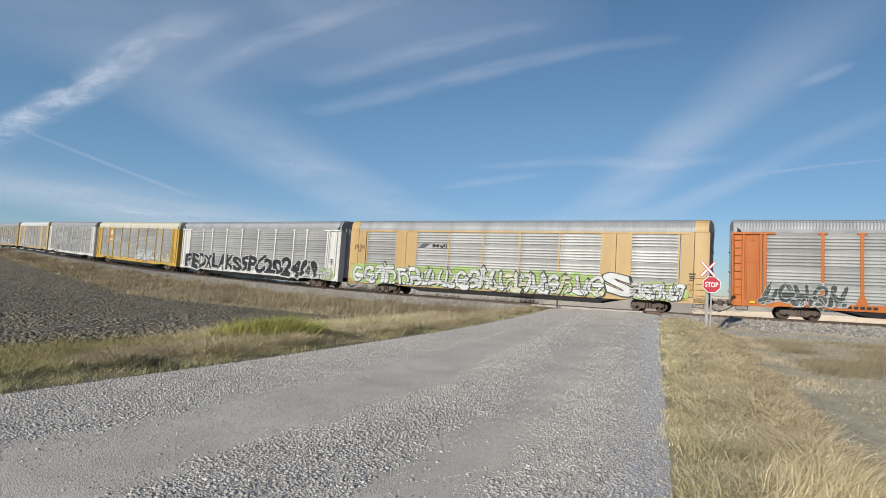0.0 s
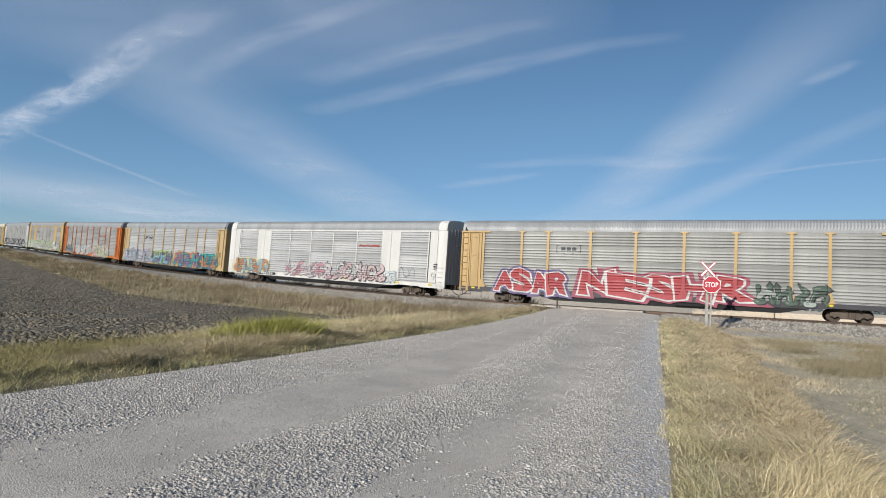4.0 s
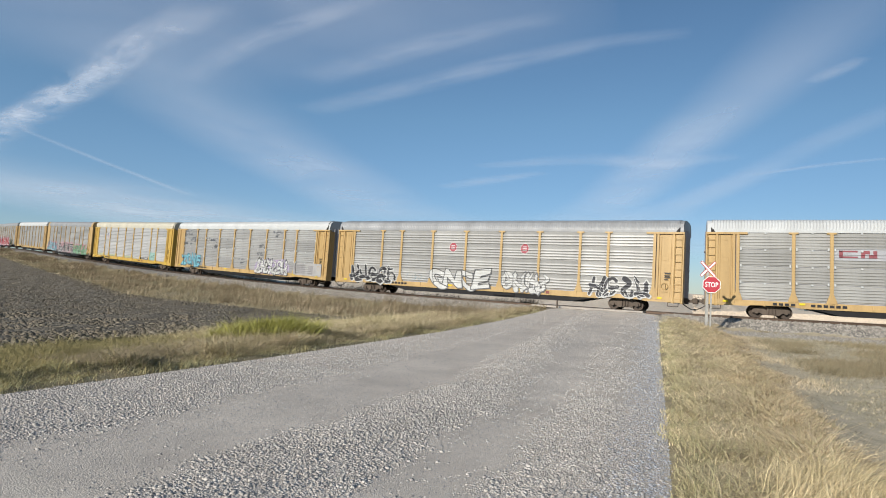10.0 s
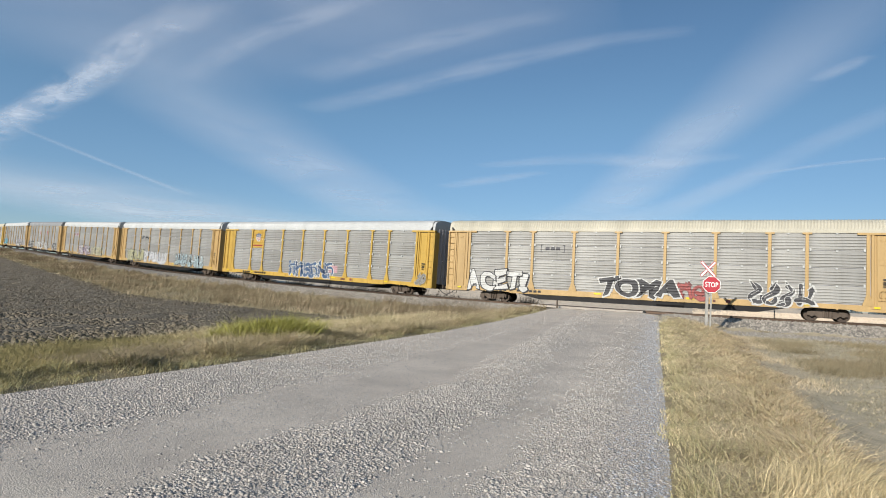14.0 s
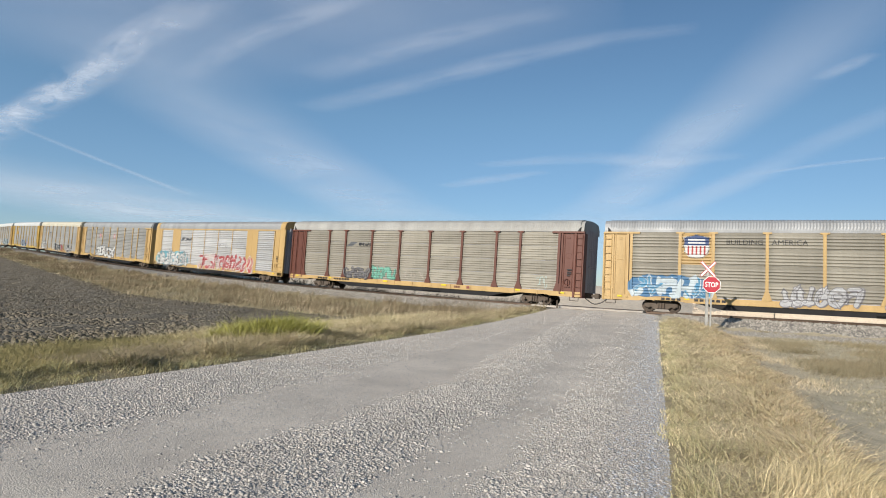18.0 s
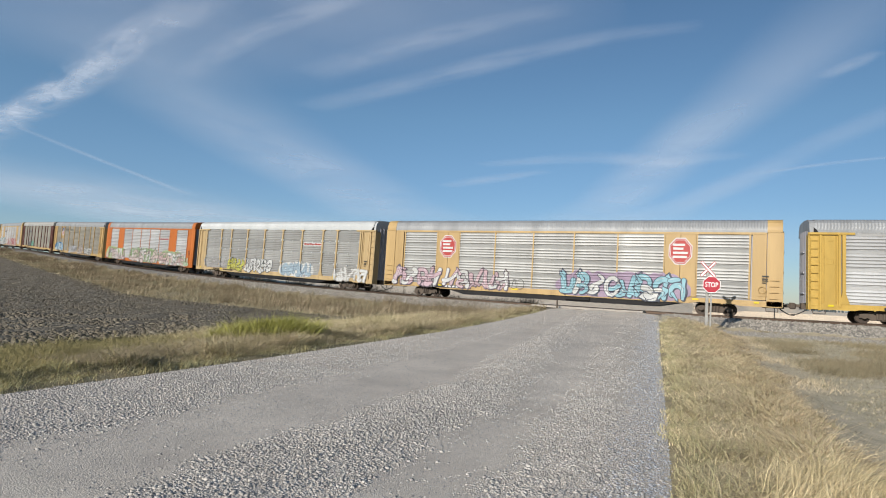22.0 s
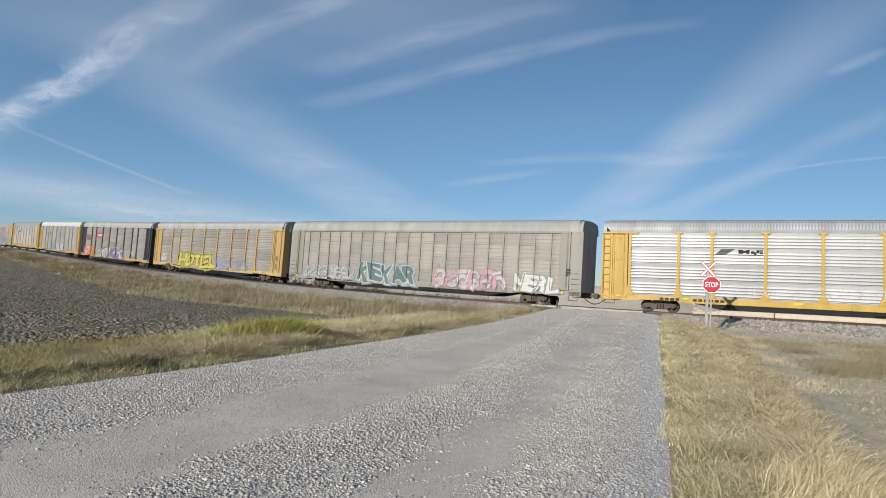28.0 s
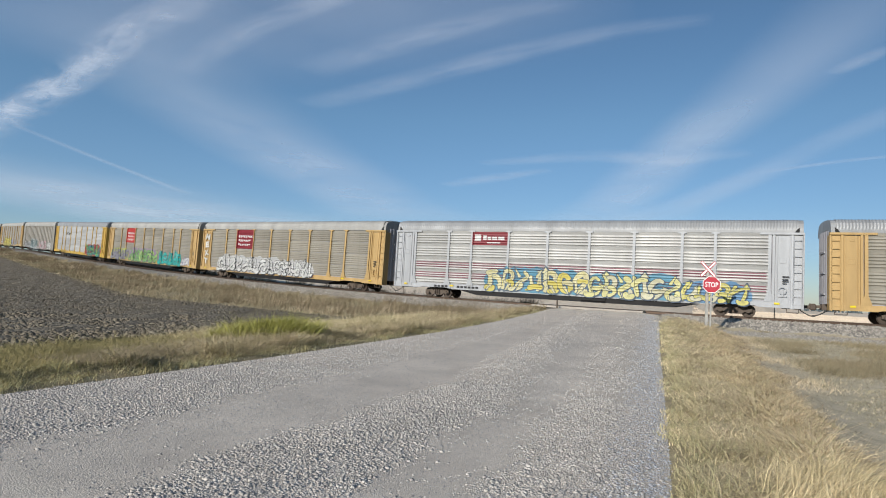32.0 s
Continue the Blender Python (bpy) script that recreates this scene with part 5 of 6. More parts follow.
wild_piece(c, 119, 5.2, 7.5, 0.75, 2.2, (214, 206, 204), (150, 130, 130), None, PINK)
word_piece(c, "NERL", 7.85, 9.1, 0.78, 2.0, W_, (150, 146, 140))
c = car_at(26, "post", "bright", "bright", "grey", "bright", "yellow-posted autorack car with bright panels and one vivid graffiti piece")
logo_bars(c, 2.0)
wild_piece(c, 121, 6.1, 8.9, 0.72, 2.3, (66, 150, 130), (40, 60, 80), (190, 64, 60), (140, 190, 70))
wild_piece(c, 122, 6.6, 8.0, 1.0, 2.2, (60, 130, 160), (40, 50, 60), None, LIME)
tag_piece(c, 123, 2.2, 5.6, 1.2, 1.9, (226, 226, 222))
c = car_at(27, "post", "yellow", "olive", "light", "yellow", "yellow-posted autorack car with a red sign and green and teal graffiti")
sign_three(c, 2.0)
wild_piece(c, 125, 0.0, 2.3, 0.78, 2.15, (150, 148, 160), (70, 66, 80), (190, 196, 90))
wild_piece(c, 126, 2.5, 5.6, 0.75, 2.3, (120, 176, 100), (60, 84, 60), (160, 140, 160), (170, 206, 110))
wild_piece(c, 127, 5.75, 8.2, 0.72, 2.2, (40, 180, 170), (34, 110, 110), None, (90, 206, 196))
wild_piece(c, 128, 8.3, 9.0, 0.85, 1.7, W_, PURPLE)
c = car_at(28, "post", "yellow", "olive", "light", "yellow", "yellow-posted autorack car with a red sign and huge white letters")
sign_three(c, 2.001)
wild_piece(c, 130, 0.6, 2.8, 0.75, 2.25, W_, K_, (214, 214, 210))
wild_piece(c, 131, 2.7, 4.6, 0.73, 2.2, W_, K_, (206, 206, 204))
wild_piece(c, 132, 4.5, 6.2, 0.72, 2.1, W_, K_, (206, 206, 204))
for i, ch in enumerate("HEXT"):
    word_piece(c, ch, -0.55, -0.2, 3.85 - i * 0.85, 4.5 - i * 0.85, W_, (180, 150, 100))
c = car_at(29, "post", "silver", "silver", "grey", "silver", "silver autorack car with maroon stripes and yellow and blue graffiti")
board(c, "company_sign", 2.02, 2.98, 3.95, 4.9, (MAROON, WHITEMARK), [(0.06, 0.24, 0.3, 0.8), (0.3, 0.4, 0.4, 0.75), (0.43, 0.53, 0.4, 0.65), (0.56, 0.7, 0.4, 0.65), (0.73, 0.9, 0.4, 0.65), (0.42, 0.8, 0.15, 0.22)])
for i in range(9):
    for z in (1.5, 1.65, 1.8, 2.25, 2.4, 2.55):
        board(c, "stripe", i + 0.05, i + 0.95, z, z + 0.07, (spray((150, 84, 96)), None), [])
wild_piece(c, 134, 2.5, 5.0, 0.75, 2.3, (236, 228, 170), (70, 90, 110), (80, 150, 180), YEL)
wild_piece(c, 135, 5.0, 7.0, 0.72, 2.2, (236, 230, 150), (60, 76, 96), (90, 160, 190), CREAM)
wild_piece(c, 136, 7.0, 8.6, 0.72, 1.9, (232, 222, 110), (60, 76, 96), (96, 150, 196), CREAM)
for k in (30, 31):
    car_at(k, "post", "yellow", "olive", "grey", "yellow", YT + "a grey roof")

# how far the train is ahead of or behind an even pace, in metres, over time
PACE_T = [0.2, 1.3, 2.4, 3.5, 5.7, 6.8, 7.9, 9.0, 10.1, 11.2, 12.3, 13.4, 14.5, 16.8, 17.9, 19.0, 20.1, 21.2, 22.3, 23.4, 24.5, 25.5, 27.9, 29.0, 30.1, 31.2, 32.0]
PACE_D = [0.83, 0.53, 0.45, 0.38, 0.10, 0.07, -0.03, -0.16, -0.29, -0.35, -0.42, -0.46, -0.51, -0.33, -0.40, -0.33, -0.29, -0.29, -0.33, -0.31, -0.34, -0.26, -0.17, -0.04, 0.92, 1.02, 1.02]


def car_place(k, t):
    """Where the middle of a car stands on the line."""
    return -14.246 + PITCH * k - 25.726 * t + float(np.interp(t, PACE_T, PACE_D))


def car_pose(s):
    a, _ = rail_at(s - 10.1, 1.6)
    b, _ = rail_at(s + 10.1, 1.6)
    x = (b - a).normalized()
    y = Vector((0, 0, 1)).cross(x).normalized()
    z = x.cross(y)
    m = Matrix((x, y, z)).transposed().to_4x4()
    m.translation = (a + b) / 2
    return m


# ================= crossing sign =================
POSTGREY = mat("galvanised_post", srgb(160, 158, 152), rough=0.6, metal=0.4, scale=4, fine=40, bump=0.1)
SIGNWHITE = mat("sign_white_sheet", srgb(232, 230, 226), rough=0.45, scale=6, fine=60, bump=0.03, dirt=0.1)
SIGNRED = mat("sign_red_sheet", srgb(168, 34, 50), rough=0.4, scale=6, fine=60, bump=0.03, dirt=0.12)


def word_sheet(word, w, h, y, m):
    v, f = text_flat(word, 0.012)
    lo, hi = v.min(0), v.max(0)
    v = (v - (lo + hi) / 2) / (hi - lo) * (w, h)
    return mesh_from("lettering", [(float(a), y, float(b)) for a, b in v], f, m)


def crossing_sign(x, y, z):
    ob = tagged(new("railroad_crossing_sign"), "weathered white crossbuck on a grey wooden post", "crossing sign")
    ob.matrix_basis = pose(x, y, z, 0, 1.0, -19)
    bm = bmesh.new()
    box(bm, -0.075, 0.075, -0.06, 0.06, -0.3, 3.05, 0.012)
    part("post", bm, POSTGREY, ob)
    for a in (48, -48):
        bm = bmesh.new()
        box(bm, -0.52, 0.52, -0.012, 0.012, -0.075, 0.075, 0.004)
        bl = part("blade", bm, SIGNWHITE, ob, at=Matrix.Translation((0, -0.08 - (0.03 if a > 0 else 0), 2.86)) @ Matrix.Rotation(radians(a), 4, "Y"))
        bm = bmesh.new()
        for sz in (-0.058, 0.058):
            box(bm, -0.51, 0.51, -0.016, -0.0125, sz - 0.017, sz + 0.017)
        for sx in (-0.505, 0.505):
            box(bm, sx - 0.015, sx + 0.015, -0.0162, -0.0125, -0.045, 0.045)
        part("red_border", bm, SIGNRED, bl)
    return ob


def stop_sign(x, y, z):
    ob = tagged(new("stop_sign"), "red octagonal stop sign on a steel post", "stop sign")
    ob.matrix_basis = pose(x, y, z, 0, 1.0, -19)
    bm = bmesh.new()
    box(bm, -0.04, 0.04, -0.03, 0.03, -0.3, 2.1, 0.006)
    part("post", bm, POSTGREY, ob)
    def octo(r, m, name, y0, y1):
        bm = bmesh.new()
        prism(bm, [(r * math.cos(math.pi / 8 + i * math.pi / 4), r * math.sin(math.pi / 8 + i * math.pi / 4)) for i in range(8)], y0, y1)
        return part(name, bm, m, ob, at=Matrix.Translation((0, 0, 2.28)))
    octo(0.455, SIGNWHITE, "sign_edge", -0.05, -0.035)
    octo(0.425, SIGNRED, "sign_face", -0.056, -0.05)
    part("lettering", word_sheet("STOP", 0.62, 0.27, -0.06, SIGNWHITE), None, ob, at=Matrix.Translation((0, 0, 2.28)))
    return ob


def gz(x, y):
    return float(ground_z(np.array([x]), np.array([y]), False)[0])


crossing_sign(14.02, 31.35, gz(14.02, 31.35) + 0.2)
stop_sign(13.98, 30.8, gz(13.98, 30.8))
bm = bmesh.new()
tube(bm, (0, 0, -0.3), (0, 0, 3.4), 0.03, 8)
p, h = rail_at(4.2, 5.0)
pole = tagged(new("marker_pole", done(bm, "marker_pole", POSTGREY)), "thin grey marker pole beyond the rails", "pole")
pole.matrix_basis = Matrix.Translation((p.x, p.y, gz(p.x, p.y)))
bm = bmesh.new()
tube(bm, (0, 0, -0.2), (0, 0, 0.55), 0.05, 8)
p, h = rail_at(-8.7, -0.9)
stub = tagged(new("marker_stub", done(bm, "marker_stub", STEEL)), "short dark marker stub beside the rails", "post")
stub.matrix_basis = Matrix.Translation((p.x, p.y, gz(p.x, p.y)))

# ================= clouds =================
CLOUD_Z, DRIFT = 300.0, Vector((11.0, -49.0, 0.0))


def cloud_material(name, dense, fibre, streaky, lo=0.36, hi=0.72, big=0.006, rough=0.62):
    m = bpy.data.materials.new(name)
    m.use_nodes = True
    N, L = m.node_tree.nodes, m.node_tree.links
    N.remove(N["Principled BSDF"])
    uv = N.new("ShaderNodeTexCoord")
    sep = N.new("ShaderNodeSeparateXYZ")
    L.new(uv.outputs["UV"], sep.inputs[0])
    def math_(op, a, b=None):
        n = N.new("ShaderNodeMath")
        n.operation = op
        for i, q in enumerate((a, b)):
            if q is None:
                continue
            if isinstance(q, (int, float)):
                n.inputs[i].default_value = q
            else:
                L.new(q, n.inputs[i])
        return n.outputs[0]
    def bell(x):
        return math_("MULTIPLY", math_("MULTIPLY", x, math_("SUBTRACT", 1.0, x)), 4.0)
    across = math_("POWER", bell(sep.outputs[1]), 1.8)
    along = math_("POWER", bell(sep.outputs[0]), 0.6)
    mp = N.new("ShaderNodeMapping")
    mp.inputs["Scale"].default_value = (big, big, 1)
    L.new(uv.outputs["Object"], mp.inputs[0])
    n1 = N.new("ShaderNodeTexNoise")
    n1.inputs["Scale"].default_value, n1.inputs["Detail"].default_value, n1.inputs["Roughness"].default_value = 1.0, 8, rough
    n1.inputs["Distortion"].default_value = 0.6
    L.new(mp.outputs[0], n1.inputs["Vector"])
    mp2 = N.new("ShaderNodeMapping")
    mp2.inputs["Scale"].default_value = (fibre[0], fibre[1], 1)
    L.new(uv.outputs["UV"], mp2.inputs[0])
    n2 = N.new("ShaderNodeTexNoise")
    n2.inputs["Scale"].default_value, n2.inputs["Detail"].default_value = 1.0, 5
    n2.inputs["Distortion"].default_value = 1.2
    L.new(mp2.outputs[0], n2.inputs["Vector"])
    rag = N.new("ShaderNodeMapRange")
    rag.inputs[1].default_value, rag.inputs[2].default_value = lo, hi
    L.new(math_("ADD", math_("MULTIPLY", n1.outputs[0], 1 - streaky), math_("MULTIPLY", n2.outputs[0], streaky)), rag.inputs[0])
    a = math_("MULTIPLY", math_("MULTIPLY", across, along), rag.outputs[0])
    a = math_("MINIMUM", math_("MULTIPLY", a, dense), 0.92)
    tr = N.new("ShaderNodeBsdfTransparent")
    tl = N.new("ShaderNodeBsdfTranslucent")
    tl.inputs[0].default_value = (1, 1, 1, 1)
    mix = N.new("ShaderNodeMixShader")
    L.new(a, mix.inputs[0])
    L.new(tr.outputs[0], mix.inputs[1])
    L.new(tl.outputs[0], mix.inputs[2])
    L.new(mix.outputs[0], N["Material Output"].inputs[0])
    return m


CONTRAIL = cloud_material("contrail_vapour", 0.66, (14, 2.2), 0.45, 0.38, 0.70, 0.009, 0.7)
CIRRUS = cloud_material("cirrus_vapour", 0.39, (5, 3.0), 0.4, 0.30, 0.74)
HAZE = cloud_material("thin_haze", 0.40, (2, 2.0), 0.3, 0.12, 0.85, 0.003, 0.5)
VEIL_WIDE = cloud_material("wide_veil_vapour", 0.56, (3, 2.0), 0.35, 0.14, 0.85, 0.004, 0.55)
VEIL = cloud_material("veil_vapour", 0.56, (2, 2.0), 0.3, 0.12, 0.85, 0.003, 0.5)
CLOUDS = []


def cloud(label, pts, width, m, dz):
    """A flat wisp along a line at cloud height, with soft edges."""
    pts = np.array(pts, float)
    d = np.concatenate([[0], np.cumsum(np.linalg.norm(np.diff(pts, axis=0), axis=1))])
    t = np.linspace(0, d[-1], 40)
    q = np.stack([np.interp(t, d, pts[:, 0]), np.interp(t, d, pts[:, 1])], 1)
    for _ in range(6):
        q[1:-1] = (q[:-2] + 2 * q[1:-1] + q[2:]) / 4
    w = 1.5 * np.interp(np.linspace(0, 1, 40), np.linspace(0, 1, len(width)), width)
    g = np.gradient(q, axis=0)
    g /= np.linalg.norm(g, axis=1, keepdims=True)
    nrm = np.stack([-g[:, 1], g[:, 0]], 1) * w[:, None] / 2
    verts, faces, uvs = [], [], []
    for i in range(40):
        for j in range(5):
            f = j / 4
            x, y = q[i] + nrm[i] * (2 * f - 1)
            verts.append((x, y, 0))
            uvs.append((i / 39, f))
    for i in range(39):
        for j in range(4):
            faces.append((i * 5 + j, (i + 1) * 5 + j, (i + 1) * 5 + j + 1, i * 5 + j + 1))
    me = mesh_from("cloud", verts, faces, m)
    lay_ = me.uv_layers.new(name="UVMap")
    for lp in me.loops:
        lay_.data[lp.index].uv = uvs[lp.vertex_index]
    ob = tagged(new("cloud", me), label, "cloud", "high thin clouds", "stuff")
    ob.location.z = CLOUD_Z + dz
    CLOUDS.append(ob)


cloud("bright ragged contrail in a blue sky", [(-1243, 1515), (-723, 1056), (-559, 915), (-420, 767), (-319, 688), (-234, 617)], (120, 84, 66, 60, 40), CONTRAIL, 0)
cloud("bright core of an old contrail", [(-1243, 1515), (-723, 1056), (-559, 915), (-420, 767), (-319, 688)], (56, 40, 30, 26), CONTRAIL, 15)
cloud("thin white cirrus streak", [(-407, 894), (-250, 729), (-158, 663), (-49, 581)], (44, 36, 24), CIRRUS, 1)
cloud("thin white cirrus streak", [(-218, 868), (-74, 752), (19, 684), (115, 629)], (60, 46, 30), CIRRUS, 2)
cloud("long white cirrus streak", [(-255, 1031), (-85, 899), (75, 763), (169, 693), (263, 656)], (60, 54, 44, 26), CIRRUS, 3)
cloud("small white cloud fleck", [(477, 790), (483, 745), (487, 700)], (24, 30, 20), CIRRUS, 4)
cloud("broad faint veil of high cloud", [(-457, 700), (-441, 952), (-414, 1289), (-162, 2700)], (210, 280, 360, 640), VEIL_WIDE, 5)
cloud("broad faint veil of high cloud", [(370, 440), (419, 779), (441, 1118), (600, 2600)], (105, 140, 200, 460), VEIL, 6)
cloud("short white cirrus streak", [(-15, 1748), (109, 1603), (239, 1459)], (60, 80, 40), CIRRUS, 7)
cloud("long faint cirrus streak", [(68, 1438), (312, 1299), (483, 1319), (593, 1208)], (50, 80, 110, 60), CIRRUS, 8)
cloud("hair-thin old contrail trace", [(-929, 1209), (-941, 1656), (-941, 2188)], (20, 26, 40), HAZE, 9)
cloud("pale cloud bank low over the horizon", [(-1950, 1750), (-1500, 2250), (-1200, 3300), (-900, 4600)], (1000, 1150, 1500, 1800), VEIL, 10)
cloud("pale cloud bank low over the horizon", [(-2000, 1500), (-1600, 2050), (-1350, 3000), (-1100, 4300)], (800, 950, 1300, 1600), HAZE, 12)
cloud("pale haze low over the horizon", [(-700, 4200), (500, 3600), (1800, 2700)], (2200, 1900, 1500), HAZE, 14)
cloud("faint band of high cloud", [(672, 837), (681, 1070), (723, 1469), (766, 2400)], (60, 90, 140, 280), HAZE, 11)
cloud("thin faint cirrus streak", [(694, 1438), (799, 1274), (910, 1163)], (20, 30, 22), CIRRUS, 12)
cloud("wide thin haze high in the sky", [(-760, 560), (-420, 640), (-100, 640), (150, 560)], (420, 480, 300), HAZE, 13)

# ================= stones, clods and grass =================
def fast_mesh(name, verts, quads, tris, m):
    me = bpy.data.meshes.new(name)
    nq, nt = len(quads), len(tris)
    me.vertices.add(len(verts))
    me.vertices.foreach_set("co", np.asarray(verts, np.float32).ravel())
    loops = np.concatenate([np.asarray(quads).ravel(), np.asarray(tris).ravel()]).astype(np.int32)
    me.loops.add(len(loops))
    me.loops.foreach_set("vertex_index", loops)
    me.polygons.add(nq + nt)
    starts = np.concatenate([np.arange(nq) * 4, nq * 4 + np.arange(nt) * 3]).astype(np.int32)
    me.polygons.foreach_set("loop_start", starts)
    me.update(calc_edges=True)
    me.validate()
    me.materials.append(m)
    return me


def pebbles(name, x, y, z, size, m, seed, flat=0.65):
    """Small far lumps: skewed pyramids, each turned its own way."""
    r = np.random.default_rng(seed)
    n = len(x)
    a = r.uniform(0, math.tau, n)[:, None] + np.arange(4) * (math.tau / 4) + r.uniform(-0.4, 0.4, (n, 4))
    d = size[:, None] * r.uniform(0.4, 0.75, (n, 4))
    V = np.zeros((n, 5, 3))
    V[:, :4, 0], V[:, :4, 1], V[:, :4, 2] = x[:, None] + d * np.cos(a), y[:, None] + d * np.sin(a), z[:, None] - 0.1 * size[:, None]
    V[:, 4, 0], V[:, 4, 1] = x + r.uniform(-0.3, 0.3, n) * size, y + r.uniform(-0.3, 0.3, n) * size
    V[:, 4, 2] = z + size * flat * r.uniform(0.5, 0.85, n)
    b = np.arange(n)[:, None, None] * 5
    T = (b + np.array([(0, 1, 4), (1, 2, 4), (2, 3, 4), (3, 0, 4)])[None]).reshape(-1, 3)
    return fast_mesh(name, V.reshape(-1, 3), np.zeros((0, 4), int), T, m)


def stones(name, x, y, z, size, m, seed, flat=0.65):
    """Many small angular lumps: warped cubes, each turned its own way."""
    r = np.random.default_rng(seed)
    n = len(x)
    base = np.array([(a, b, c) for c in (-1, 1) for b in (-1, 1) for a in (-1, 1)], float)
    v = base[None] * r.uniform(0.45, 1.0, (n, 8, 3))
    v[:, 4:, :2] *= r.uniform(0.45, 0.9, (n, 1, 1))
    ang = r.uniform(0, math.tau, n)
    tilt = r.normal(0, 0.35, n)
    v[:, :, 2] *= flat
    v[:, :, 2] += v[:, :, 0] * np.sin(tilt)[:, None] * 0.6
    c, s_ = np.cos(ang)[:, None], np.sin(ang)[:, None]
    vx, vy = v[:, :, 0] * c - v[:, :, 1] * s_, v[:, :, 0] * s_ + v[:, :, 1] * c
    sz = size[:, None]
    V = np.stack([x[:, None] + vx * sz * 0.5, y[:, None] + vy * sz * 0.5, z[:, None] + v[:, :, 2] * sz * 0.5 + sz * 0.12], 2).reshape(-1, 3)
    q = np.array([(0, 2, 3, 1), (4, 5, 7, 6), (0, 1, 5, 4), (2, 6, 7, 3), (0, 4, 6, 2), (1, 3, 7, 5)])[1:]
    Q = (np.arange(n)[:, None, None] * 8 + q[None]).reshape(-1, 4)
    return fast_mesh(name, V, Q, np.zeros((0, 3), int), m)


def blades(name, x, y, z, h, w, m, seed, lean=0.35, wind=(0.25, 0.1)):
    """Many bent grass blades, each a tapered strip of two pieces."""
    r = np.random.default_rng(seed)
    n = len(x)
    a = r.uniform(0, math.tau, n)
    dx, dy = np.cos(a), np.sin(a)
    lx, ly = r.normal(wind[0], lean, n) * h, r.normal(wind[1], lean, n) * h
    if np.hypot(x, y).min() > 11:
        # far off, one tapered piece is enough
        P = np.empty((n, 3, 3))
        for i, (t, k) in enumerate(((0, 0.65), (0, -0.65), (1, 0))):
            P[:, i, 0], P[:, i, 1], P[:, i, 2] = x + dx * w * k + lx * t, y + dy * w * k + ly * t, z - 0.02 * (t == 0) + h * t * 0.82
        return fast_mesh(name, P.reshape(-1, 3), np.zeros((0, 4), int), np.arange(n)[:, None] * 3 + np.array([0, 1, 2]), m)
    P = np.empty((n, 5, 3))
    for i, (t, k) in enumerate(((0, 0.5), (0, -0.5), (0.55, 0.4), (0.55, -0.4), (1, 0))):
        bend = t ** 1.7
        P[:, i, 0] = x + dx * w * k + lx * bend
        P[:, i, 1] = y + dy * w * k + ly * bend
        P[:, i, 2] = z - 0.02 * (t == 0) + h * t * (1 - 0.18 * t)
    b = np.arange(n)[:, None] * 5
    return fast_mesh(name, P.reshape(-1, 3), b + np.array([0, 1, 3, 2]), b + np.array([2, 3, 4]), m)


def stuff(name, me, label, category):
    return tagged(new(name, me), label, category, kind="stuff")


STONE = mat("crushed_limestone", srgb(187, 180, 171), srgb(157, 151, 143), rough=0.95, scale=6, fine=60, bump=0.3, island=0.24, spec=0.2)
BLUECHIP = mat("bluish_chippings", srgb(174, 175, 177), srgb(152, 153, 156), rough=0.95, scale=6, fine=60, bump=0.2, island=0.25, spec=0.2)
CLOD = mat("soil_clods", srgb(130, 121, 104), srgb(98, 90, 77), rough=1.0, scale=4, fine=30, bump=0.4, island=0.2, spec=0.1)
CHIP = mat("ballast_stone", srgb(190, 182, 169), srgb(142, 136, 126), rough=0.95, scale=5, fine=40, bump=0.2, island=0.3, spec=0.2)
STRAW = mat("dry_straw_grass", srgb(224, 207, 170), srgb(172, 158, 120), rough=0.8, scale=1.2, fine=30, bump=0, island=0.3, spec=0.25)
GOLD = mat("golden_tall_grass", srgb(212, 194, 154), srgb(182, 165, 124), rough=0.75, scale=1.5, fine=30, bump=0, island=0.25, spec=0.3)
BANK = mat("olive_bank_grass", srgb(168, 156, 108), srgb(124, 116, 80), rough=0.8, scale=0.8, fine=30, bump=0, island=0.3, spec=0.2)
OLIVE = mat("olive_verge_grass", srgb(188, 180, 138), srgb(150, 144, 106), rough=0.8, scale=0.8, fine=30, bump=0, island=0.3, spec=0.25)
BRIGHT = mat("fresh_green_grass", srgb(172, 168, 92), srgb(132, 132, 66), rough=0.7, scale=1.2, fine=30, bump=0, island=0.25, spec=0.3)
RUSSET = mat("russet_dead_weeds", srgb(182, 165, 137), srgb(136, 124, 102), rough=0.9, scale=0.6, fine=30, bump=0, island=0.3, spec=0.2)
GREYWEED = mat("grey_green_weeds", srgb(152, 144, 118), srgb(128, 122, 98), rough=0.9, scale=0.8, fine=30, bump=0, island=0.3, spec=0.2)
rg = np.random.default_rng(11)

# gravel: loose stones in the ridges and scattered in the wheel tracks
def road_surface(u, v):
    r, l = road_half(u)
    f = np.clip((v - l) / (r - l), 0, 1)
    m1, m2 = windrows(u)
    return (road_z(u) + 0.05 * (1 - (2 * f - 1) ** 2) - 0.02 * (np.exp(-((v - m1 + 1.2) / 0.5) ** 2) + np.exp(-((v - (m1 + m2) / 2) / 0.45) ** 2))
            + 0.03 * (np.exp(-((v - m1) / 0.45) ** 2) + np.exp(-((v - m2) / 0.45) ** 2) + np.exp(-((v + 6.9) / 0.9) ** 2)) - 0.06 * np.abs(2 * f - 1) ** 8)


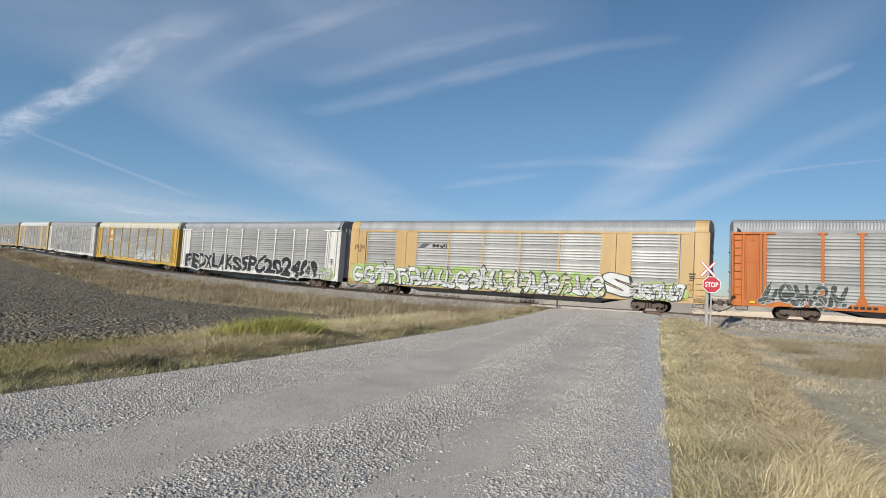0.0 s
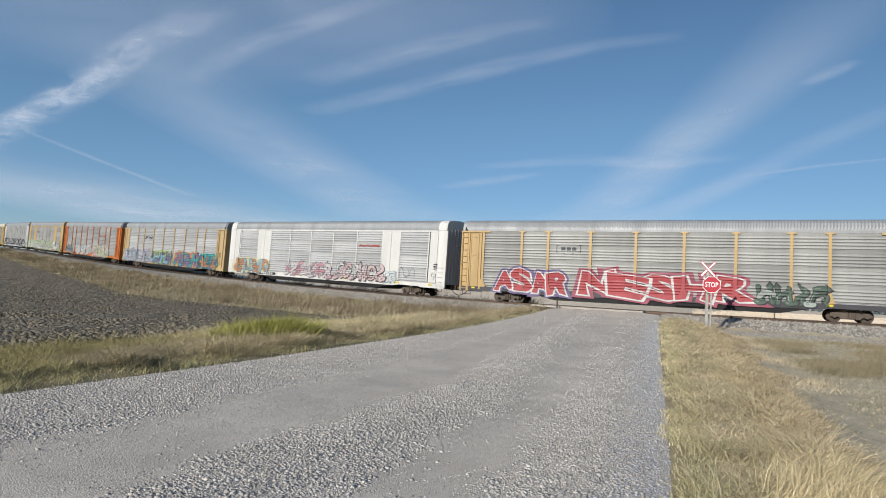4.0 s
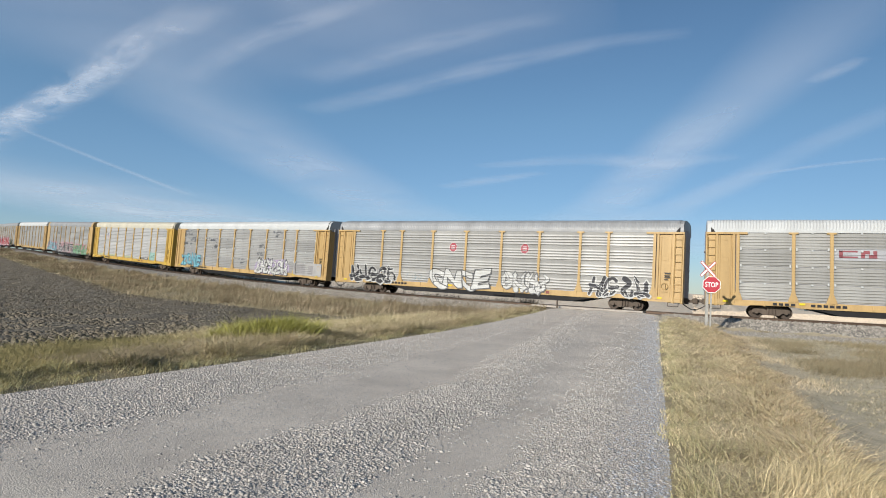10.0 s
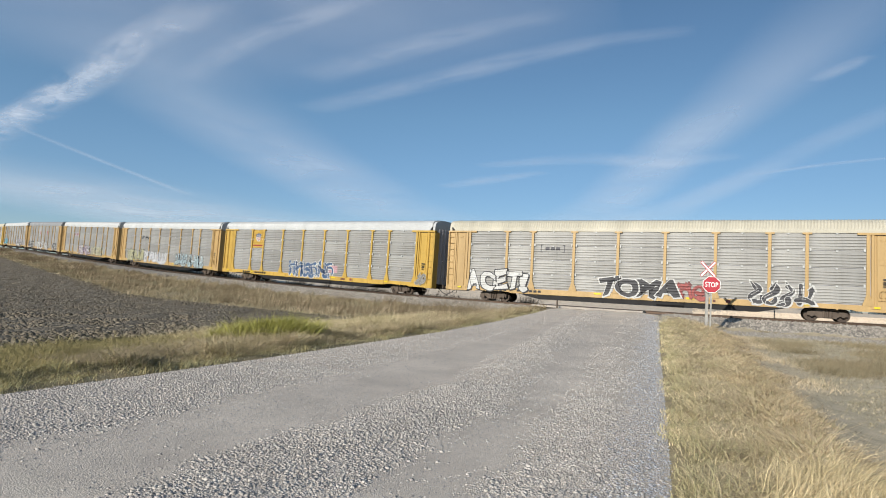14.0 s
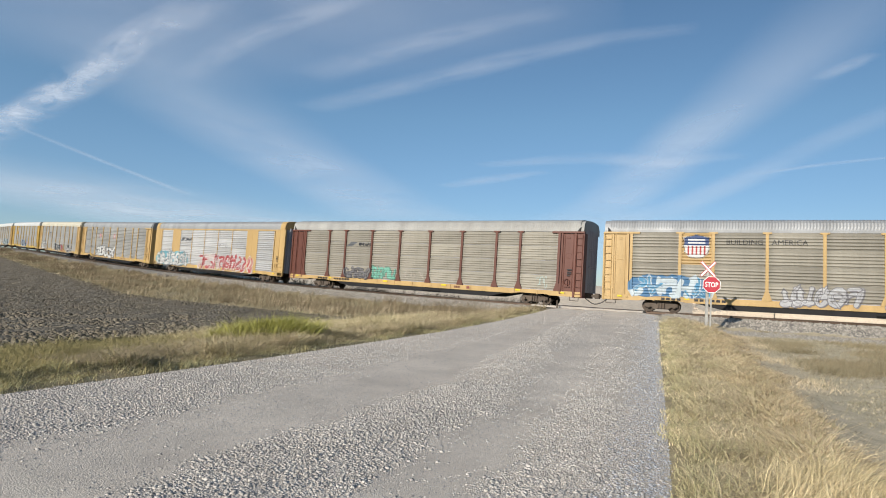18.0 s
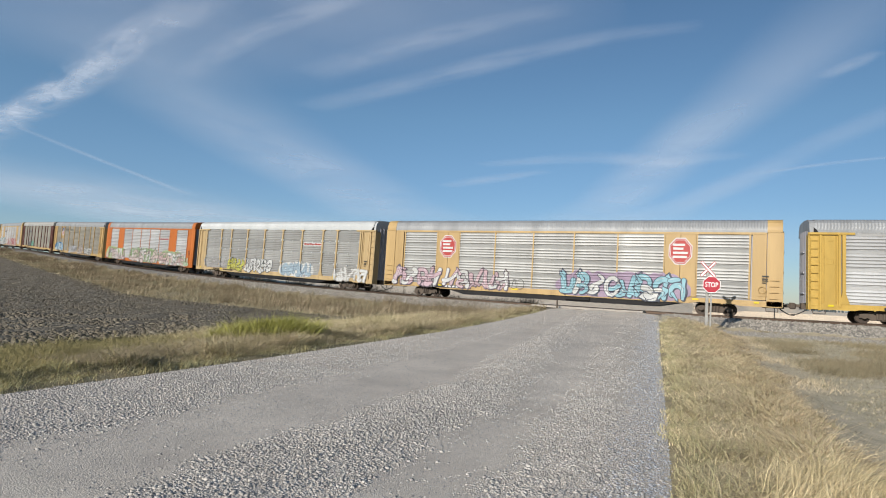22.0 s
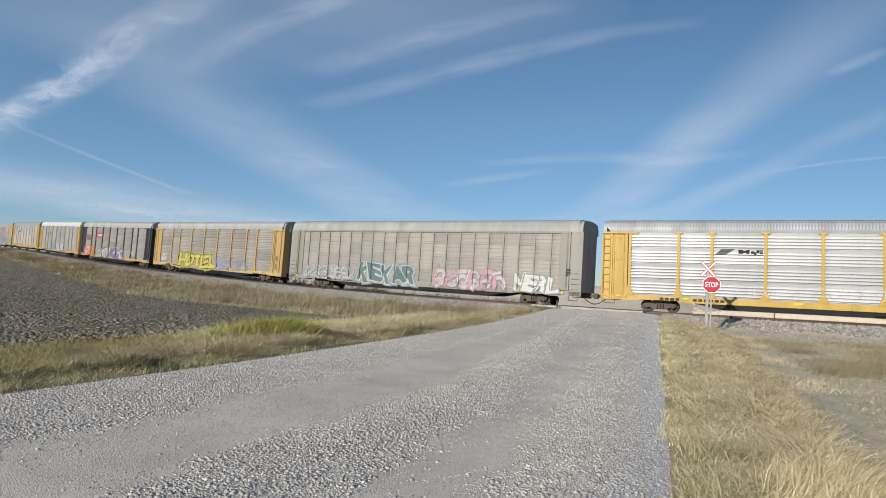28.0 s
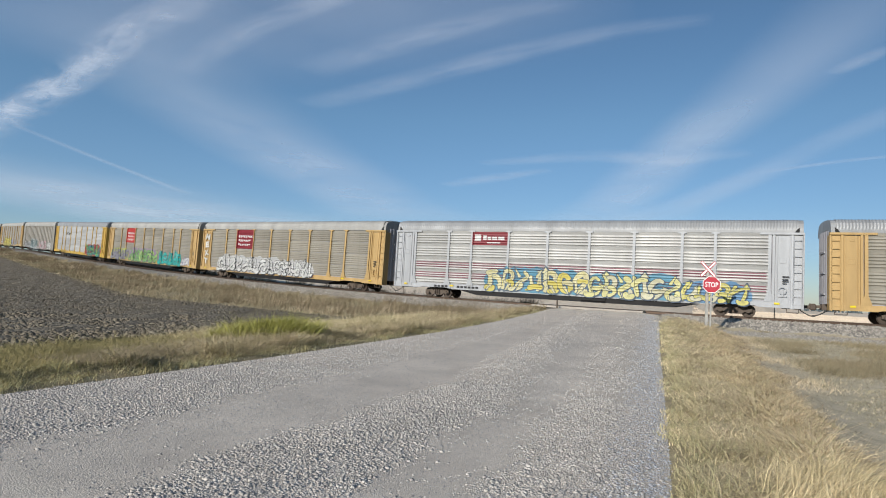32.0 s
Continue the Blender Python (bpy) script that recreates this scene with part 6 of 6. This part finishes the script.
def along_road(n, near=2.6, far=37.0, power=1.5):
    """Distances along the road, crowded near the camera."""
    t = rg.uniform(0, 1, n)
    return near * (far / near) ** t if power == 1.5 else near + (far - near) * t ** power


def ridge(u, which):
    """Stones over one gravel ridge: thick on it, with a ragged, quickly thinning edge."""
    n = len(u)
    m1, m2 = windrows(u)
    r, l = road_half(u)
    wob = 0.10 * np.sin(u * 2.1 + which) + 0.07 * np.sin(u * 5.3 + 2 * which)
    lo = (l, m1 - 0.66, m2 - 0.62)[which] + (wob if which else 0)
    hi = (np.full(n, -5.35), m1 + 0.66, np.minimum(m2 + 0.66, r - 0.1))[which] - wob
    stray = np.where(rg.uniform(0, 1, n) < 0.16, 0.30, 0.07)
    return u, lo + (hi - lo) * rg.uniform(0, 1, n) + rg.normal(0, 1, n) * stray


sets = []
for which, n in ((0, 25000), (1, 25000), (2, 11000)):
    sets.append(ridge(rg.uniform(4.0, 9.5, n), which))
for which, n in ((0, 38000), (1, 28000), (2, 17000)):
    sets.append(ridge(along_road(n, 3.2), which))
for which in (0, 1, 2):
    sets.append(ridge(rg.uniform(-9, 3.2, 5000), which))
    sets.append(ridge(4.1 - np.abs(rg.normal(0, 2.0, 6000)), which))
u, v = np.concatenate([a for a, _ in sets]), np.concatenate([b for _, b in sets])
size = np.clip(rg.lognormal(-3.97, 0.38, len(u)), 0.009, 0.046) * (1 + 0.012 * u)
# grit pressed into the wheel tracks
un = np.concatenate([along_road(9000, 3.2), 3.2 + 10.0 * rg.uniform(0, 1, 38000) ** 1.4, rg.uniform(3.2, 8.0, 30000)])
vn = rg.uniform(-8.2, 0.05, len(un))
sn = np.clip(rg.lognormal(-4.75, 0.5, len(un)), 0.004, 0.03) * (1 + 0.03 * un)
ok = (v < road_half(u)[0] + 0.1) & (v > road_half(u)[1] - 0.3) & ((u < 16) | (rg.uniform(0, 1, len(u)) < 0.6))
x, y = road_xy(u[ok], v[ok])
uf, vf = np.concatenate([ridge(9 + 28 * rg.uniform(0, 1, n) ** 1.2, which) for which, n in ((0, 11000), (1, 7000), (2, 4000))], axis=1)
xf, yf = road_xy(uf, vf)
stuff("gravel_stones", stones("gravel_stones", xf, yf, road_surface(uf, vf) - 0.004, np.clip(rg.lognormal(-3.9, 0.4, len(uf)), 0.012, 0.05) * (1 + 0.012 * uf), STONE, 9, 0.55), "loose grey limestone gravel farther up the road", "gravel")
close = u[ok] < 18
for sel, kind, flat in ((close, stones, 0.55), (~close, pebbles, 0.75)):
    stuff("gravel_stones", kind("gravel_stones", x[sel], y[sel], road_surface(u, v)[ok][sel] - 0.004, size[ok][sel], STONE, 1, flat), "loose angular grey limestone gravel on the road", "gravel")
x, y = road_xy(un, vn)
stuff("gravel_grit", pebbles("gravel_grit", x, y, road_surface(un, vn) - 0.001, sn, STONE, 8, 0.6), "fine grit pressed into the wheel tracks", "gravel")
# fine bluish chippings along the road's edge
u = along_road(18000)
v = road_half(u)[0] - 0.2 + 0.32 * (rg.uniform(-1, 1, 18000) + rg.uniform(-1, 1, 18000)) / 1.6 * (1 + u / 30)
x, y = road_xy(u, v)
stuff("gravel_chippings", stones("gravel_chippings", x, y, road_surface(u, v) - 0.004, np.clip(rg.lognormal(-4.1, 0.35, len(u)), 0.008, 0.036) * (1 + 0.022 * u), BLUECHIP, 4), "fine bluish grey chippings along the road edge", "gravel")

# soil clods over the ploughed field
n = 150000
d = 13 * (120 / 13) ** rg.uniform(0, 1, n)
a = rg.uniform(radians(92), radians(140), n)
x, y = d * np.cos(a), d * np.sin(a)
cs, cw = track_sw(x, y)
cu, cv = road_uv(x, y)
ok = (cv < -13.3) & (cw > field_edge(cs) + 0.3)
x, y, d = x[ok], y[ok], d[ok]
size = np.clip(rg.lognormal(-3.15, 0.5, len(x)), 0.02, 0.16) * (1 + 0.010 * d)
near = d < 27
for sel, kind, flat in ((near, stones, 0.5), (~near, pebbles, 0.75)):
    stuff("soil_clods", kind("soil_clods", x[sel], y[sel], ground_z(x[sel], y[sel]) + 0.035, size[sel] * 1.15, CLOD, 2, flat), "dark broken clods of ploughed soil", "soil clods")

# crumbs of soil on the bare flat beside the verge
CRUMB = mat("soil_crumbs", srgb(184, 171, 146), srgb(152, 142, 118), rough=1.0, scale=1.5, fine=30, bump=0.2, island=0.3, spec=0.1)
n = 24000
u = 5.0 * (36 / 5.0) ** rg.uniform(0, 1, n)
x, y = road_xy(u, rg.uniform(1.6, 9.5, n))
stuff("soil_crumbs", pebbles("soil_crumbs", x, y, ground_z(x, y, False), np.clip(rg.lognormal(-3.9, 0.5, n), 0.008, 0.06) * (1 + 0.05 * u), CRUMB, 6, 0.7), "dry crumbs of grey-brown soil on bare ground", "soil crumbs")

# ballast stones on the near shoulder of the line
n = 44000
s_ = -60 + 78 * rg.uniform(0, 1, n) ** 0.55
c = -0.95 - rg.uniform(0, 1, n) * np.where(s_ > -3, 7.4, 3.1)
ok = ~((s_ > -11.0) & (s_ < -2.2) & (c < 0))
s_, c = s_[ok], c[ok]
h = np.interp(s_, SS, HEADING)
x, y = np.interp(s_, SS, PX) - np.sin(h) * (1.6 + c), np.interp(s_, SS, PY) + np.cos(h) * (1.6 + c)
z = np.maximum(np.interp(s_, SS, PZ) + np.interp(c, [-9, -3.7, -3.2, -1.9, -1.3], [-2.4, -0.85, -0.62, -0.21, -0.17]), ground_z(x, y, False))
stuff("ballast_stones", pebbles("ballast_stones", x, y, z, np.clip(rg.lognormal(-2.75, 0.35, len(x)), 0.03, 0.14) * np.where(s_ > -3, 1.15, 1.0), CHIP, 3, 1.1), "grey crushed ballast stones on the track shoulder", "ballast")


def unrest(x, y, size):
    """Uneven growth over the ground: many crossing waves of mixed length."""
    out = np.zeros_like(x)
    for k in range(9):
        a, f = 2.39996 * k + 0.4, (0.7 + 0.37 * k) * 2.0 / size
        out += np.sin((x * math.cos(a) + y * math.sin(a)) * f + 1.7 * k + 0.9 * np.sin((y * math.cos(a) - x * math.sin(a)) * f * 0.6)) / 3.0
    return out


def tuft(u, v, spread_):
    """Blade places gathered round tuft middles."""
    return u + rg.normal(0, spread_, u.shape), v + rg.normal(0, spread_, v.shape)


def grass_road(name, n, v0, v1, u0, u1, h0, h1, wid, m, seed, label, clump=0.12, per=14, low=0.0, **kw):
    """Grass in tufts along the road; low: how far from its edge it stays short."""
    k = max(1, n // per)
    cu = u0 * (u1 / u0) ** rg.uniform(0, 1, k)
    cv = rg.uniform(v0, v1, k)
    if v1 < 2.9 and v0 > -1:
        cv = road_half(cu)[0] + cv * np.interp(cu, [3, 8, 18, 34], [0.64, 0.74, 0.98, 1.12]) * (1 + 0.10 * np.sin(cu * 1.3) + 0.07 * np.sin(cu * 3.1))
    elif v1 < 0:
        cv = cv + road_half(cu)[1] + 8.3
    tall = np.repeat(np.clip(rg.lognormal(-0.05, 0.32, k), 0.45, 1.8), per)
    u, v = tuft(np.repeat(cu, per), np.repeat(cv, per), clump)
    r, l = road_half(u)
    wob = 0.12 * np.sin(u * 1.7) + 0.07 * np.sin(u * 4.1 + 1) + np.abs(rg.normal(0, 0.10, len(u)))
    ok = (v > r + 0.08 - wob) | (v < l - 0.06 + wob)
    u, v, tall, r, l = u[ok], v[ok], tall[ok], r[ok], l[ok]
    x, y = road_xy(u, v)
    wave = 0.8 + 0.3 * unrest(x, y, 1.2)
    h = rg.uniform(h0, h1, len(x)) * (0.6 + 0.4 * rg.uniform(0, 1, len(x))) * np.clip(wave, 0.35, 1.3) * tall
    if low:
        h *= np.clip(0.3 + 0.7 * np.maximum(v - r, l - v) / low, 0.3, 1.0)
    stuff(name, blades(name, x, y, ground_z(x, y, False), h, wid * (1 + 0.05 * u), m, seed, **kw), label, "grass")


grass_road("verge_grass", 70000, 0.1, 2.35, 3.0, 36, 0.08, 0.23, 0.0054, STRAW, 21, "dry straw-coloured verge grass beside the road", lean=1.25, low=0.5, wind=(0.05, 0.0))
grass_road("verge_grass", 52000, 0.0, 2.4, 3.0, 36, 0.06, 0.20, 0.0056, OLIVE, 22, "short olive green grass among dry verge grass", lean=1.0, low=0.3, wind=(0.05, 0.05))
grass_road("verge_grass", 60000, 0.5, 2.4, 3.4, 36, 0.08, 0.23, 0.0052, RUSSET, 28, "tangled brown grass on the verge", lean=1.4, low=0.6, wind=(0.0, 0.05))
AMBER = mat("amber_dead_grass", srgb(206, 184, 148), srgb(156, 138, 106), rough=0.85, scale=0.7, fine=30, bump=0, island=0.3, spec=0.2)
grass_road("verge_grass", 26000, 1.55, 2.4, 5.0, 36, 0.10, 0.25, 0.0056, AMBER, 45, "amber dead grass along the crest of the verge", lean=1.2, wind=(0.1, 0.0))
grass_road("tall_grass", 20000, 1.1, 2.3, 3.4, 6.3, 0.18, 0.38, 0.0054, GOLD, 23, "tall golden grass in a leaning clump", wind=(0.5, 0.15), lean=0.45, clump=0.10)
grass_road("verge_grass", 90000, -13.6, -8.6, 3.2, 36, 0.08, 0.28, 0.006, BANK, 24, "short olive green grass between road and field", clump=0.2, lean=1.1, wind=(0.05, -0.05))
grass_road("verge_grass", 34000, -10.0, -8.8, 9.0, 36, 0.12, 0.34, 0.0055, STRAW, 25, "dry matted grass hanging over the bank's edge", clump=0.14, lean=1.2, wind=(0.12, -0.15))
grass_road("verge_grass", 40000, -10.4, -8.7, 7.0, 36, 0.10, 0.30, 0.0055, RUSSET, 29, "brown dead thatch along the bank", clump=0.16, lean=1.3, wind=(0.1, -0.12))
grass_road("verge_grass", 26000, -13.4, -10.2, 12.0, 36, 0.14, 0.42, 0.007, STRAW, 38, "dry straw tufts on the bank", clump=0.2, lean=1.0, wind=(0.08, 0.0))
grass_road("verge_grass", 22000, -9.2, -8.3, 4.0, 36, 0.04, 0.14, 0.006, OLIVE, 39, "sparse low grass creeping onto the gravel", clump=0.14, lean=0.8)
grass_road("weeds", 9000, 2.91, 9.5, 4.0, 36, 0.02, 0.07, 0.006, GREYWEED, 26, "low grey-green weeds on bare soil", clump=0.10, per=22, lean=0.8)
grass_road("weeds", 3000, 2.95, 4.6, 4.5, 36, 0.05, 0.18, 0.006, GREYWEED, 30, "thin dry stalks on bare soil", clump=0.14, per=20, lean=0.8)
for name, v0, v1, m, label in (("verge_grass", 0.1, 1.8, STRAW, "dry straw-coloured verge grass beside the road"), ("verge_grass", -13.5, -8.9, BANK, "short olive green grass between road and field")):
    u, v = tuft(np.repeat(rg.uniform(-9, 3.2, 900), 12), np.repeat(rg.uniform(v0, v1, 900), 12), 0.12)
    x, y = road_xy(u, v)
    stuff(name, blades(name, x, y, ground_z(x, y, False), rg.uniform(0.08, 0.28, len(x)), np.full(len(x), 0.007), m, 51, lean=0.5), label, "grass")
k = 420
cx, cy = np.clip(rg.normal(-4.6, 0.58, k), -5.9, -3.4), rg.normal(16.1, 0.32, k)
cy += (cx + 4.75) * 0.3
x, y = tuft(np.repeat(cx, 18), np.repeat(cy, 18), 0.09)
mound = np.repeat(np.clip(1.15 - 0.28 * np.abs(cx + 4.3) + rg.normal(0, 0.22, k), 0.35, 1.5), 18)
stuff("green_grass_patch", blades("green_grass_patch", x, y, ground_z(x, y, False), rg.uniform(0.26, 0.64, len(x)) * mound, np.full(len(x), 0.018), BRIGHT, 27, lean=0.55, wind=(0.2, -0.15)), "bright green grass patch at the field corner", "grass")


def grass_line(name, n, s0, s1, w0, w1, h0, h1, wid, m, seed, label, per=12, clump=0.22, power=1.0, patch=0.0):
    k = n // per
    cs = s1 - (s1 - s0) * rg.uniform(0, 1, k) ** power
    f = rg.uniform(0, 1, k) ** (1.35 if s1 > 0 else 1.0)
    cw = w0 + (np.array(w1(cs)) - w0) * f
    if patch:
        ok = np.sin(cs * 0.31 + 1.7 * np.sin(cw * 0.55)) + np.sin(cs * 0.83 + cw * 0.4 + 2.0) * 0.7 > patch
        cs, cw = cs[ok], cw[ok]
    tall = np.repeat(np.clip(rg.lognormal(-0.05, 0.38, len(cs)), 0.4, 2.0), per)
    s_, w = tuft(np.repeat(cs, per), np.repeat(cw, per), clump)
    h_ = np.interp(s_, SS, HEADING)
    x, y = np.interp(s_, SS, PX) - np.sin(h_) * (1.6 - w), np.interp(s_, SS, PY) + np.cos(h_) * (1.6 - w)
    u, v = road_uv(x, y)
    r, l = road_half(u)
    ok = ((v > r + 0.1) | (v < l - 0.1)) & (np.abs(w) > 2.45)
    x, y, tall = x[ok], y[ok], tall[ok]
    far = np.hypot(x, y)
    wave = 0.8 + 0.35 * unrest(x, y, 3.0)
    h = rg.uniform(h0, h1, len(x)) * np.clip(wave, 0.35, 1.35) * tall
    stuff(name, blades(name, x, y, ground_z(x, y, False), h, wid * (0.5 + far / 40), m, seed), label, "grass")


BROWNWEED = mat("brown_dead_weeds", srgb(138, 122, 98), srgb(104, 93, 74), rough=0.9, scale=0.7, fine=30, bump=0, island=0.3, spec=0.15)
FEATHER = mat("feathery_pale_grass", srgb(208, 191, 160), srgb(176, 159, 130), rough=0.85, scale=0.5, fine=30, bump=0, island=0.2, spec=0.2)
THICKET = mat("dull_brown_thicket", srgb(150, 136, 109), srgb(117, 107, 83), rough=0.9, scale=0.6, fine=30, bump=0, island=0.3, spec=0.15)
edge_in = lambda s: field_edge(s) + 0.5
grass_line("trackside_grass", 46000, -190, -9, 3.4, edge_in, 0.2, 0.5, 0.016, THICKET, 31, "dry russet grass strip between field and railway", power=1.6)
grass_line("trackside_grass", 28000, -190, -9, 5.0, edge_in, 0.25, 0.6, 0.014, FEATHER, 32, "pale feathery grass strip along the railway", power=1.6, patch=0.7, per=22, clump=0.3)
grass_line("trackside_weeds", 52000, -180, -10, 2.5, edge_in, 0.12, 0.36, 0.016, GREYWEED, 33, "grey-green weeds on the railway bank")
grass_line("trackside_weeds", 64000, -170, -11, 3.2, lambda s: field_edge(s) - 0.3, 0.3, 0.8, 0.013, BROWNWEED, 36, "dark brown dead weeds on the railway bank", power=1.4, patch=0.1, per=26, clump=0.32)
# added, not seen: tall brown growth covering the bluish train shade under the cars
grass_line("trackside_weeds", 30000, -120, -14, -3.2, lambda s: np.full_like(s, -7.0), 0.6, 1.2, 0.020, BROWNWEED, 46, "unseen dark weeds added beyond the railway to brown the shaded gap under the cars", power=1.3)
grass_line("trackside_weeds", 12000, -3, 16, 8.5, lambda s: np.full_like(s, 17.0), 0.05, 0.2, 0.010, GREYWEED, 34, "grey-green weeds beside the ballast")



def weed_patch(n, v0, v1, u0, u1, h0, h1, m, seed, label, keep, per=22):
    """Uneven weeds on the open soil between verge and line, thick in some places and absent in others."""
    k = n // per
    cu, cv = u0 + (u1 - u0) * rg.uniform(0, 1, k), rg.uniform(v0, v1, k)
    x, y = road_xy(cu, cv)
    ok = unrest(x, y, 3.5) > keep
    cu, cv = cu[ok], cv[ok]
    tall = np.repeat(np.clip(rg.lognormal(-0.05, 0.35, len(cu)), 0.4, 1.8), per)
    x, y = road_xy(*tuft(np.repeat(cu, per), np.repeat(cv, per), 0.22))
    _, w = track_sw(x, y)
    ok = w > 8.5
    x, y, tall = x[ok], y[ok], tall[ok]
    stuff("weeds", blades("weeds", x, y, ground_z(x, y, False), rg.uniform(h0, h1, len(x)) * tall, np.full(len(x), 0.011), m, seed, lean=0.6), label, "weeds")


weed_patch(44000, 3.4, 11.0, 18.0, 31, 0.10, 0.28, THICKET, 35, "dry brown weeds on open soil", -0.15)
weed_patch(26000, 3.5, 11.0, 17.5, 30, 0.08, 0.24, GREYWEED, 40, "green weeds among dry ones on open soil", 0.05)
weed_patch(9000, 2.2, 3.5, 15, 31, 0.05, 0.14, FEATHER, 43, "pale flattened straw along the verge", -0.2)
weed_patch(5000, 1.9, 2.6, 11, 30, 0.08, 0.2, BROWNWEED, 44, "dark weeds along the verge's edge", 0.0)

# pale standing stubble beyond the line, and far trees along the horizon
PALE = mat("pale_corn_stubble", srgb(206, 191, 171), srgb(194, 179, 159), rough=0.9, scale=0.03, fine=1.0, bump=0, island=0.08, spec=0.1)
n = 26000
d = 84 * (270 / 84) ** rg.uniform(0, 1, n)
a = rg.uniform(radians(44), radians(67), n)
x, y = d * np.cos(a), d * np.sin(a)
_, fw_ = track_sw(x, y)
ok = fw_ < -20
x, y, d = x[ok], y[ok], d[ok]
stuff("corn_stubble", blades("corn_stubble", x, y, ground_z(x, y), rg.uniform(0.26, 0.42, len(x)), 0.0016 * d, PALE, 41, lean=0.15, wind=(0, 0)), "pale cut corn stubble beyond the railway", "stubble")
FARTREE = mat("far_tree_foliage", srgb(96, 104, 104), srgb(80, 88, 88), rough=1.0, scale=0.05, fine=0.4, bump=0, island=0.2, spec=0.0)
n = 420
a = rg.uniform(radians(30), radians(92), n)
d = rg.uniform(2100, 2500, n)
x, y = d * np.cos(a), d * np.sin(a)
size = rg.uniform(6, 15, n)
stuff("distant_trees", stones("distant_trees", x, y, ground_z(x, y) + size * 0.25, size, FARTREE, 42, 0.9), "dark hazy tree line on the horizon", "trees")


def motions():
    times = [i * 0.5 for i in range(65)]
    for k, car in CARS.items():
        walk(car, [(t, car_pose(car_place(k, t))) for t in times])
    for c in CLOUDS:
        z = c.location.z
        walk(c, [(0.0, pose(0, 0, z)), (32.0, Matrix.Translation(DRIFT + Vector((0, 0, z))))])


motions()
